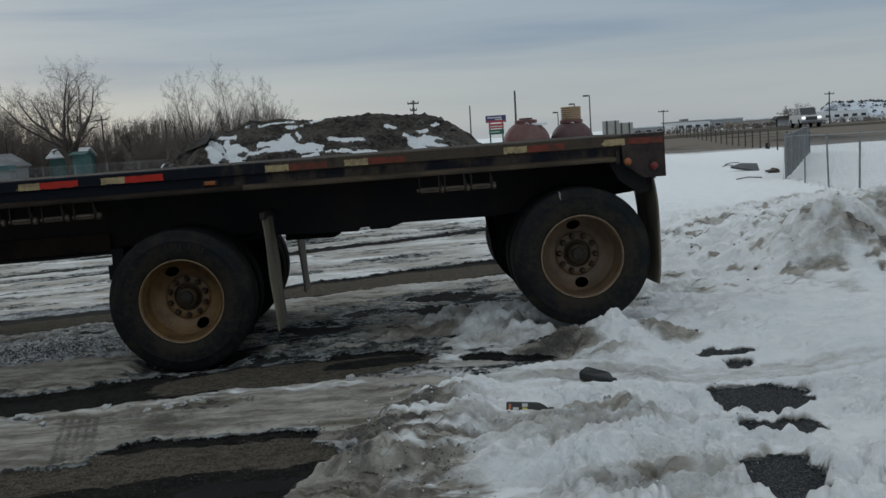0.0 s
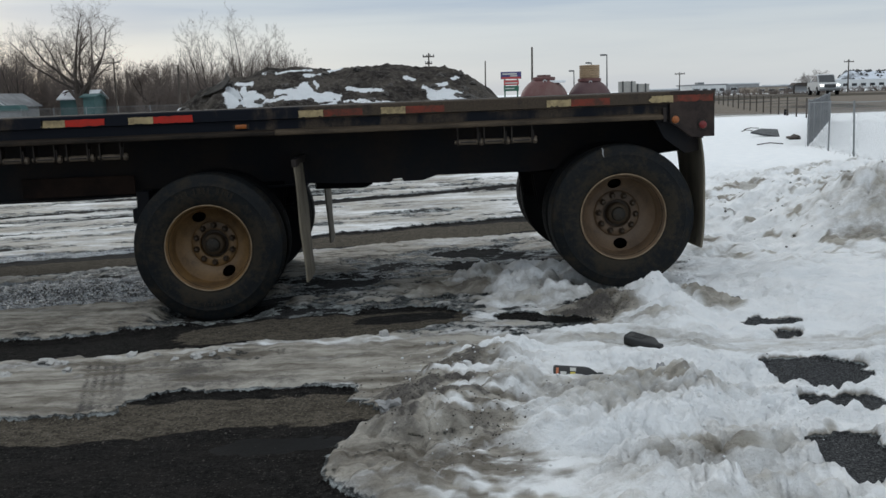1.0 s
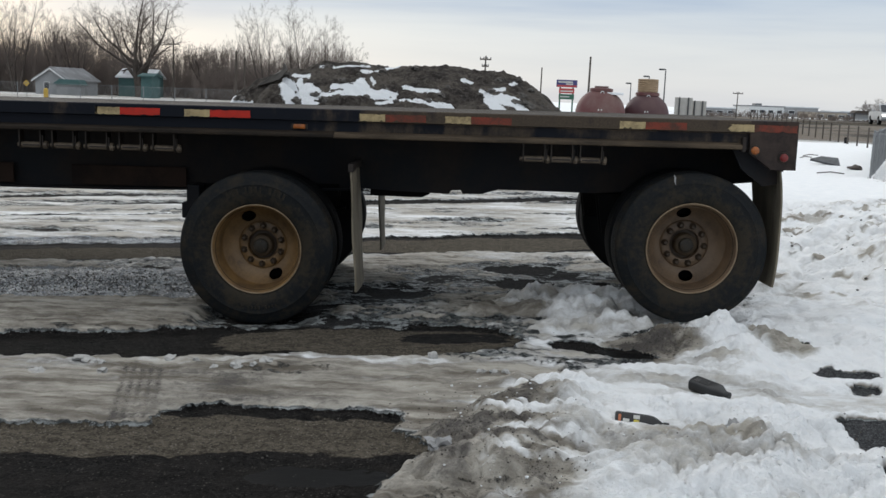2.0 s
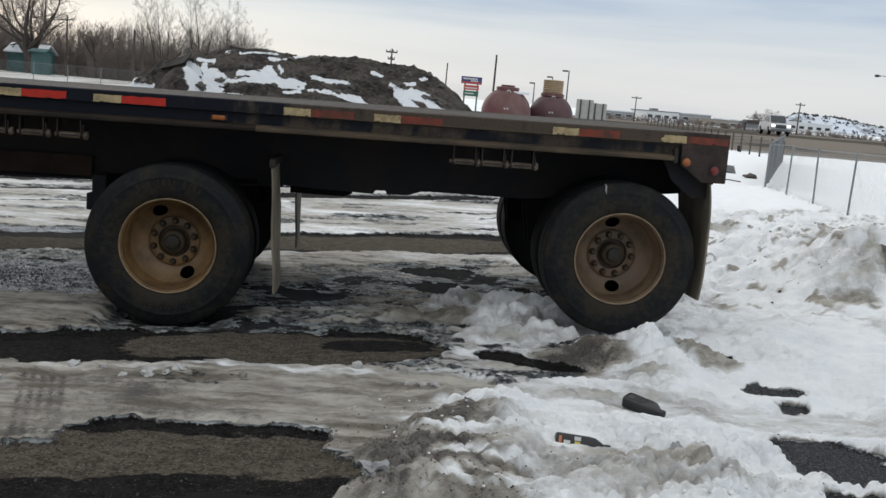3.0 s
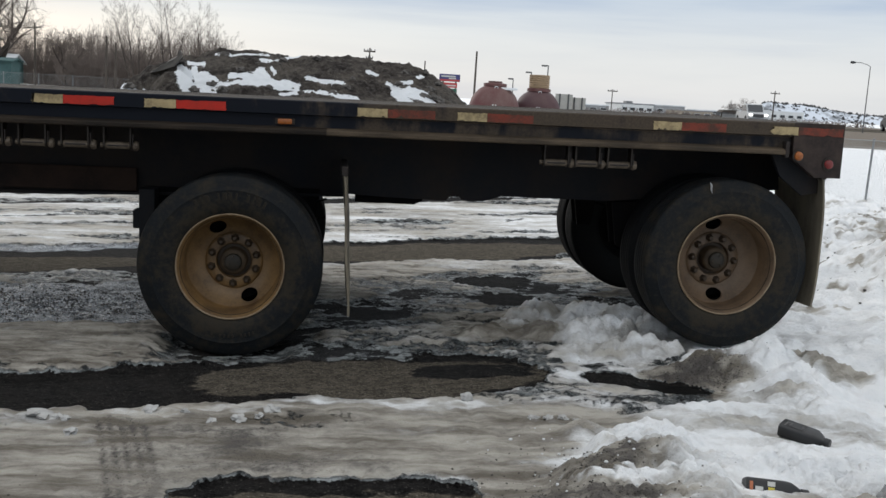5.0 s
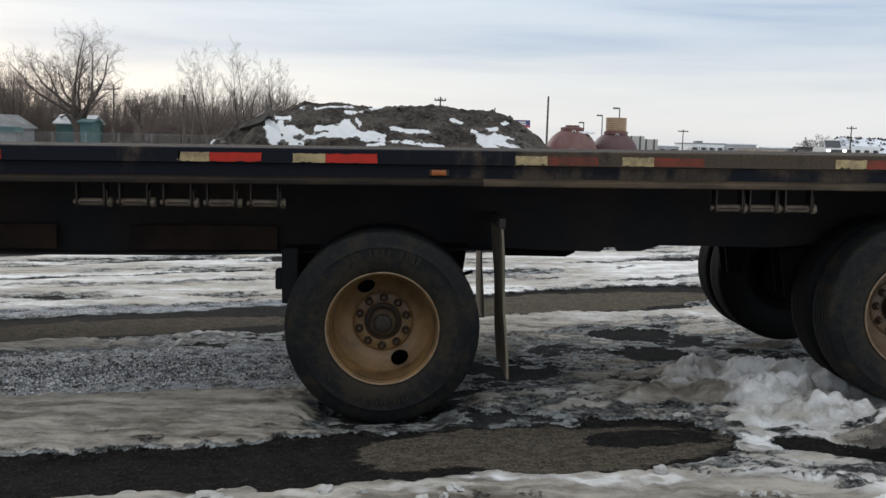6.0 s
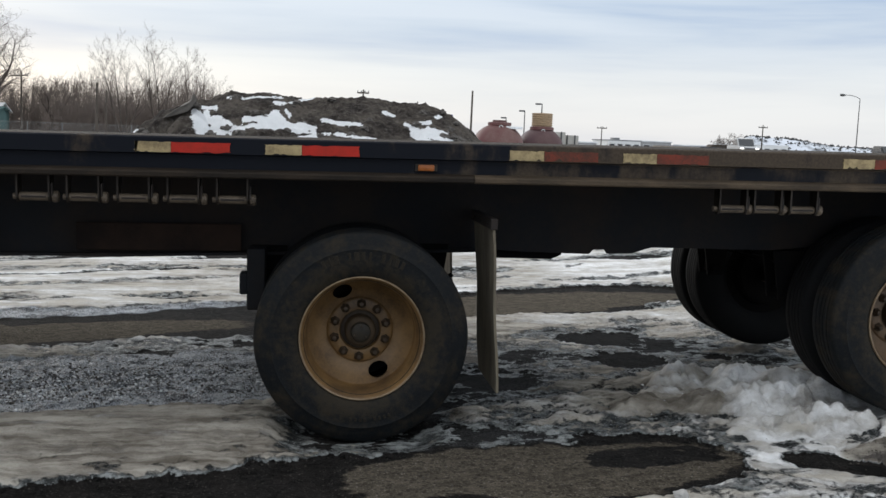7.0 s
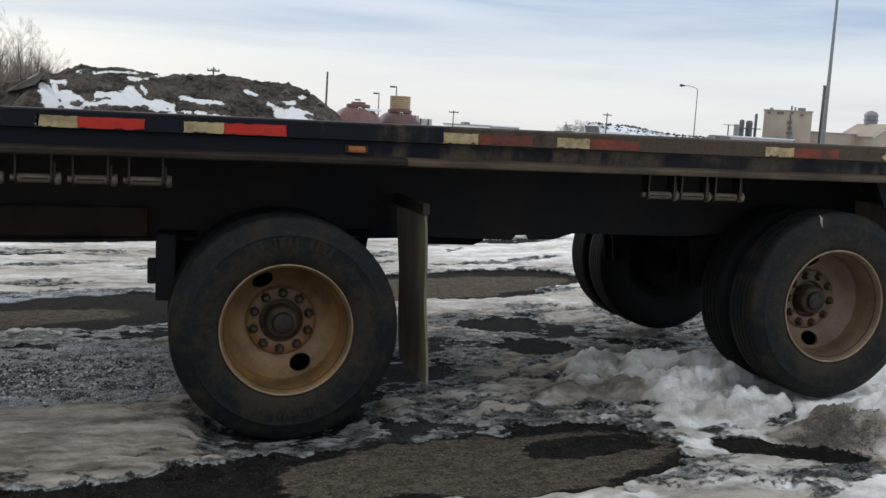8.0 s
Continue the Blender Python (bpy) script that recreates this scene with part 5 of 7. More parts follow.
# ---- dirt mound behind the trailer ----
M["concrete"] = worn("broken_concrete", (0.115, 0.105, 0.095), (0.06, 0.054, 0.048), 0.85, 6.0, 0.5)
M["maroon"] = worn("dusty_maroon_fibreglass", (0.100, 0.026, 0.026), (0.170, 0.115, 0.098), 0.6, 0.8, 0.6, 0.0, 20, 0.1)
M["plum"] = worn("dusty_plum_fibreglass", (0.058, 0.020, 0.026), (0.112, 0.064, 0.058), 0.6, 0.9, 0.5, 0.0, 20, 0.1)
M["collar"] = worn("tan_ribbed_plastic", (0.33, 0.235, 0.14), (0.20, 0.14, 0.09), 0.7, 2.0, 0.4)
M["pole"] = worn("weathered_pole_wood", (0.085, 0.070, 0.058), (0.045, 0.038, 0.032), 0.85, 2.0, 0.5, 0.0, 30, 0.3, (2, 2, 0.4))
M["galv"] = worn("galvanised_steel", (0.24, 0.25, 0.255), (0.15, 0.155, 0.16), 0.5, 8.0, 0.5, 0.4)
M["galv_dark"] = worn("dull_grey_steel", (0.10, 0.105, 0.11), (0.06, 0.06, 0.06), 0.6, 8.0, 0.5, 0.3)
M["bark"] = worn("grey_brown_bark", (0.0972, 0.0794, 0.0680), (0.0454, 0.0373, 0.0324), 0.9, 3.0, 0.5, 0.0, 20, 0.4)
M["twig"] = worn("bare_winter_twigs", (0.1725, 0.1380, 0.1187), (0.0966, 0.0773, 0.0662), 0.9, 2.0, 0.5)
M["brush"] = worn("brown_leafless_brush", (0.215, 0.175, 0.152), (0.125, 0.104, 0.092), 0.95, 0.4, 0.5)
M["scrub"] = worn("dark_grey_scrub", (0.055, 0.055, 0.056), (0.03, 0.03, 0.03), 0.95, 0.2, 0.5)
M["wall_grey"] = worn("grey_siding", (0.30, 0.305, 0.31), (0.20, 0.205, 0.21), 0.8, 0.8, 0.5)
M["wall_teal"] = worn("teal_siding", (0.055, 0.120, 0.118), (0.035, 0.075, 0.076), 0.75, 0.8, 0.5)
M["roof_snow"] = worn("snowy_roof", (0.72, 0.74, 0.76), (0.42, 0.43, 0.44), 0.85, 0.6, 0.5)
M["roof_grey"] = worn("grey_shingle_roof", (0.16, 0.16, 0.165), (0.40, 0.41, 0.42), 0.85, 0.7, 0.4)
M["trim_white"] = worn("white_trim_paint", (0.66, 0.67, 0.67), (0.45, 0.45, 0.44), 0.6, 4.0, 0.3)
M["window"] = worn("dark_window_glass", (0.03, 0.035, 0.042), (0.05, 0.055, 0.06), 0.15, 1.0, 0.3)
M["plant_wall"] = worn("tan_plant_wall", (0.34, 0.29, 0.23), (0.24, 0.205, 0.165), 0.8, 0.25, 0.5)
M["sign_blue"] = worn("indigo_sign_panel", (0.045, 0.045, 0.16), (0.03, 0.03, 0.09), 0.4, 2.0, 0.3)
M["sign_red"] = worn("red_sign_panel", (0.42, 0.05, 0.05), (0.25, 0.04, 0.04), 0.4, 2.0, 0.3)
M["sign_green"] = worn("green_sign_panel", (0.02, 0.10, 0.06), (0.015, 0.06, 0.04), 0.5, 2.0, 0.3)
M["car_white"] = worn("white_car_paint", (0.60, 0.61, 0.62), (0.36, 0.35, 0.33), 0.35, 2.0, 0.35)
M["car_dark"] = worn("dark_car_paint", (0.030, 0.033, 0.040), (0.07, 0.065, 0.06), 0.35, 2.0, 0.35)
M["sign_back"] = worn("pale_sign_back", (0.5640, 0.5520, 0.5160), (0.3960, 0.3840, 0.3600), 0.6, 2.0, 0.4)
M["yellow"] = worn("yellow_post_paint", (0.50, 0.33, 0.05), (0.3, 0.2, 0.06), 0.6, 6.0, 0.3)
M["headlamp"] = worn("lit_headlamp", (0.75, 0.76, 0.78), (0.5, 0.5, 0.5), 0.2, 10.0, 0.2)
lit = M["headlamp"].node_tree.nodes["Principled BSDF"]
lit.inputs["Emission Color"].default_value, lit.inputs["Emission Strength"].default_value = (1.0, 0.97, 0.90, 1), 2.5


# the heap's skyline, and the lower spoil banks before it, as (x, z)
CREST = ((-5.9, -0.3), (-4.6, 0.9), (-3.35, 2.17), (-2.84, 2.28), (-2.38, 2.47), (-2.15, 2.43), (-1.45, 2.46), (-1.06, 2.40), (-0.52, 2.38), (0.34, 2.45), (1.03, 2.54), (1.5, 2.46), (1.66, 2.39), (2.44, 2.42), (2.92, 2.29), (3.4, 2.04), (3.99, 1.55), (4.5, 1.15), (5.7, -0.3))
BERM = ((-2.5, 0.2), (-2.02, 1.34), (-1.82, 1.52), (-1.28, 1.56), (-0.74, 1.49), (-0.2, 1.46), (0.07, 1.50), (0.61, 1.45), (0.89, 1.31), (1.44, 1.18), (1.85, 1.05), (3.0, 0.3))
GRAVEL = ((-5.6, -0.3), (-4.34, 1.26), (-4.14, 1.5), (-3.8, 1.8), (-3.46, 1.93), (-3.05, 2.05), (-2.88, 2.0), (-2.4, 0.9), (-2.1, -0.2))
SPOIL = ((-4.0, 0.2), (-3.52, 1.2), (-3.33, 1.45), (-3.15, 1.69), (-2.82, 1.76), (-2.55, 1.63), (-2.41, 1.40), (-2.2, 0.7), (-1.9, -0.2))


def skyline(x, line):
    return np.interp(x, [p[0] for p in line], [p[1] for p in line])


def mound_height(x, y):
    wob = 0.16 * (fbm(x * 1.6, y * 1.6, 3, 81) - 0.5)
    d = y - 20.8 + 0.9 * (fbm(x * 0.7, 0 * x, 2, 83) - 0.5)
    f = np.clip(1 - np.abs(d) / np.where(d < 0, 5.2, 4.5), 0, 1)
    h = -0.3 + (skyline(x + wob, CREST) + 0.3) * f * (1.4 - 0.4 * f)
    for line, at, wide in ((BERM, 17.0, 1.0), (GRAVEL, 17.9, 1.1), (SPOIL, 16.6, 0.8)):
        e = (y - at + 0.5 * (fbm(x * 0.9, 0 * x + at, 2, 85) - 0.5)) / wide
        h = np.maximum(h, -0.3 + (skyline(x + wob, line) + 0.3) * np.exp(-e * e))
    up = np.clip(h + 0.3, 0, 0.6)
    ridged = 1 - np.abs(2 * fbm(x * 3.4, y * 3.4, 4, 89, 0.6) - 1)
    h = h + up * (0.20 * (fbm(x * 1.5, y * 1.5, 4, 86) - 0.5) + 0.26 * (ridged - 0.72) + 0.16 * (fbm(x * 7.5, y * 7.5, 3, 87) - 0.5))
    return h


# snow left in the heap's hollows: x, z to x, z, half width
HIGH_SNOW = [(-2.73, 1.77, -2.27, 1.67, 0.086), (-2.25, 1.57, -1.47, 1.64, 0.044), (-1.92, 1.78, -1.23, 1.85, 0.074), (-1.24, 1.92, -1.04, 1.64, 0.132), (-1.49, 1.73, -0.61, 1.60, 0.117), (-0.70, 1.67, -0.33, 1.58, 0.103),
             (-3.22, 2.06, -2.69, 2.04, 0.046), (-2.46, 2.31, -1.11, 2.40, 0.025), (-1.27, 2.23, -1.06, 2.23, 0.046), (-0.92, 2.26, -0.36, 2.41, 0.034), (-1.0, 2.06, -0.9, 1.92, 0.045), (-0.09, 1.85, 0.38, 1.77, 0.054),
             (0.37, 1.80, 0.84, 1.78, 0.039), (1.45, 2.08, 1.68, 2.03, 0.038)]
SIDE_SNOW = [(1.92, 1.84, 2.13, 1.71, 0.060), (2.13, 1.86, 2.50, 1.88, 0.045), (2.16, 1.60, 2.56, 1.19, 0.130), (2.42, 1.66, 2.86, 1.55, 0.118), (2.86, 1.48, 3.22, 1.22, 0.087), (2.68, 2.04, 2.90, 2.06, 0.031),
             (2.56, 1.19, 3.29, 1.19, 0.114), (2.0, 1.21, 2.42, 1.18, 0.057), (0.19, 1.53, 0.55, 1.49, 0.042), (0.64, 1.48, 1.29, 1.30, 0.070), (1.29, 1.30, 1.79, 1.13, 0.057), (-0.61, 1.43, 0.06, 1.53, 0.041)]
FOOT_SNOW = [(-2.93, 1.89, -2.71, 1.69, 0.084), (-2.61, 1.61, -2.33, 1.20, 0.200), (-2.35, 1.24, -1.61, 1.20, 0.090), (-2.74, 1.17, -2.36, 1.27, 0.068), (-2.51, 1.37, -2.25, 1.35, 0.069), (-3.73, 1.32, -3.92, 1.22, 0.056), (-5.43, 1.29, -4.08, 1.23, 0.22)]


def mound(x, y):
    """Height and snow of the dirt heap."""
    z = mound_height(x, y)
    wx, wz = x + 0.16 * (fbm(x * 3.5, y * 2.5, 4, 97, 0.6) - 0.5), z + 0.13 * (fbm(x * 3.5, y * 3.5, 4, 98, 0.6) - 0.5)
    s = 0.0 * x
    for lines, gate in ((HIGH_SNOW, sstep(y, 17.9, 18.3)), (SIDE_SNOW, sstep(y, 16.5, 16.9)), (FOOT_SNOW, sstep(y, 15.6, 16.0))):
        for x0, z0, x1, z1, w in lines:
            s = np.maximum(s, gate * sstep(near(wx, wz, x0, z0, x1, z1), w * 1.7, w * 0.3))
    return z, s * sstep(y, 22.7, 21.5)


mx, my = np.arange(-7.0, 7.0, 0.05), np.concatenate([np.arange(14.0, 21.6, 0.045), np.arange(21.6, 26.2, 0.15)])
MX, MY = np.meshgrid(mx, my)
mz, ms = mound(MX.ravel(), MY.ravel())
k_ = np.arange(len(mx) * len(my)).reshape(len(my), len(mx))
mq = np.stack([k_[:-1, :-1], k_[:-1, 1:], k_[1:, 1:], k_[1:, :-1]], -1).reshape(-1, 4)
mme = raw("dirt_mound", np.stack([MX.ravel(), MY.ravel(), mz], -1).tolist(), mq.tolist(), M["mound"], True)
mme.attributes.new("cover", "FLOAT", "POINT").data.foreach_set("value", ms.astype(np.float32))
tagged(new("dirt_mound", mme), "dark heap of dirt and rubble patched with snow", "dirt mound")
bm = bmesh.new()
prism(bm, [(-0.62, -0.34), (-0.25, -0.10), (0.00, 0.02), (0.08, 0.17), (0.13, 0.02), (-0.10, -0.22)], -0.30, 0.30, "y")
bmesh.ops.subdivide_edges(bm, edges=bm.edges, cuts=4, use_grid_fill=True)
for v in bm.verts:
    v.co += 0.05 * noise.noise_vector(v.co * 2.3)
solid("concrete_slab", bm, M["concrete"], "broken concrete slab jutting from the dirt heap", "concrete slab", pose(-3.02, 17.7, 2.12, 0, -6, 8))
rr = random.Random(4)
for k in range(60):
    x, y = rr.uniform(-4.2, 3.8), rr.uniform(16.4, 20.8)
    z = float(mound(np.array([x]), np.array([y]))[0][0])
    solid("rubble_stone", lump(20 + k, rr.uniform(0.04, 0.12), 0.7, 0.8), M["concrete"], "rough grey stone on the dirt heap", "stone", pose(x, y, z, 0, 0, rr.uniform(0, 360)), "stones on the heap", smooth=False)


# ---- tanks ----
def tank(label, m, r, length, riser, paint):
    ob = thing("storage_tank", label, "tank", m, "maroon tanks")
    prof = [(0.001, -length / 2 - r * 0.80)]
    prof += [(r * math.sin(a), -length / 2 - r * 0.80 * math.cos(a)) for a in np.linspace(0.15, math.pi / 2, 12)]
    prof += [(r * math.sin(a), length / 2 + r * 0.80 * math.cos(a)) for a in np.linspace(math.pi / 2, 0.15, 12)] + [(0.001, length / 2 + r * 0.80)]
    part("shell", lathe(bmesh.new(), prof, 48, "y"), paint, ob, "", True)
    bm = bmesh.new()
    y0 = -length / 2 + 0.1
    if riser:
        prof = [(0.56, r - 0.12), (0.55, r + 0.01), (0.48, r + 0.04)]
        lathe(bm, prof, 32, "z", (0, y0, 0))
        part("flange", bm, M["maroon"], ob, "", True)
        prof = [(0.46, r + 0.0)]
        for i in range(6):
            prof += [(0.46, r + 0.07 + i * 0.10), (0.485, r + 0.09 + i * 0.10), (0.485, r + 0.13 + i * 0.10), (0.46, r + 0.15 + i * 0.10)]
        part("riser", lathe(bmesh.new(), prof + [(0.001, r + 0.67)], 32, "z", (0, y0, 0)), M["collar"], ob, "tan ribbed plastic riser", True)
    else:
        part("flange", lathe(bmesh.new(), [(0.50, r - 0.10), (0.50, r + 0.02), (0.30, r + 0.05), (0.30, r + 0.12), (0.001, r + 0.12)], 28, "z", (0, y0, 0)), M["maroon"], ob, "low dark manhole flange", True)
        part("snow_streak", box(bmesh.new(), 0.25, 0.95, y0 - 0.5, y0 - 0.2, r * 0.78, r * 0.88, 0.03), M["clod"], ob, "streak of snow on the shell")
    ring = lathe(bmesh.new(), [(0.055, -0.02), (0.085, -0.02), (0.085, 0.02), (0.055, 0.02), (0.055, -0.02)], 20, "y", (0.05, -length / 2 - r * 0.42, r * 0.84))
    part("lifting_ring", ring, M["trim_white"], ob, "pale lifting ring", True)
    for x in (-0.10, 0.02):
        part("stencil_bar", box(bmesh.new(), x, x + 0.06, -length / 2 - r * 0.79, -length / 2 - r * 0.70, 0.12, 0.22), M["label_white"], ob, "worn pale stencil bar")
    return ob


tank("dusty maroon fibreglass tank with a low flange lying on snow", pose(7.74, 38.5, 1.17, 0, 0, -8), 1.08, 4.0, False, M["maroon"])
tank("dusty maroon fibreglass tank with a tall tan riser", pose(10.5, 42.2, 1.14, 0, 0, -10), 1.05, 4.0, True, M["plum"])
for x in (7.1, 8.3, 9.9, 11.0):
    solid("timber_cradle", box(bmesh.new(), -0.15, 0.15, -1.4, 1.4, -0.25, 0.32, 0.02), M["pole"], "squared timber cradle under a tank", "timber", pose(x, 38.5 if x < 9 else 42.2, 0.0), "tank cradles")


# ---- poles, lamps and signs ----
def base_at(x, y):
    return float(lie(np.array([float(x)]), np.array([float(y)]))[0])


def utility_pole(x, y, top, r, arms, label):
    z = base_at(x, y)
    ob = thing("utility_pole", label, "pole", pose(x, y, z), "utility poles")
    part("shaft", tube(bmesh.new(), [(0, 0, -0.3), (0, 0, (top - z) * 0.5), (0.02, 0, top - z)], [r, r * 0.85, r * 0.7], 10), M["pole"], ob, "", True)
    for h, w in arms:
        part("cross_arm", box(bmesh.new(), -w, w, -0.12, -0.04, top - z - h - 0.05, top - z - h + 0.05), M["pole"], ob)
        for s in (-0.9, -0.3, 0.3, 0.9):
            part("insulator", lathe(bmesh.new(), [(0.03, 0), (0.045, 0.06), (0.02, 0.12), (0.001, 0.13)], 8, "z", (w * s, -0.08, top - z - h + 0.05)), M["galv"], ob)
    return ob


utility_pole(9.62, 58.2, 4.60, 0.085, [], "bare weathered wooden pole beside the lot")
utility_pole(3.02, 66.5, 4.75, 0.075, [(0.25, 0.42), (0.75, 0.25)], "wooden utility pole with short cross arms")
utility_pole(7.9, 76.0, 4.4, 0.07, [], "thin bare wooden pole")
utility_pole(-16.1, 70.0, 4.55, 0.10, [], "bare weathered wooden pole before the brush")
utility_pole(-15.5, 70.3, 4.1, 0.08, [], "bare weathered wooden pole before the brush")
utility_pole(-32.0, 108.0, 7.0, 0.11, [(0.5, 0.7)], "wooden utility pole among trees")
utility_pole(54.6, 112.0, 4.6, 0.09, [(0.3, 0.6)], "wooden utility pole near the road")
utility_pole(96.1, 150.0, 4.95, 0.14, [(0.1, 1.1)], "wooden utility pole with a wide cross arm")
utility_pole(33.5, 110.0, 3.6, 0.07, [(0.2, 0.6)], "thin far utility pole")


def lamp_post(x, y, top, r, arm, label, curved=False):
    z = base_at(x, y)
    h = top - z
    ob = thing("street_lamp", label, "street lamp", pose(x, y, z), "street lamps")
    part("mast", tube(bmesh.new(), [(0, 0, -0.2), (0, 0, h * 0.5), (0, 0, h)], [r * 1.3, r, r * 0.75], 10), M["galv_dark"], ob, "", True)
    if curved:
        pts = [(0, 0, h - 0.02), (arm * 0.25, 0, h + 0.16), (arm * 0.6, 0, h + 0.28), (arm, 0, h + 0.30)]
        part("arm", tube(bmesh.new(), pts, r * 0.6, 8), M["galv_dark"], ob, "", True)
        part("lamp_head", lathe(bmesh.new(), [(0.001, 0), (0.10, 0.06), (0.13, 0.3), (0.06, 0.55), (0.001, 0.6)], 14, "x", (arm - 0.5 if arm < 0 else arm - 0.1, 0, h + 0.27)), M["galv_dark"], ob, "cobra-head lamp", True)
    else:
        part("arm", box(bmesh.new(), min(0, arm), max(0, arm), -0.03, 0.03, h - 0.06, h), M["galv_dark"], ob)
        part("lamp_head", box(bmesh.new(), arm - 0.20, arm + 0.20, -0.16, 0.16, h - 0.10, h + 0.02, 0.02), M["galv_dark"], ob, "flat box lamp head")
    return ob


lamp_post(16.75, 69.2, 4.40, 0.055, -0.30, "slim parking lot lamp with box head")
lamp_post(16.28, 73.2, 3.95, 0.05, -0.25, "slim far parking lot lamp")
lamp_post(15.38, 76.3, 3.42, 0.05, -0.22, "slim low parking lot lamp")
lamp_post(49.24, 81.0, 6.55, 0.045, -1.5, "grey highway lamp with curved arm", True)
z = base_at(55.6, 70)
mast = thing("flag_pole", "tall tapered grey metal flag pole", "flag pole", pose(55.6, 70, z))
part("shaft", tube(bmesh.new(), [(0, 0, -0.2), (0, 0, 8), (0, 0, 18)], [0.19, 0.15, 0.09], 14), M["galv"], mast, "", True)
part("base_collar", lathe(bmesh.new(), [(0.30, 0), (0.30, 0.2), (0.2, 0.4), (0.19, 0.41)], 16, "z"), M["galv"], mast)


def pylon_sign():
    y = 78.0
    k = (y + 6.8) / 96.8
    x0, x1 = 1.42 + (10.5 - 1.42) * k, 1.42 + (12.5 - 1.42) * k
    zz = base_at(10, y)

    def up_to(v):
        return 1.66 + (v - 1.66) * k
    ob = thing("pylon_sign", "roadside sign with indigo and red panels on posts", "sign", pose((x0 + x1) / 2, y, zz))
    w = (x1 - x0) / 2
    for s in (-0.62, 0.62):
        part("post", box(bmesh.new(), s * w - 0.06, s * w + 0.06, -0.06, 0.06, -0.2, up_to(3.1) - zz), M["sign_green"], ob)
    part("top_panel", box(bmesh.new(), -w, w, -0.14, 0.14, up_to(3.06) - zz, up_to(3.76) - zz, 0.02), M["sign_blue"], ob, "indigo panel with pale writing bars")
    part("red_band", box(bmesh.new(), -w + 0.05, w - 0.05, -0.155, -0.14, up_to(3.08) - zz, up_to(3.26) - zz), M["sign_red"], ob, "red band")
    for a, b, c, d in ((-0.85, 0.55, 3.48, 3.62), (-0.1, 0.6, 3.30, 3.42)):
        part("writing_bar", box(bmesh.new(), a * w, b * w, -0.158, -0.14, up_to(c) - zz, up_to(d) - zz), M["label_white"], ob, "pale bar of unreadable writing")
    part("middle_panel", box(bmesh.new(), -0.72 * w, 0.75 * w, -0.1, 0.1, up_to(2.48) - zz, up_to(2.95) - zz, 0.02), M["sign_red"], ob, "dull red panel")
    part("writing_bar", box(bmesh.new(), -0.6 * w, 0.6 * w, -0.115, -0.1, up_to(2.62) - zz, up_to(2.74) - zz), M["label_white"], ob)
    part("lower_panel", box(bmesh.new(), -0.72 * w, 0.75 * w, -0.1, 0.1, up_to(1.9) - zz, up_to(2.40) - zz, 0.02), M["sign_green"], ob, "dark green panel")
    part("writing_bar", box(bmesh.new(), -0.6 * w, 0.3 * w, -0.115, -0.1, up_to(2.1) - zz, up_to(2.2) - zz), M["label_white"], ob)


pylon_sign()


def road_sign(x0, x1, z0, z1, y, label):
    zz = base_at(x0, y)
    ob = thing("road_sign", label, "road sign", pose((x0 + x1) / 2, y, zz), "road signs seen from behind")
    w = (x1 - x0) / 2
    count = 5
    for i in range(count):
        a, b = -w + 2 * w * i / count, -w + 2 * w * (i + 1) / count - 0.005
        part("panel", box(bmesh.new(), a, b, 0, 0.05, z0 - zz, z1 - zz), M["sign_back"], ob)
    for s in (-0.5, 0.5):
        part("post", box(bmesh.new(), s * w - 0.05, s * w + 0.05, -0.12, 0.0, -0.2, z1 - zz + 0.02), M["galv_dark"], ob)
    return ob


road_sign(19.9, 21.45, 0.75, 2.42, 80, "bare grey back of a road sign on posts")
road_sign(21.35, 22.75, 0.8, 2.18, 80.4, "lower bare grey back of a road sign")


# ---- fences ----
def tube_run(verts, faces, a, b, r, sides=3):
    """A straight thin bar between two places, added to raw lists."""
    a, b = Vector(a), Vector(b)
    d = (b - a).normalized()
    u = d.orthogonal().normalized()
    v = d.cross(u)
    base = len(verts)
    for p in (a, b):
        verts += [tuple(p + r * (math.cos(6.2832 * k / sides) * u + math.sin(6.2832 * k / sides) * v)) for k in range(sides)]
    faces += [(base + k, base + (k + 1) % sides, base + sides + (k + 1) % sides, base + sides + k) for k in range(sides)]


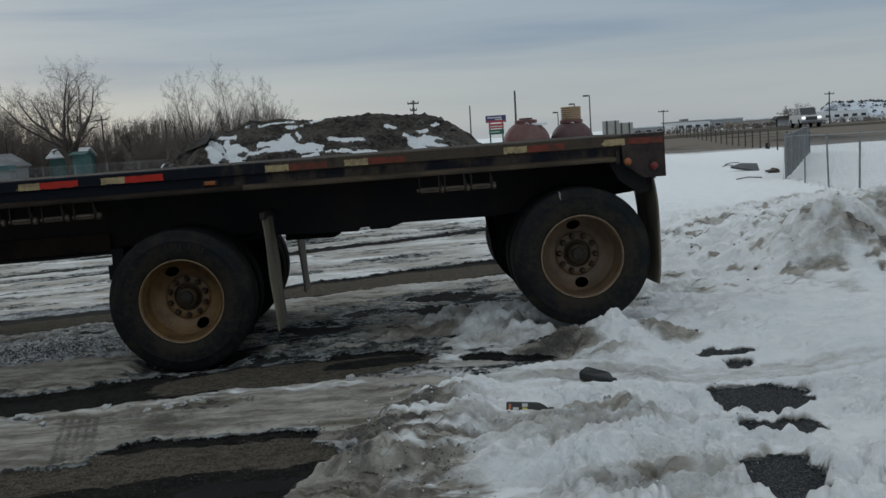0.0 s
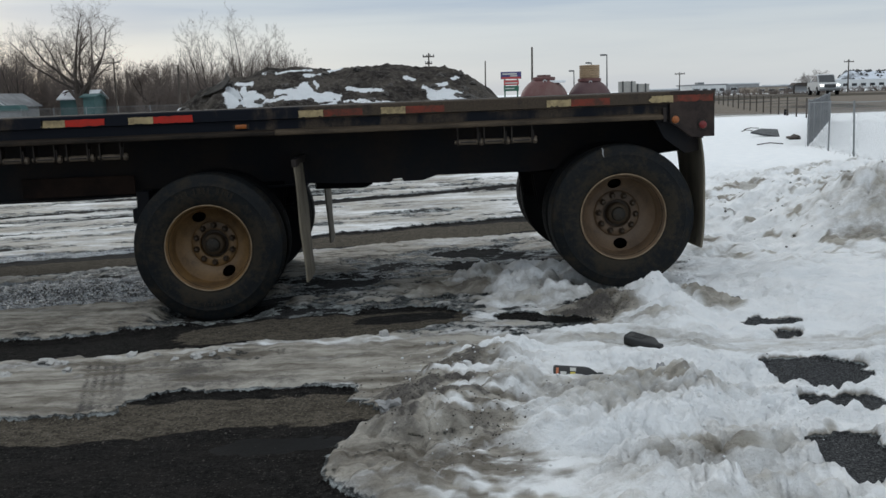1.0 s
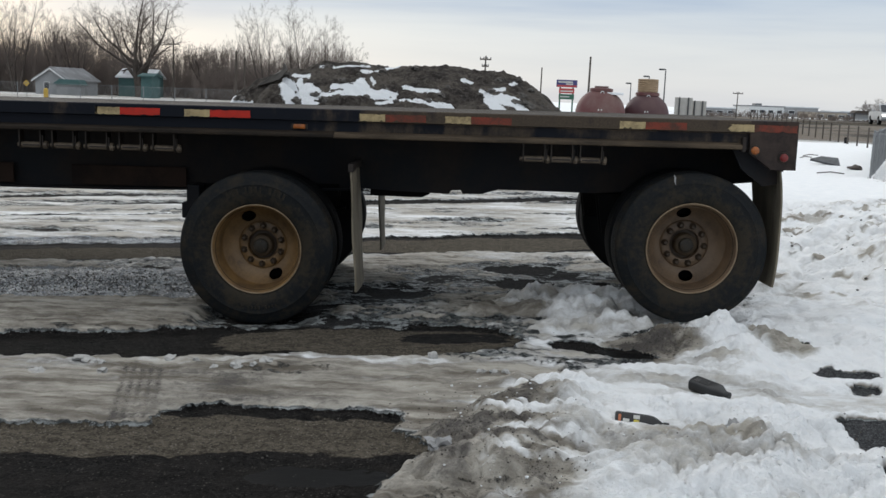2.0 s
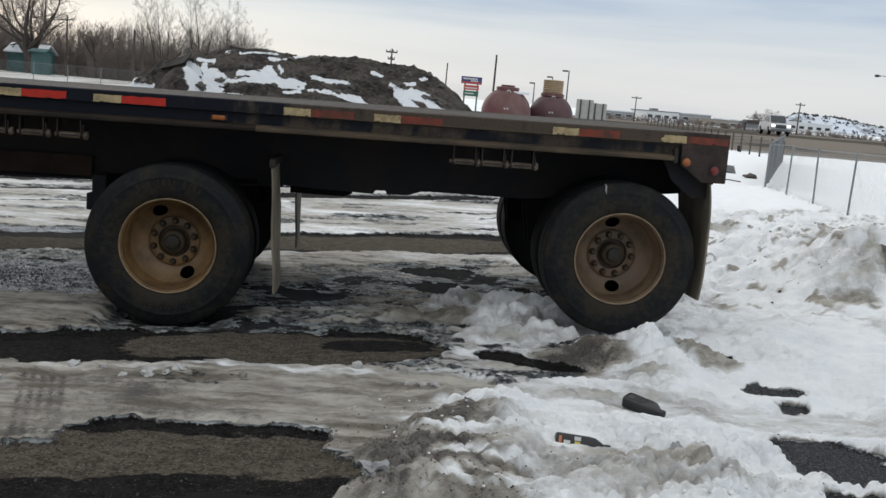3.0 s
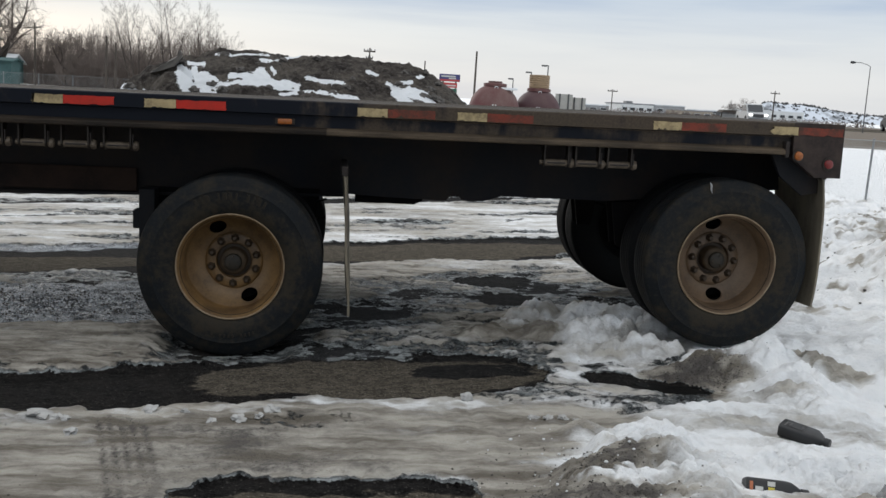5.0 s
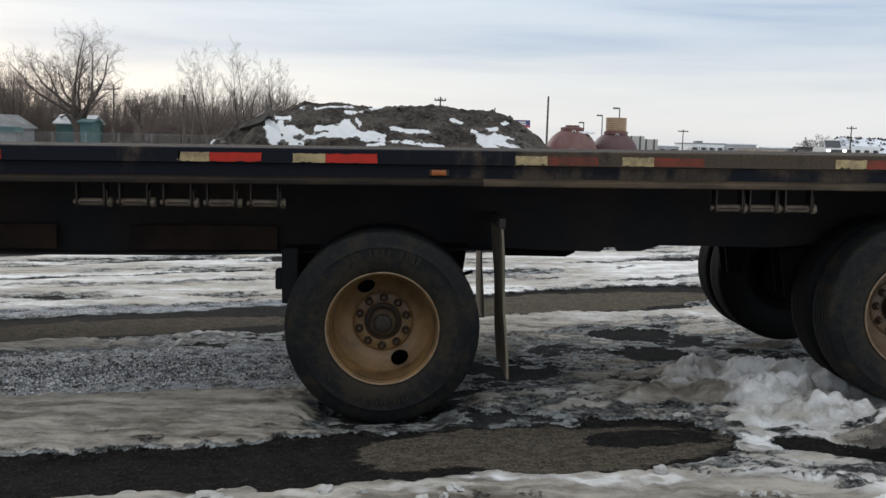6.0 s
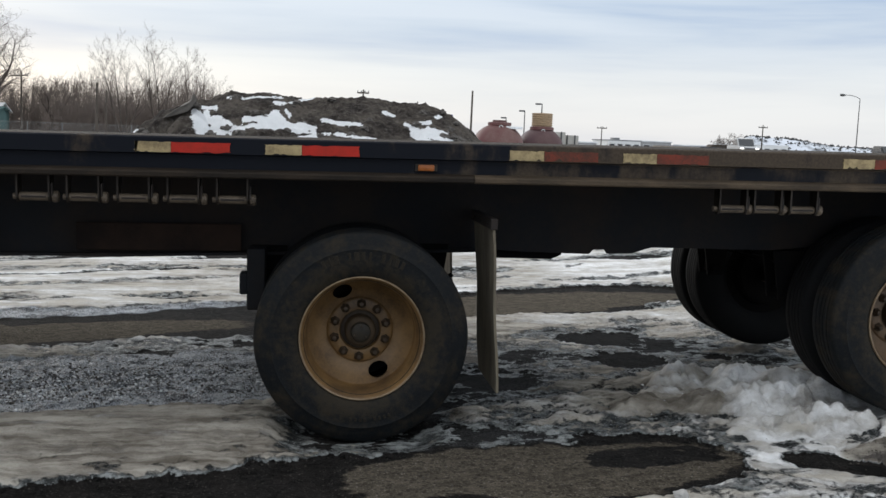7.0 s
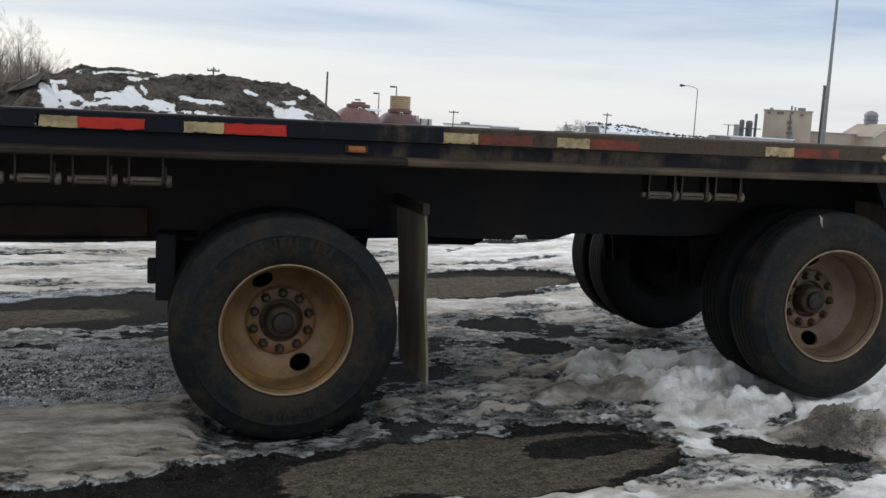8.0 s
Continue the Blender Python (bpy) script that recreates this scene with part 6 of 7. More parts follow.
def chain_link(label, a, b, height, bay, cell, wire, slats=False, post_r=0.03):
    (ax, ay), (bx, by) = a, b
    length = math.hypot(bx - ax, by - ay)
    ob = thing("chain_link_fence", label, "fence", pose(ax, ay, 0, 0, 0, math.degrees(math.atan2(by - ay, bx - ax))), "chain-link fences")
    inv = ob.matrix_basis

    def local_z(s):
        p = inv @ Vector((s, 0, 0))
        return ground_z(p.x, p.y) if p.y < 60 else base_at(p.x, p.y)
    n = max(1, round(length / bay))
    hs = [local_z(length * i / n) for i in range(n + 1)]
    post = None
    for i in range(n + 1):
        if post is None:
            bm = tube(bmesh.new(), [(0, 0, -0.3), (0, 0, height + 0.03)], post_r, 8)
            lathe(bm, [(post_r * 1.2, height), (post_r * 1.2, height + 0.03), (0.001, height + 0.05)], 8, "z")
            post = finish("post", bm, M["galv"])
        p = new("post", post)
        p.parent, p.location = ob, (length * i / n, 0, hs[i])
        p.rotation_euler = (radians(1.5 * math.sin(i * 2.3)), radians(1.2 * math.cos(i * 1.7)), 0)
    for i in range(n):
        s0, s1 = length * i / n, length * (i + 1) / n
        z0, z1 = hs[i], hs[i + 1]
        part("top_rail", tube(bmesh.new(), [(s0, 0, z0 + height), (s1, 0, z1 + height)], post_r * 0.4, 6), M["galv"], ob)
        verts, faces = [], []
        if cell:
            count = int((s1 - s0 + height) / cell)
            for k in range(count):
                c = s0 - height + k * cell
                for direction in (1, -1):
                    lo_s, hi_s = (c, c + height) if direction == 1 else (c + height, c)
                    # clip the slanted wire to the bay
                    pts = []
                    for s, t in ((lo_s, 0.0), (hi_s, 1.0)):
                        pts.append([s, t])
                    (sa, ta), (sb, tb) = pts
                    def clip(s_lim, first):
                        return ta + (tb - ta) * (s_lim - sa) / (sb - sa)
                    t_lo, t_hi = 0.0, 1.0
                    for s_lim in (s0, s1):
                        t = clip(s_lim, True)
                        if 0 < t < 1:
                            if (sa < s0 and s_lim == s0) or (sa > s1 and s_lim == s1):
                                t_lo = max(t_lo, t)
                            elif (sb < s0 and s_lim == s0) or (sb > s1 and s_lim == s1):
                                t_hi = min(t_hi, t)
                    if (sa < s0 and sb < s0) or (sa > s1 and sb > s1) or t_hi - t_lo < 0.02:
                        continue
                    ends = []
                    for t in (t_lo, t_hi):
                        s = sa + (sb - sa) * t
                        g = z0 + (z1 - z0) * (s - s0) / (s1 - s0)
                        ends.append((s, 0.0, g + 0.03 + t * (height - 0.03)))
                    tube_run(verts, faces, ends[0], ends[1], wire)
        else:
            for t in (0.1, 0.3, 0.5, 0.7, 0.9):
                tube_run(verts, faces, (s0, 0, z0 + t * height), (s1, 0, z1 + t * height), wire)
        mesh = new("wire_mesh", raw("wire_mesh", verts, faces, M["galv"]))
        mesh.parent = ob
        tagged(mesh, "woven galvanised wire", kind="stuff")
    if slats:
        slat = finish("slat", box(bmesh.new(), -0.030, 0.030, -0.012, -0.006, 0.05, height - 0.03), M["galv_dark"])
        count = int(length / 0.105)
        for i in range(count):
            s = (i + 0.5) * length / count
            j = min(n - 1, int(s / length * n))
            g = hs[j] + (hs[j + 1] - hs[j]) * (s / length * n - j)
            o = new("slat", slat)
            o.parent, o.location = ob, (s, 0, g)
    return ob


chain_link("low galvanised chain-link fence along the snowy yard", (10.9, 10.2), (13.66, 22.6), 1.32, 3.3, 0.085, 0.0011, False, 0.023)
chain_link("chain-link fence with grey privacy slats", (13.66, 22.6), (22.4, 41.6), 1.38, 3.0, 0.16, 0.003, True)
chain_link("far galvanised chain-link fence before the trees", (-62, 75), (-7, 77), 1.35, 2.6, 0.26, 0.006, False, 0.035)


def wire_fence(a, b, n, height):
    ob = thing("wire_fence", "steel post and wire fence along the highway verge", "fence", pose(a[0], a[1], 0))
    dx, dy = (b[0] - a[0]) / n, (b[1] - a[1]) / n
    post = finish("post", box(bmesh.new(), -0.035, 0.035, -0.035, 0.035, -0.3, height, 0.005), M["pole"])
    zs = [base_at(a[0] + dx * i, a[1] + dy * i) for i in range(n + 1)]
    for i in range(n + 1):
        p = new("post", post)
        p.parent, p.location = ob, (dx * i, dy * i, zs[i])
    for t in (0.25, 0.5, 0.75, 0.97):
        verts, faces = [], []
        for i in range(n):
            tube_run(verts, faces, (dx * i, dy * i, zs[i] + height * t), (dx * (i + 1), dy * (i + 1), zs[i + 1] + height * t), 0.006)
        w = new("wire", raw("wire", verts, faces, M["galv_dark"]))
        w.parent = ob


wire_fence((22.4, 41.6), (30.0, 92.0), 22, 1.15)

# scraps in the snowy yard
z = ground_z(14.8, 29.5)
bm = prism(bmesh.new(), [(-0.52, -0.10), (0.50, -0.40), (0.50, 0.40), (-0.10, 0.34)], -0.04, 0.04, "z")
solid("steel_plate", bm, M["galv_dark"], "grey plate lying tilted in snow", "plate", pose(14.8, 29.5, z + 0.13, 18, 6, -12))
solid("stub_pipe", tube(bmesh.new(), [(0, 0, -0.2), (0, 0, 0.42)], 0.13, 14), M["frame"], "short black pipe standing in snow", "pipe", pose(24.0, 51.5, base_at(24, 51.5)), smooth=True)
solid("dark_stone", lump(31, 0.22, 0.5, 0.6), M["bark"], "dark stone half sunk in snow", "stone", pose(14.9, 26.9, ground_z(14.9, 26.9) + 0.03), smooth=True)
for x, y, l, a in ((16.2, 35.0, 0.9, 30), (15.5, 33.5, 0.5, 10), (13.0, 24.0, 0.8, -20)):
    solid("stick", tube(bmesh.new(), [(-l / 2, 0, 0), (0, 0.05, 0.05), (l / 2, 0, 0.02)], 0.020, 6), M["bark"], "bare dark stick lying on snow", "stick", pose(x, y, ground_z(x, y) + 0.02, 0, 0, a), "sticks on the snow")
bollard = thing("bollard", "short yellow painted steel bollard in snow", "bollard", pose(-20.4, 45.0, base_at(-20.4, 45)))
part("post", tube(bmesh.new(), [(0, 0, -0.2), (0, 0, 1.25)], 0.12, 16), M["yellow"], bollard, "", True)
part("cap", lathe(bmesh.new(), [(0.12, 1.25), (0.11, 1.31), (0.06, 1.35), (0.001, 1.36)], 16, "z"), M["yellow"], bollard, "", True)


# ---- trees ----
class Wood:
    """Collects tapered branches as raw geometry."""

    def __init__(self, seed):
        self.rnd, self.thick, self.thin = random.Random(seed), ([], []), ([], [])

    def limb(self, pts, radii, sides, fine):
        verts, faces = self.thin if fine else self.thick
        rings, base = len(pts), len(verts)
        for i, p in enumerate(pts):
            d = pts[min(i + 1, rings - 1)] - pts[max(i - 1, 0)]
            d = d.normalized() if d.length else Vector((0, 0, 1))
            u = (d.cross(Vector((0.31, 0.92, 0.2)))).normalized()
            v = d.cross(u)
            for k in range(sides):
                a = 6.2832 * k / sides
                verts.append(tuple(p + radii[i] * (math.cos(a) * u + math.sin(a) * v)))
        for i in range(rings - 1):
            for k in range(sides):
                a, b = base + i * sides + k, base + i * sides + (k + 1) % sides
                faces.append((a, b, b + sides, a + sides))

    def grow(self, start, way, length, r, level, spec):
        rnd = self.rnd
        steps = spec["steps"][level]
        pts, radii, d, p = [start], [r], way.normalized(), start
        for i in range(steps):
            bend = Vector((rnd.gauss(0, 1), rnd.gauss(0, 1), rnd.gauss(0, 1))) * spec["bend"][level]
            d = (d + bend + Vector((0, 0, spec["lift"][level]))).normalized()
            p = p + d * (length / steps)
            pts.append(p)
            radii.append(r * (1 - (1 - spec["tip"][level]) * (i + 1) / steps))
        self.limb(pts, radii, 6 if level == 0 else (5 if level == 1 else 3), level >= 2)
        if level + 1 >= len(spec["steps"]):
            return
        n = spec["kids"][level]
        for k in range(n):
            t = spec["from"][level] + (1 - spec["from"][level]) * (k + rnd.random()) / n
            f = t * steps
            i = min(steps - 1, int(f))
            q = pts[i].lerp(pts[i + 1], f - i)
            along = (pts[i + 1] - pts[i]).normalized()
            out = along.orthogonal().normalized()
            out.rotate(Matrix.Rotation(rnd.random() * 6.2832, 3, along))
            ang = spec["angle"][level] * rnd.uniform(0.7, 1.3)
            way2 = along * math.cos(ang) + out * math.sin(ang)
            rr_ = radii[i] * spec["thin"][level] * rnd.uniform(0.75, 1.1)
            self.grow(q, way2, length * spec["len"][level] * rnd.uniform(0.7, 1.2) * (1.15 - 0.45 * t), max(rr_, spec["least"]), level + 1, spec)


SPREADING = dict(steps=[3, 8, 6, 5, 3], bend=[0.05, 0.13, 0.20, 0.22, 0.2], lift=[0.1, 0.022, 0.04, 0.035, 0.02], tip=[0.85, 0.22, 0.3, 0.45, 0.6], kids=[6, 10, 8, 6], angle=[1.02, 0.78, 0.75, 0.7], thin=[0.54, 0.46, 0.5, 0.6], len=[2.5, 0.44, 0.50, 0.5], least=0.008)
SPREADING["from"] = [0.52, 0.28, 0.22, 0.2]
UPRIGHT = dict(steps=[8, 6, 5, 3, 2], bend=[0.035, 0.08, 0.13, 0.16, 0.2], lift=[0.04, 0.08, 0.06, 0.04, 0.02], tip=[0.12, 0.2, 0.35, 0.5, 0.6], kids=[12, 6, 4, 3], angle=[0.60, 0.58, 0.6, 0.6], thin=[0.38, 0.5, 0.55, 0.6], len=[0.42, 0.46, 0.48, 0.5], least=0.0065)
UPRIGHT["from"] = [0.25, 0.2, 0.2, 0.2]


def bare_tree(label, x, y, seed, spec, length, r, stems=1, group="", fan=0.24, slant=0.0):
    w = Wood(seed)
    z = base_at(x, y)
    for s in range(stems):
        a = 6.28 * s / max(1, stems) + seed
        lean = 0.0 if stems == 1 else fan
        w.grow(Vector((0.25 * math.cos(a) * (stems > 1), 0.25 * math.sin(a) * (stems > 1), -0.2)), Vector((slant + lean * math.cos(a), lean * math.sin(a) * 0.6, 1)), length * (1 - 0.12 * s), r, 0, spec)
    ob = thing("tree", label, "tree", pose(x, y, z), group)
    t = new("trunk", raw("trunk", *w.thick, M["bark"], True))
    t.parent = ob
    c = new("crown", raw("crown", *w.thin, M["twig"]))
    c.parent = ob
    return ob


bare_tree("wide bare cottonwood with a spreading crown and forked trunk", -36.6, 110, 11, SPREADING, 4.3, 0.42, 2, "", 0.22)
bare_tree("tall bare tree with several upright stems behind the heap", -21.6, 110, 21, UPRIGHT, 9.6, 0.13, 4, "tall bare trees", 0.34)
bare_tree("tall bare tree with a straight trunk behind the heap", -17.8, 111, 33, UPRIGHT, 9.8, 0.14, 3, "tall bare trees", 0.20)
bare_tree("bare leaning tree with thin branches behind the heap", -14.2, 110, 47, UPRIGHT, 8.6, 0.11, 3, "tall bare trees", 0.30, 0.24)
bare_tree("bare tree behind a grey house", -46.2, 116, 52, UPRIGHT, 8.6, 0.14, 3, "bare trees by the houses")
bare_tree("tall dark bare tree among brush", -53.0, 114, 63, UPRIGHT, 11.0, 0.18, 3, "bare trees by the houses")
bare_tree("tall dark bare tree among brush", -59.5, 115, 71, UPRIGHT, 11.0, 0.18, 3, "bare trees by the houses")
bare_tree("bare tree among brown brush", -31.5, 118, 77, SPREADING, 2.4, 0.22, 1, "bare trees by the houses")
AIRY = dict(SPREADING, kids=[5, 7, 7, 4], least=0.009)
bare_tree("small round bare tree beside the highway", 51.6, 116, 85, AIRY, 1.2, 0.07, 2)


def thicket(name, label, x0, x1, y0, y1, count, lo, hi, seed):
    """A stand of leafless brush as one object."""
    w = Wood(seed)
    rnd = w.rnd
    for _ in range(count):
        x, y = rnd.uniform(x0, x1), rnd.uniform(y0, y1)
        h = rnd.uniform(lo, hi) * (0.7 + 0.5 * float(vnoise(np.array([x * 0.25]), np.array([y * 0.1]), seed)[0]))
        p = Vector((x, y, base_at(x, y) - 0.2))
        d = Vector((rnd.gauss(0, 0.14), rnd.gauss(0, 0.14), 1)).normalized()
        pts = [p, p + d * h * 0.5, p + d * h + Vector((rnd.gauss(0, 0.3), 0, 0))]
        w.limb(pts, [0.045, 0.032, 0.014], 3, True)
        for k in range(9):
            t = rnd.uniform(0.12, 0.95)
            q = pts[0].lerp(pts[2], t)
            e = (d + Vector((rnd.gauss(0, 0.55), rnd.gauss(0, 0.4), rnd.uniform(-0.1, 0.4)))).normalized()
            l = h * rnd.uniform(0.16, 0.34)
            tip = q + e * l
            w.limb([q, tip], [0.020, 0.011], 3, True)
            w.limb([q.lerp(tip, 0.5), q.lerp(tip, 0.5) + Vector((rnd.gauss(0, 0.4), 0, rnd.uniform(0.1, 0.5)))], [0.014, 0.009], 3, True)
    return tagged(new(name, raw(name, *w.thin, M["brush"])), label, "brush", kind="stuff")


thicket("brush", "dense brown leafless brush and saplings behind the fence", -62, -12, 118, 132, 2100, 3.2, 7.2, 3)
for x, y, seed, tall in ((-49.5, 118, 91, 9.0), (-56.3, 117, 95, 10.2), (-63.5, 116, 99, 10.5), (-42.0, 121, 103, 7.4)):
    bare_tree("dark bare tree crowded among leafless brush", x, y, seed, UPRIGHT, tall, 0.16, 3, "bare trees by the houses")
thicket("tall_brush", "tall dense leafless brush beyond the grey house", -78, -47, 114, 122, 900, 4.0, 8.5, 27)
thicket("low_brush", "low tan leafless brush round the tree feet", -31, -8, 112, 118, 900, 1.6, 4.6, 8)
thicket("roadside_brush", "low dark brush beside the town road", 30, 72, 118, 128, 420, 0.35, 1.0, 14)


# ---- houses and far buildings ----
def house(label, x, y, w, d, eave, peak, wall, roof, along="y", turn=0.0, windows=()):
    z = base_at(x, y) - 0.1
    ob = thing("house", label, "house", pose(x, y, z, 0, 0, turn))
    e, p = eave - z, peak - z
    if along == "y":
        bm = prism(bmesh.new(), [(-w / 2, 0), (w / 2, 0), (w / 2, e), (0, p - 0.05), (-w / 2, e)], -d / 2, d / 2, "y")
    else:
        bm = prism(bmesh.new(), [(-d / 2, 0), (d / 2, 0), (d / 2, e), (0, p - 0.05), (-d / 2, e)], -w / 2, w / 2, "x")
    part("wall", bm, M[wall], ob)
    half = w / 2 if along == "y" else d / 2
    run = d / 2 + 0.3 if along == "y" else w / 2 + 0.3
    for s in (-1, 1):
        over = 0.3
        drop = (p - e) / half * over
        outline = [(0, p), (s * (half + over), e - drop), (s * (half + over), e - drop + 0.14), (0, p + 0.15)]
        part("roof", prism(bmesh.new(), outline, -run, run, "y" if along == "y" else "x"), M[roof], ob)
        if along == "y":
            outline = [(0, p + 0.02), (s * (half + over), e - drop + 0.02), (s * (half + over), e - drop - 0.14), (0, p - 0.16)]
            part("gable_board", prism(bmesh.new(), outline, -run - 0.04, -run, "y"), M["trim_white"], ob)
    front = -d / 2
    for wx, wz, ww, wh in windows:
        win = part("window", box(bmesh.new(), wx - ww / 2 - 0.07, wx + ww / 2 + 0.07, front - 0.05, front + 0.02, wz - wh / 2 - 0.07, wz + wh / 2 + 0.07), M["trim_white"], ob)
        part("pane", box(bmesh.new(), wx - ww / 2, wx + ww / 2, front - 0.06, front - 0.04, wz - wh / 2, wz + wh / 2), M["window"], win)
    return ob


house("small grey gabled house with pale trim behind the fence", -43.6, 106, 4.2, 5.5, 1.95, 3.2, "wall_grey", "roof_grey", "y", -14, ((-0.6, 1.1, 0.6, 0.7),))
porch = thing("porch_roof", "low green porch roof on posts beside the grey house", "porch", pose(-42.0, 103, base_at(-42, 103)))
part("roof", prism(bmesh.new(), [(-1.7, 1.15), (1.6, 1.15), (1.2, 1.75), (-0.9, 1.75)], -1.0, 1.0, "y"), M["wall_teal"], porch)
part("wall", box(bmesh.new(), -1.3, 1.3, -0.7, 0.8, -0.2, 1.15), M["wall_grey"], porch)
house("dull teal house with a snowy roof behind a bare tree", -38.0, 115, 3.9, 5, 2.6, 3.5, "wall_teal", "roof_snow", "x", 0, ((0.5, 1.6, 0.5, 0.6),))
house("tall narrow teal shed beside a tree trunk", -33.4, 104, 1.2, 3.0, 2.65, 2.9, "wall_teal", "wall_teal", "x", 0)
sign_z = base_at(-36.8, 80)
warn = thing("warning_sign", "small yellow diamond warning sign on a thin post", "sign", pose(-36.8, 80, sign_z))
part("post", tube(bmesh.new(), [(0, 0, -0.2), (0, 0, 1.75 - sign_z)], 0.03, 8), M["galv_dark"], warn)
part("plate", prism(bmesh.new(), [(-0.30, 1.47 - sign_z), (0, 1.17 - sign_z), (0.30, 1.47 - sign_z), (0, 1.77 - sign_z)], -0.05, -0.035, "y"), M["yellow"], warn, "yellow diamond plate")


def flat_building(label, x0, x1, y, d, top, wall, roof="roof_snow", bays=0, extra=()):
    z = base_at(x0, y) - 0.2
    w, h = x1 - x0, top - z
    ob = thing("building", label, "building", pose((x0 + x1) / 2, y, z), "far buildings")
    part("wall", box(bmesh.new(), -w / 2, w / 2, 0, d, 0, h - 0.12), M[wall], ob)
    part("roof", box(bmesh.new(), -w / 2 - 0.15, w / 2 + 0.15, -0.15, d + 0.15, h - 0.12, h + 0.06, 0.02), M[roof], ob)
    for i in range(bays):
        cx = -w / 2 + w * (i + 0.5) / bays
        win = part("window", box(bmesh.new(), cx - w / bays * 0.32, cx + w / bays * 0.32, -0.06, 0.02, h * 0.38, h * 0.70), M["trim_white"], ob)
        part("pane", box(bmesh.new(), cx - w / bays * 0.28, cx + w / bays * 0.28, -0.08, -0.05, h * 0.42, h * 0.66), M["window"], win)
    for a, b, c, e in extra:
        part("roof_unit", box(bmesh.new(), a, b, 1.0, 3.0, h, h + e, 0.05), M["galv"], ob)
    return ob


flat_building("low blue-grey shed with a snowy roof", 37.5, 44.5, 150, 9, 1.75, "wall_grey", "roof_snow", 4)
flat_building("low white shop with dark windows", 47.0, 52.5, 152, 9, 2.25, "trim_white", "roof_grey", 4, ((-1.5, -0.5, 0, 0.4),))
flat_building("long low pale store under snow", 53.5, 62.5, 165, 10, 2.35, "wall_grey", "roof_snow", 5)
flat_building("low brown store far across the road", 56.0, 61.0, 148, 8, 1.7, "plant_wall", "roof_grey", 3)
flat_building("low dark workshop far across the road", 63.5, 70.5, 158, 8, 1.9, "galv_dark", "roof_snow", 3)
flat_building("long white store below the hill", 86.0, 97.0, 190, 12, 2.6, "trim_white", "roof_snow", 6)
block = flat_building("tall tan plant block with a flat roof and dark vents", 103.9, 112.1, 150, 8, 8.1, "plant_wall", "plant_wall", 0, ((-3.2, -2.6, 0, 0.4), (0.4, 0.7, 0, 0.9), (1.0, 1.3, 0, 0.7), (1.6, 2.9, 0, 0.6)))
block.matrix_basis = block.matrix_basis @ Matrix.Rotation(radians(-35), 4, "Z")
for x, z, w, h in ((-3.2, 7.2, 0.5, 0.25), (-1.3, 7.2, 1.1, 0.3), (0.7, 7.3, 0.5, 0.25), (2.3, 7.0, 0.6, 0.25), (0.4, 5.6, 0.8, 0.5), (0.5, 4.6, 0.7, 0.6), (0.5, 3.7, 1.0, 0.5), (0.0, 2.4, 3.0, 0.7)):
    part("wall_vent", box(bmesh.new(), x - w / 2, x + w / 2, -0.25, 0.02, z - h / 2, z + h / 2, 0.02), M["galv_dark"], block)
part("drain_pipe", tube(bmesh.new(), [(0.45, -0.15, 2.6), (0.45, -0.15, 7.0)], 0.10, 8), M["galv_dark"], block, "", True)
flat_building("low white annex beside the plant", 94.5, 107.5, 147, 3, 2.95, "wall_grey", "roof_snow", 3)
flat_building("tan plant hall with a low roof", 113.0, 124.0, 151, 10, 4.65, "plant_wall", "roof_grey", 0)
house("tan gabled plant hall end", 127.5, 151, 7.5, 9, 4.4, 6.6, "plant_wall", "plant_wall")
ob = thing("silo", "grey ribbed silo head over the plant", "silo", pose(128.2, 153, 0))
part("shell", lathe(bmesh.new(), [(1.2, 0), (1.2, 8.2), (1.3, 8.25), (1.3, 8.4), (0.9, 9.0), (0.001, 9.3)], 24, "z"), M["galv"], ob, "", True)
part("rail", lathe(bmesh.new(), [(1.38, 7.4), (1.42, 7.4), (1.42, 7.5), (1.38, 7.5), (1.38, 7.4)], 24, "z"), M["galv_dark"], ob)
ob = thing("chimney", "tall thin dark steel chimney beside the plant", "chimney", pose(114.5, 149, 0))
part("stack", tube(bmesh.new(), [(0, 0, -0.2), (0, 0, 6), (0, 0, 12.7)], [0.42, 0.40, 0.38], 16), M["galv_dark"], ob, "", True)
part("stack_cap", lathe(bmesh.new(), [(0.38, 12.6), (0.46, 12.65), (0.46, 12.9), (0.40, 12.95)], 16, "z"), M["galv_dark"], ob)
ob = thing("process_tower", "dark pipework tower beside the plant", "tower", pose(100.6, 151, 0))
for x, w, h in ((-1.2, 0.9, 5.7), (0.3, 1.2, 5.6), (1.6, 0.5, 6.9)):
    part("column", lathe(bmesh.new(), [(w / 2, 0), (w / 2, h), (w / 3, h + 0.25), (0.001, h + 0.3)], 16, "z", (x, 0, 0)), M["galv_dark"], ob, "", True)
part("gantry", box(bmesh.new(), -1.8, 2.4, -0.6, 0.6, 4.4, 4.55), M["galv_dark"], ob)
part("round_column", lathe(bmesh.new(), [(0.45, 0), (0.45, 5.0), (0.001, 5.1)], 16, "z", (-2.9, -1, 0)), M["galv"], ob, "", True)

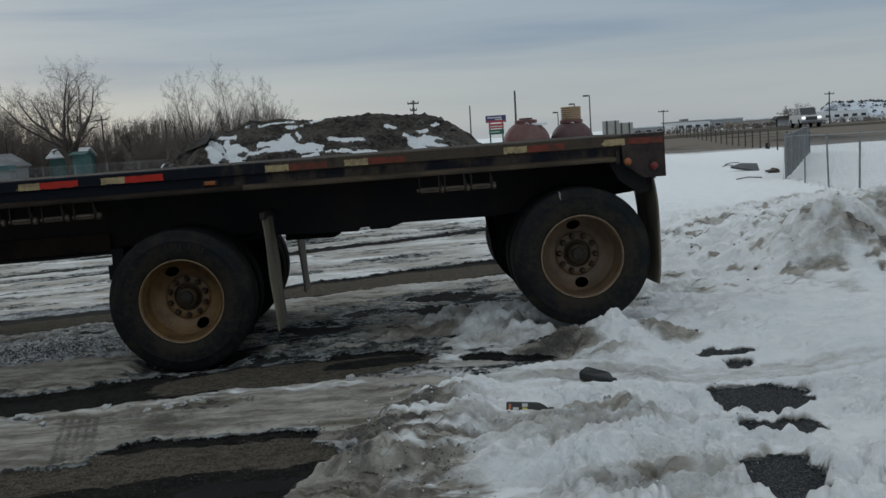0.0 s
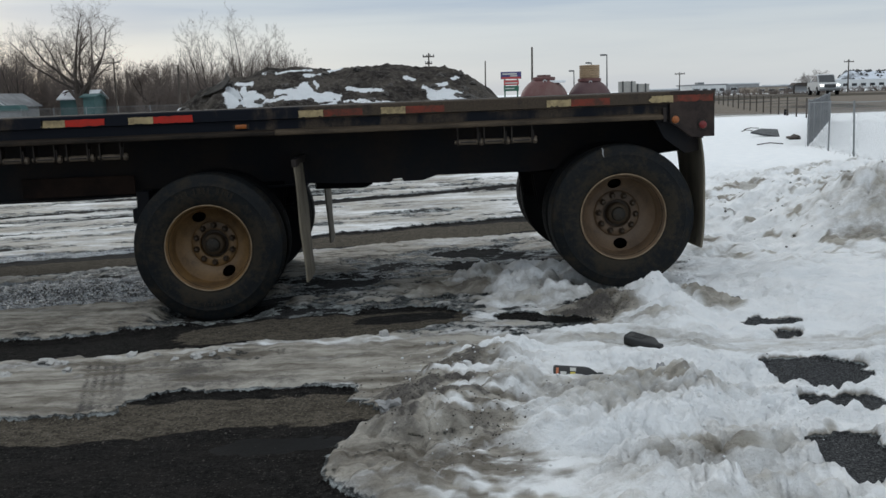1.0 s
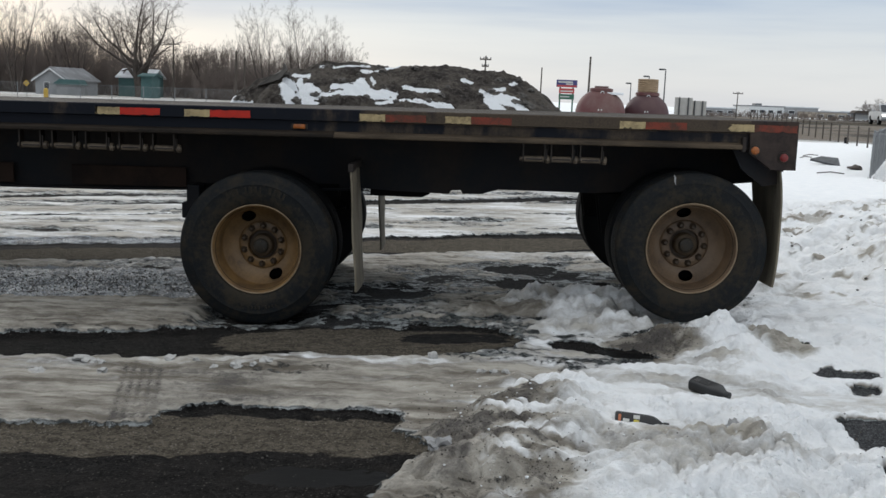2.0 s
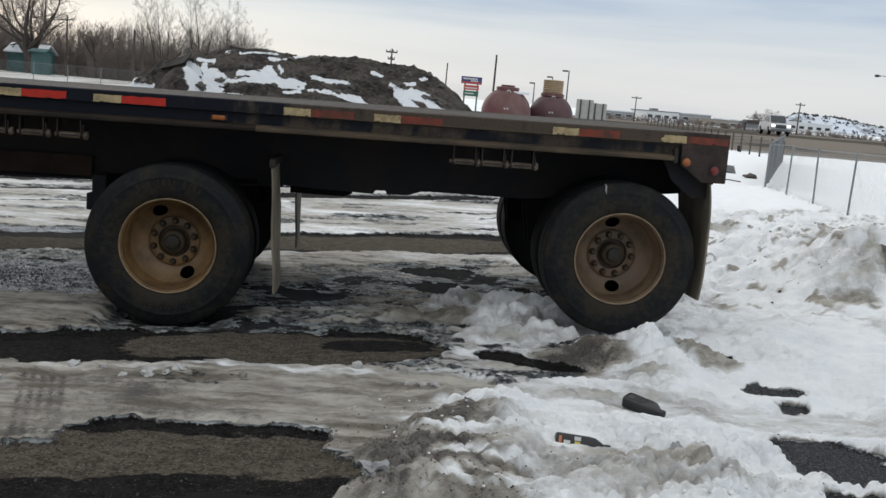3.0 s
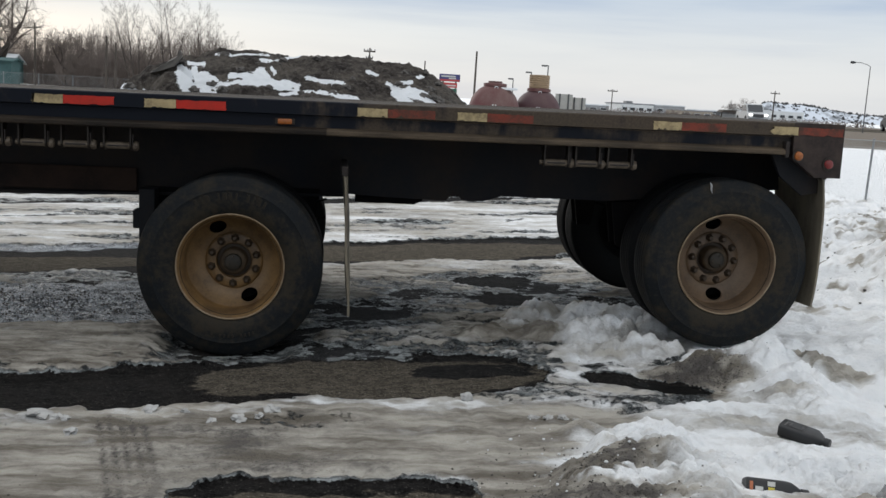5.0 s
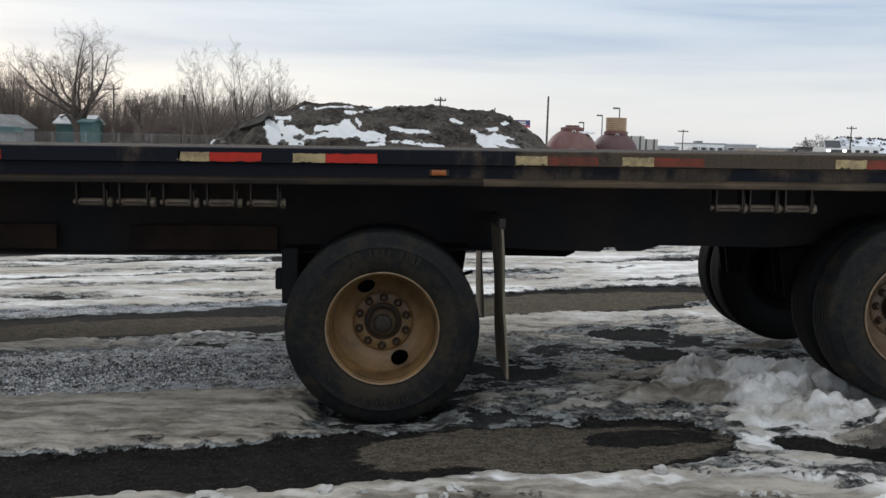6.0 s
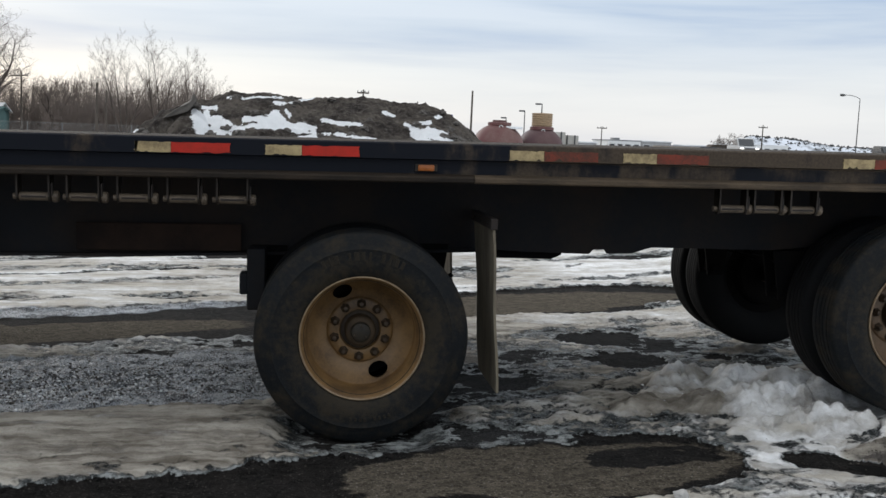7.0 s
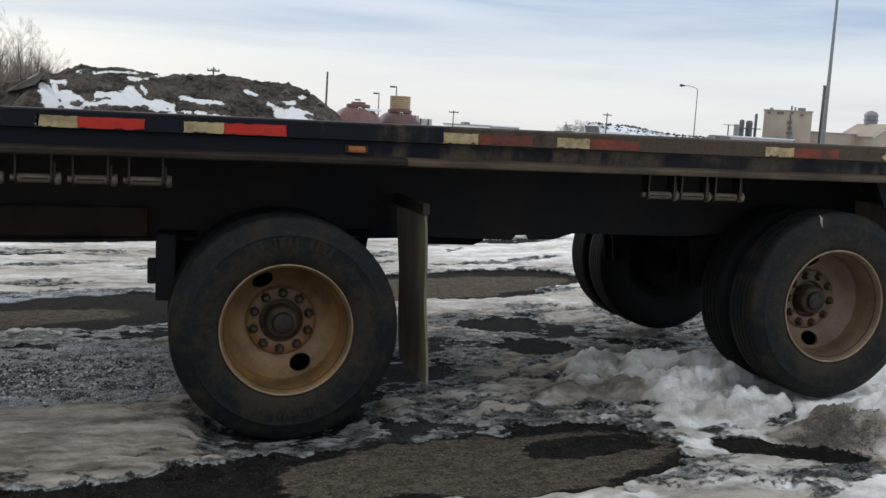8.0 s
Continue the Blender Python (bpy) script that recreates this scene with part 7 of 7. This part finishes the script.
kiosk = thing("kiosk", "small open shelter with a brown roof by the road", "shelter", pose(49.0, 112, base_at(49, 112)))
for x in (-1.0, 1.0):
    part("post", box(bmesh.new(), x - 0.07, x + 0.07, -0.07, 0.07, -0.1, 1.15), M["pole"], kiosk)
part("board", box(bmesh.new(), -0.9, 0.9, -0.05, 0.05, 0.35, 0.95), M["trim_white"], kiosk)
part("roof", prism(bmesh.new(), [(-1.35, 1.10), (1.35, 1.10), (1.0, 1.42), (-1.0, 1.42)], -0.8, 0.8, "y"), M["pole"], kiosk)


# ---- hill ----
hx_, hy_ = np.arange(95, 330, 1.6), np.arange(285, 380, 1.6)
HX, HY = np.meshgrid(hx_, hy_)
hxr, hyr = HX.ravel(), HY.ravel()
ray_x = hxr * 300 / hyr
top = 2.3 * sstep(ray_x, 131, 140) * sstep(ray_x, 172, 148) + 3.1 * sstep(ray_x, 129, 138) * sstep(ray_x, 235, 185)
hz_ = 0.2 + np.maximum(top, 0) * sstep(hyr, 286, 306) * sstep(hyr, 378, 345) * (0.8 + 0.4 * fbm(hxr * 0.08, hyr * 0.08, 4, 95))
kk = np.arange(len(hx_) * len(hy_)).reshape(len(hy_), len(hx_))
hq = np.stack([kk[:-1, :-1], kk[:-1, 1:], kk[1:, 1:], kk[1:, :-1]], -1).reshape(-1, 4)
tagged(new("hill", raw("hill", np.stack([hxr, hyr, hz_], -1).tolist(), hq.tolist(), M["hill"], True)), "low snowy hill dotted with dark scrub", "hill", kind="structure")
rnd = random.Random(12)
verts, faces = [], []
for _ in range(700):
    x, y = rnd.uniform(128, 200), rnd.uniform(288, 318)
    i, j = int((y - 285) / 1.6), int((x - 95) / 1.6)
    z, r = hz_[i * len(hx_) + j], rnd.uniform(0.2, 0.75)
    base = len(verts)
    for k in range(7):
        a = 6.28 * k / 7
        verts.append((x + r * math.cos(a) * rnd.uniform(0.7, 1.2), y + r * math.sin(a), z + rnd.uniform(-0.1, 0.25) * r))
    verts.append((x, y, z + r * rnd.uniform(0.7, 1.3)))
    faces += [(base + k, base + (k + 1) % 7, base + 7) for k in range(7)]
tagged(new("hill_scrub", raw("hill_scrub", verts, faces, M["scrub"])), "dark scrub on the snowy hill", "scrub", kind="stuff")


# ---- vehicles on the highway ----
def vehicle(name, label, m, paint, pickup):
    """Front along -x; wheels on z = 0."""
    ob = thing(name, label, "car", m)
    body = [(-2.75, 0.45), (-2.8, 0.75), (-2.7, 1.02), (-1.55, 1.14), (2.65 if pickup else 2.35, 1.18), (2.75 if pickup else 2.42, 0.60), (2.65 if pickup else 2.35, 0.45)]
    bm = prism(bmesh.new(), body, -0.95, 0.95, "y")
    bmesh.ops.bevel(bm, geom=list(bm.edges), offset=0.06, segments=2, affect="EDGES")
    part("body", bm, paint, ob, "", True)
    rear = 0.85 if pickup else 2.30
    cab = [(-1.55, 1.13), (-0.85, 1.78), (-0.5, 1.86), (rear - 0.35, 1.86), (rear - (0.0 if pickup else 0.05), 1.15)]
    bm = prism(bmesh.new(), cab, -0.80, 0.80, "y")
    bmesh.ops.bevel(bm, geom=list(bm.edges), offset=0.06, segments=2, affect="EDGES")
    part("cab", bm, paint, ob, "", True)
    part("windscreen", prism(bmesh.new(), [(-1.50, 1.20), (-0.88, 1.76), (-0.92, 1.78), (-1.56, 1.20)], -0.70, 0.70, "y"), M["window"], ob, "dark windscreen")
    for s in (-1, 1):
        part("side_window", prism(bmesh.new(), [(-1.20, 1.22), (-0.78, 1.72), (rear - 0.45, 1.72), (rear - 0.20, 1.22)], s * 0.795, s * 0.83, "y"), M["window"], ob, "dark side window")
        part("headlamp", box(bmesh.new(), -2.84, -2.72, s * 0.72 - 0.16, s * 0.72 + 0.16, 0.80, 0.98, 0.02), M["headlamp"], ob, "clear headlamp")
        for x in (-1.75, 1.75 if pickup else 1.45):
            tyre = part("wheel", lathe(bmesh.new(), [(0.001, -0.13), (0.24, -0.12), (0.27, -0.14), (0.38, -0.13), (0.41, -0.09), (0.41, 0.09), (0.38, 0.13), (0.001, 0.13)], 24, "y", (x, s * 0.86, 0.41)), M["rubber_dark"], ob, "", True)
            part("rim", lathe(bmesh.new(), [(0.001, -0.15), (0.2, -0.15), (0.23, -0.10)] if s < 0 else [(0.001, 0.15), (0.2, 0.15), (0.23, 0.10)], 16, "y", (x, s * 0.86, 0.41)), M["galv"], tyre, "", True)
    part("bumper", box(bmesh.new(), -2.92, -2.74, -0.92, 0.92, 0.42, 0.64, 0.04), M["galv"], ob, "metal front bumper")
    part("grille", box(bmesh.new(), -2.83, -2.74, -0.50, 0.50, 0.68, 0.98, 0.02), M["galv_dark"], ob, "dark grille")
    return ob


vehicle("pickup_truck", "white pickup truck on the highway", pose(43.2, 92, base_at(43.2, 92), 0, 0, 80) @ Matrix.Diagonal((1.0, 1.05, 1.14, 1.0)), M["car_white"], True)
vehicle("suv", "dark estate car on the highway", pose(59.6, 93, base_at(59.6, 93), 0, 0, 76), M["car_dark"], False)


def stubble(label, a, b, count, seed):
    """Dead grass stalks along a fence line, as one object."""
    w = Wood(seed)
    for _ in range(count):
        t = w.rnd.random()
        x, y = a[0] + (b[0] - a[0]) * t + w.rnd.gauss(0, 0.10), a[1] + (b[1] - a[1]) * t + w.rnd.gauss(0, 0.10)
        p = Vector((x, y, ground_z(x, y) - 0.02))
        tip = p + Vector((w.rnd.gauss(0, 0.05), w.rnd.gauss(0, 0.05), w.rnd.uniform(0.03, 0.11)))
        w.limb([p, p.lerp(tip, 0.6), tip + Vector((w.rnd.gauss(0, 0.03), 0, -0.01))], [0.006, 0.005, 0.002], 3, True)
    return tagged(new("dead_grass", raw("dead_grass", *w.thin, M["brush"])), label, "grass", kind="stuff")


stubble("brown dead grass stalks along the fence foot", (10.9, 10.2), (13.66, 22.6), 60, 41)
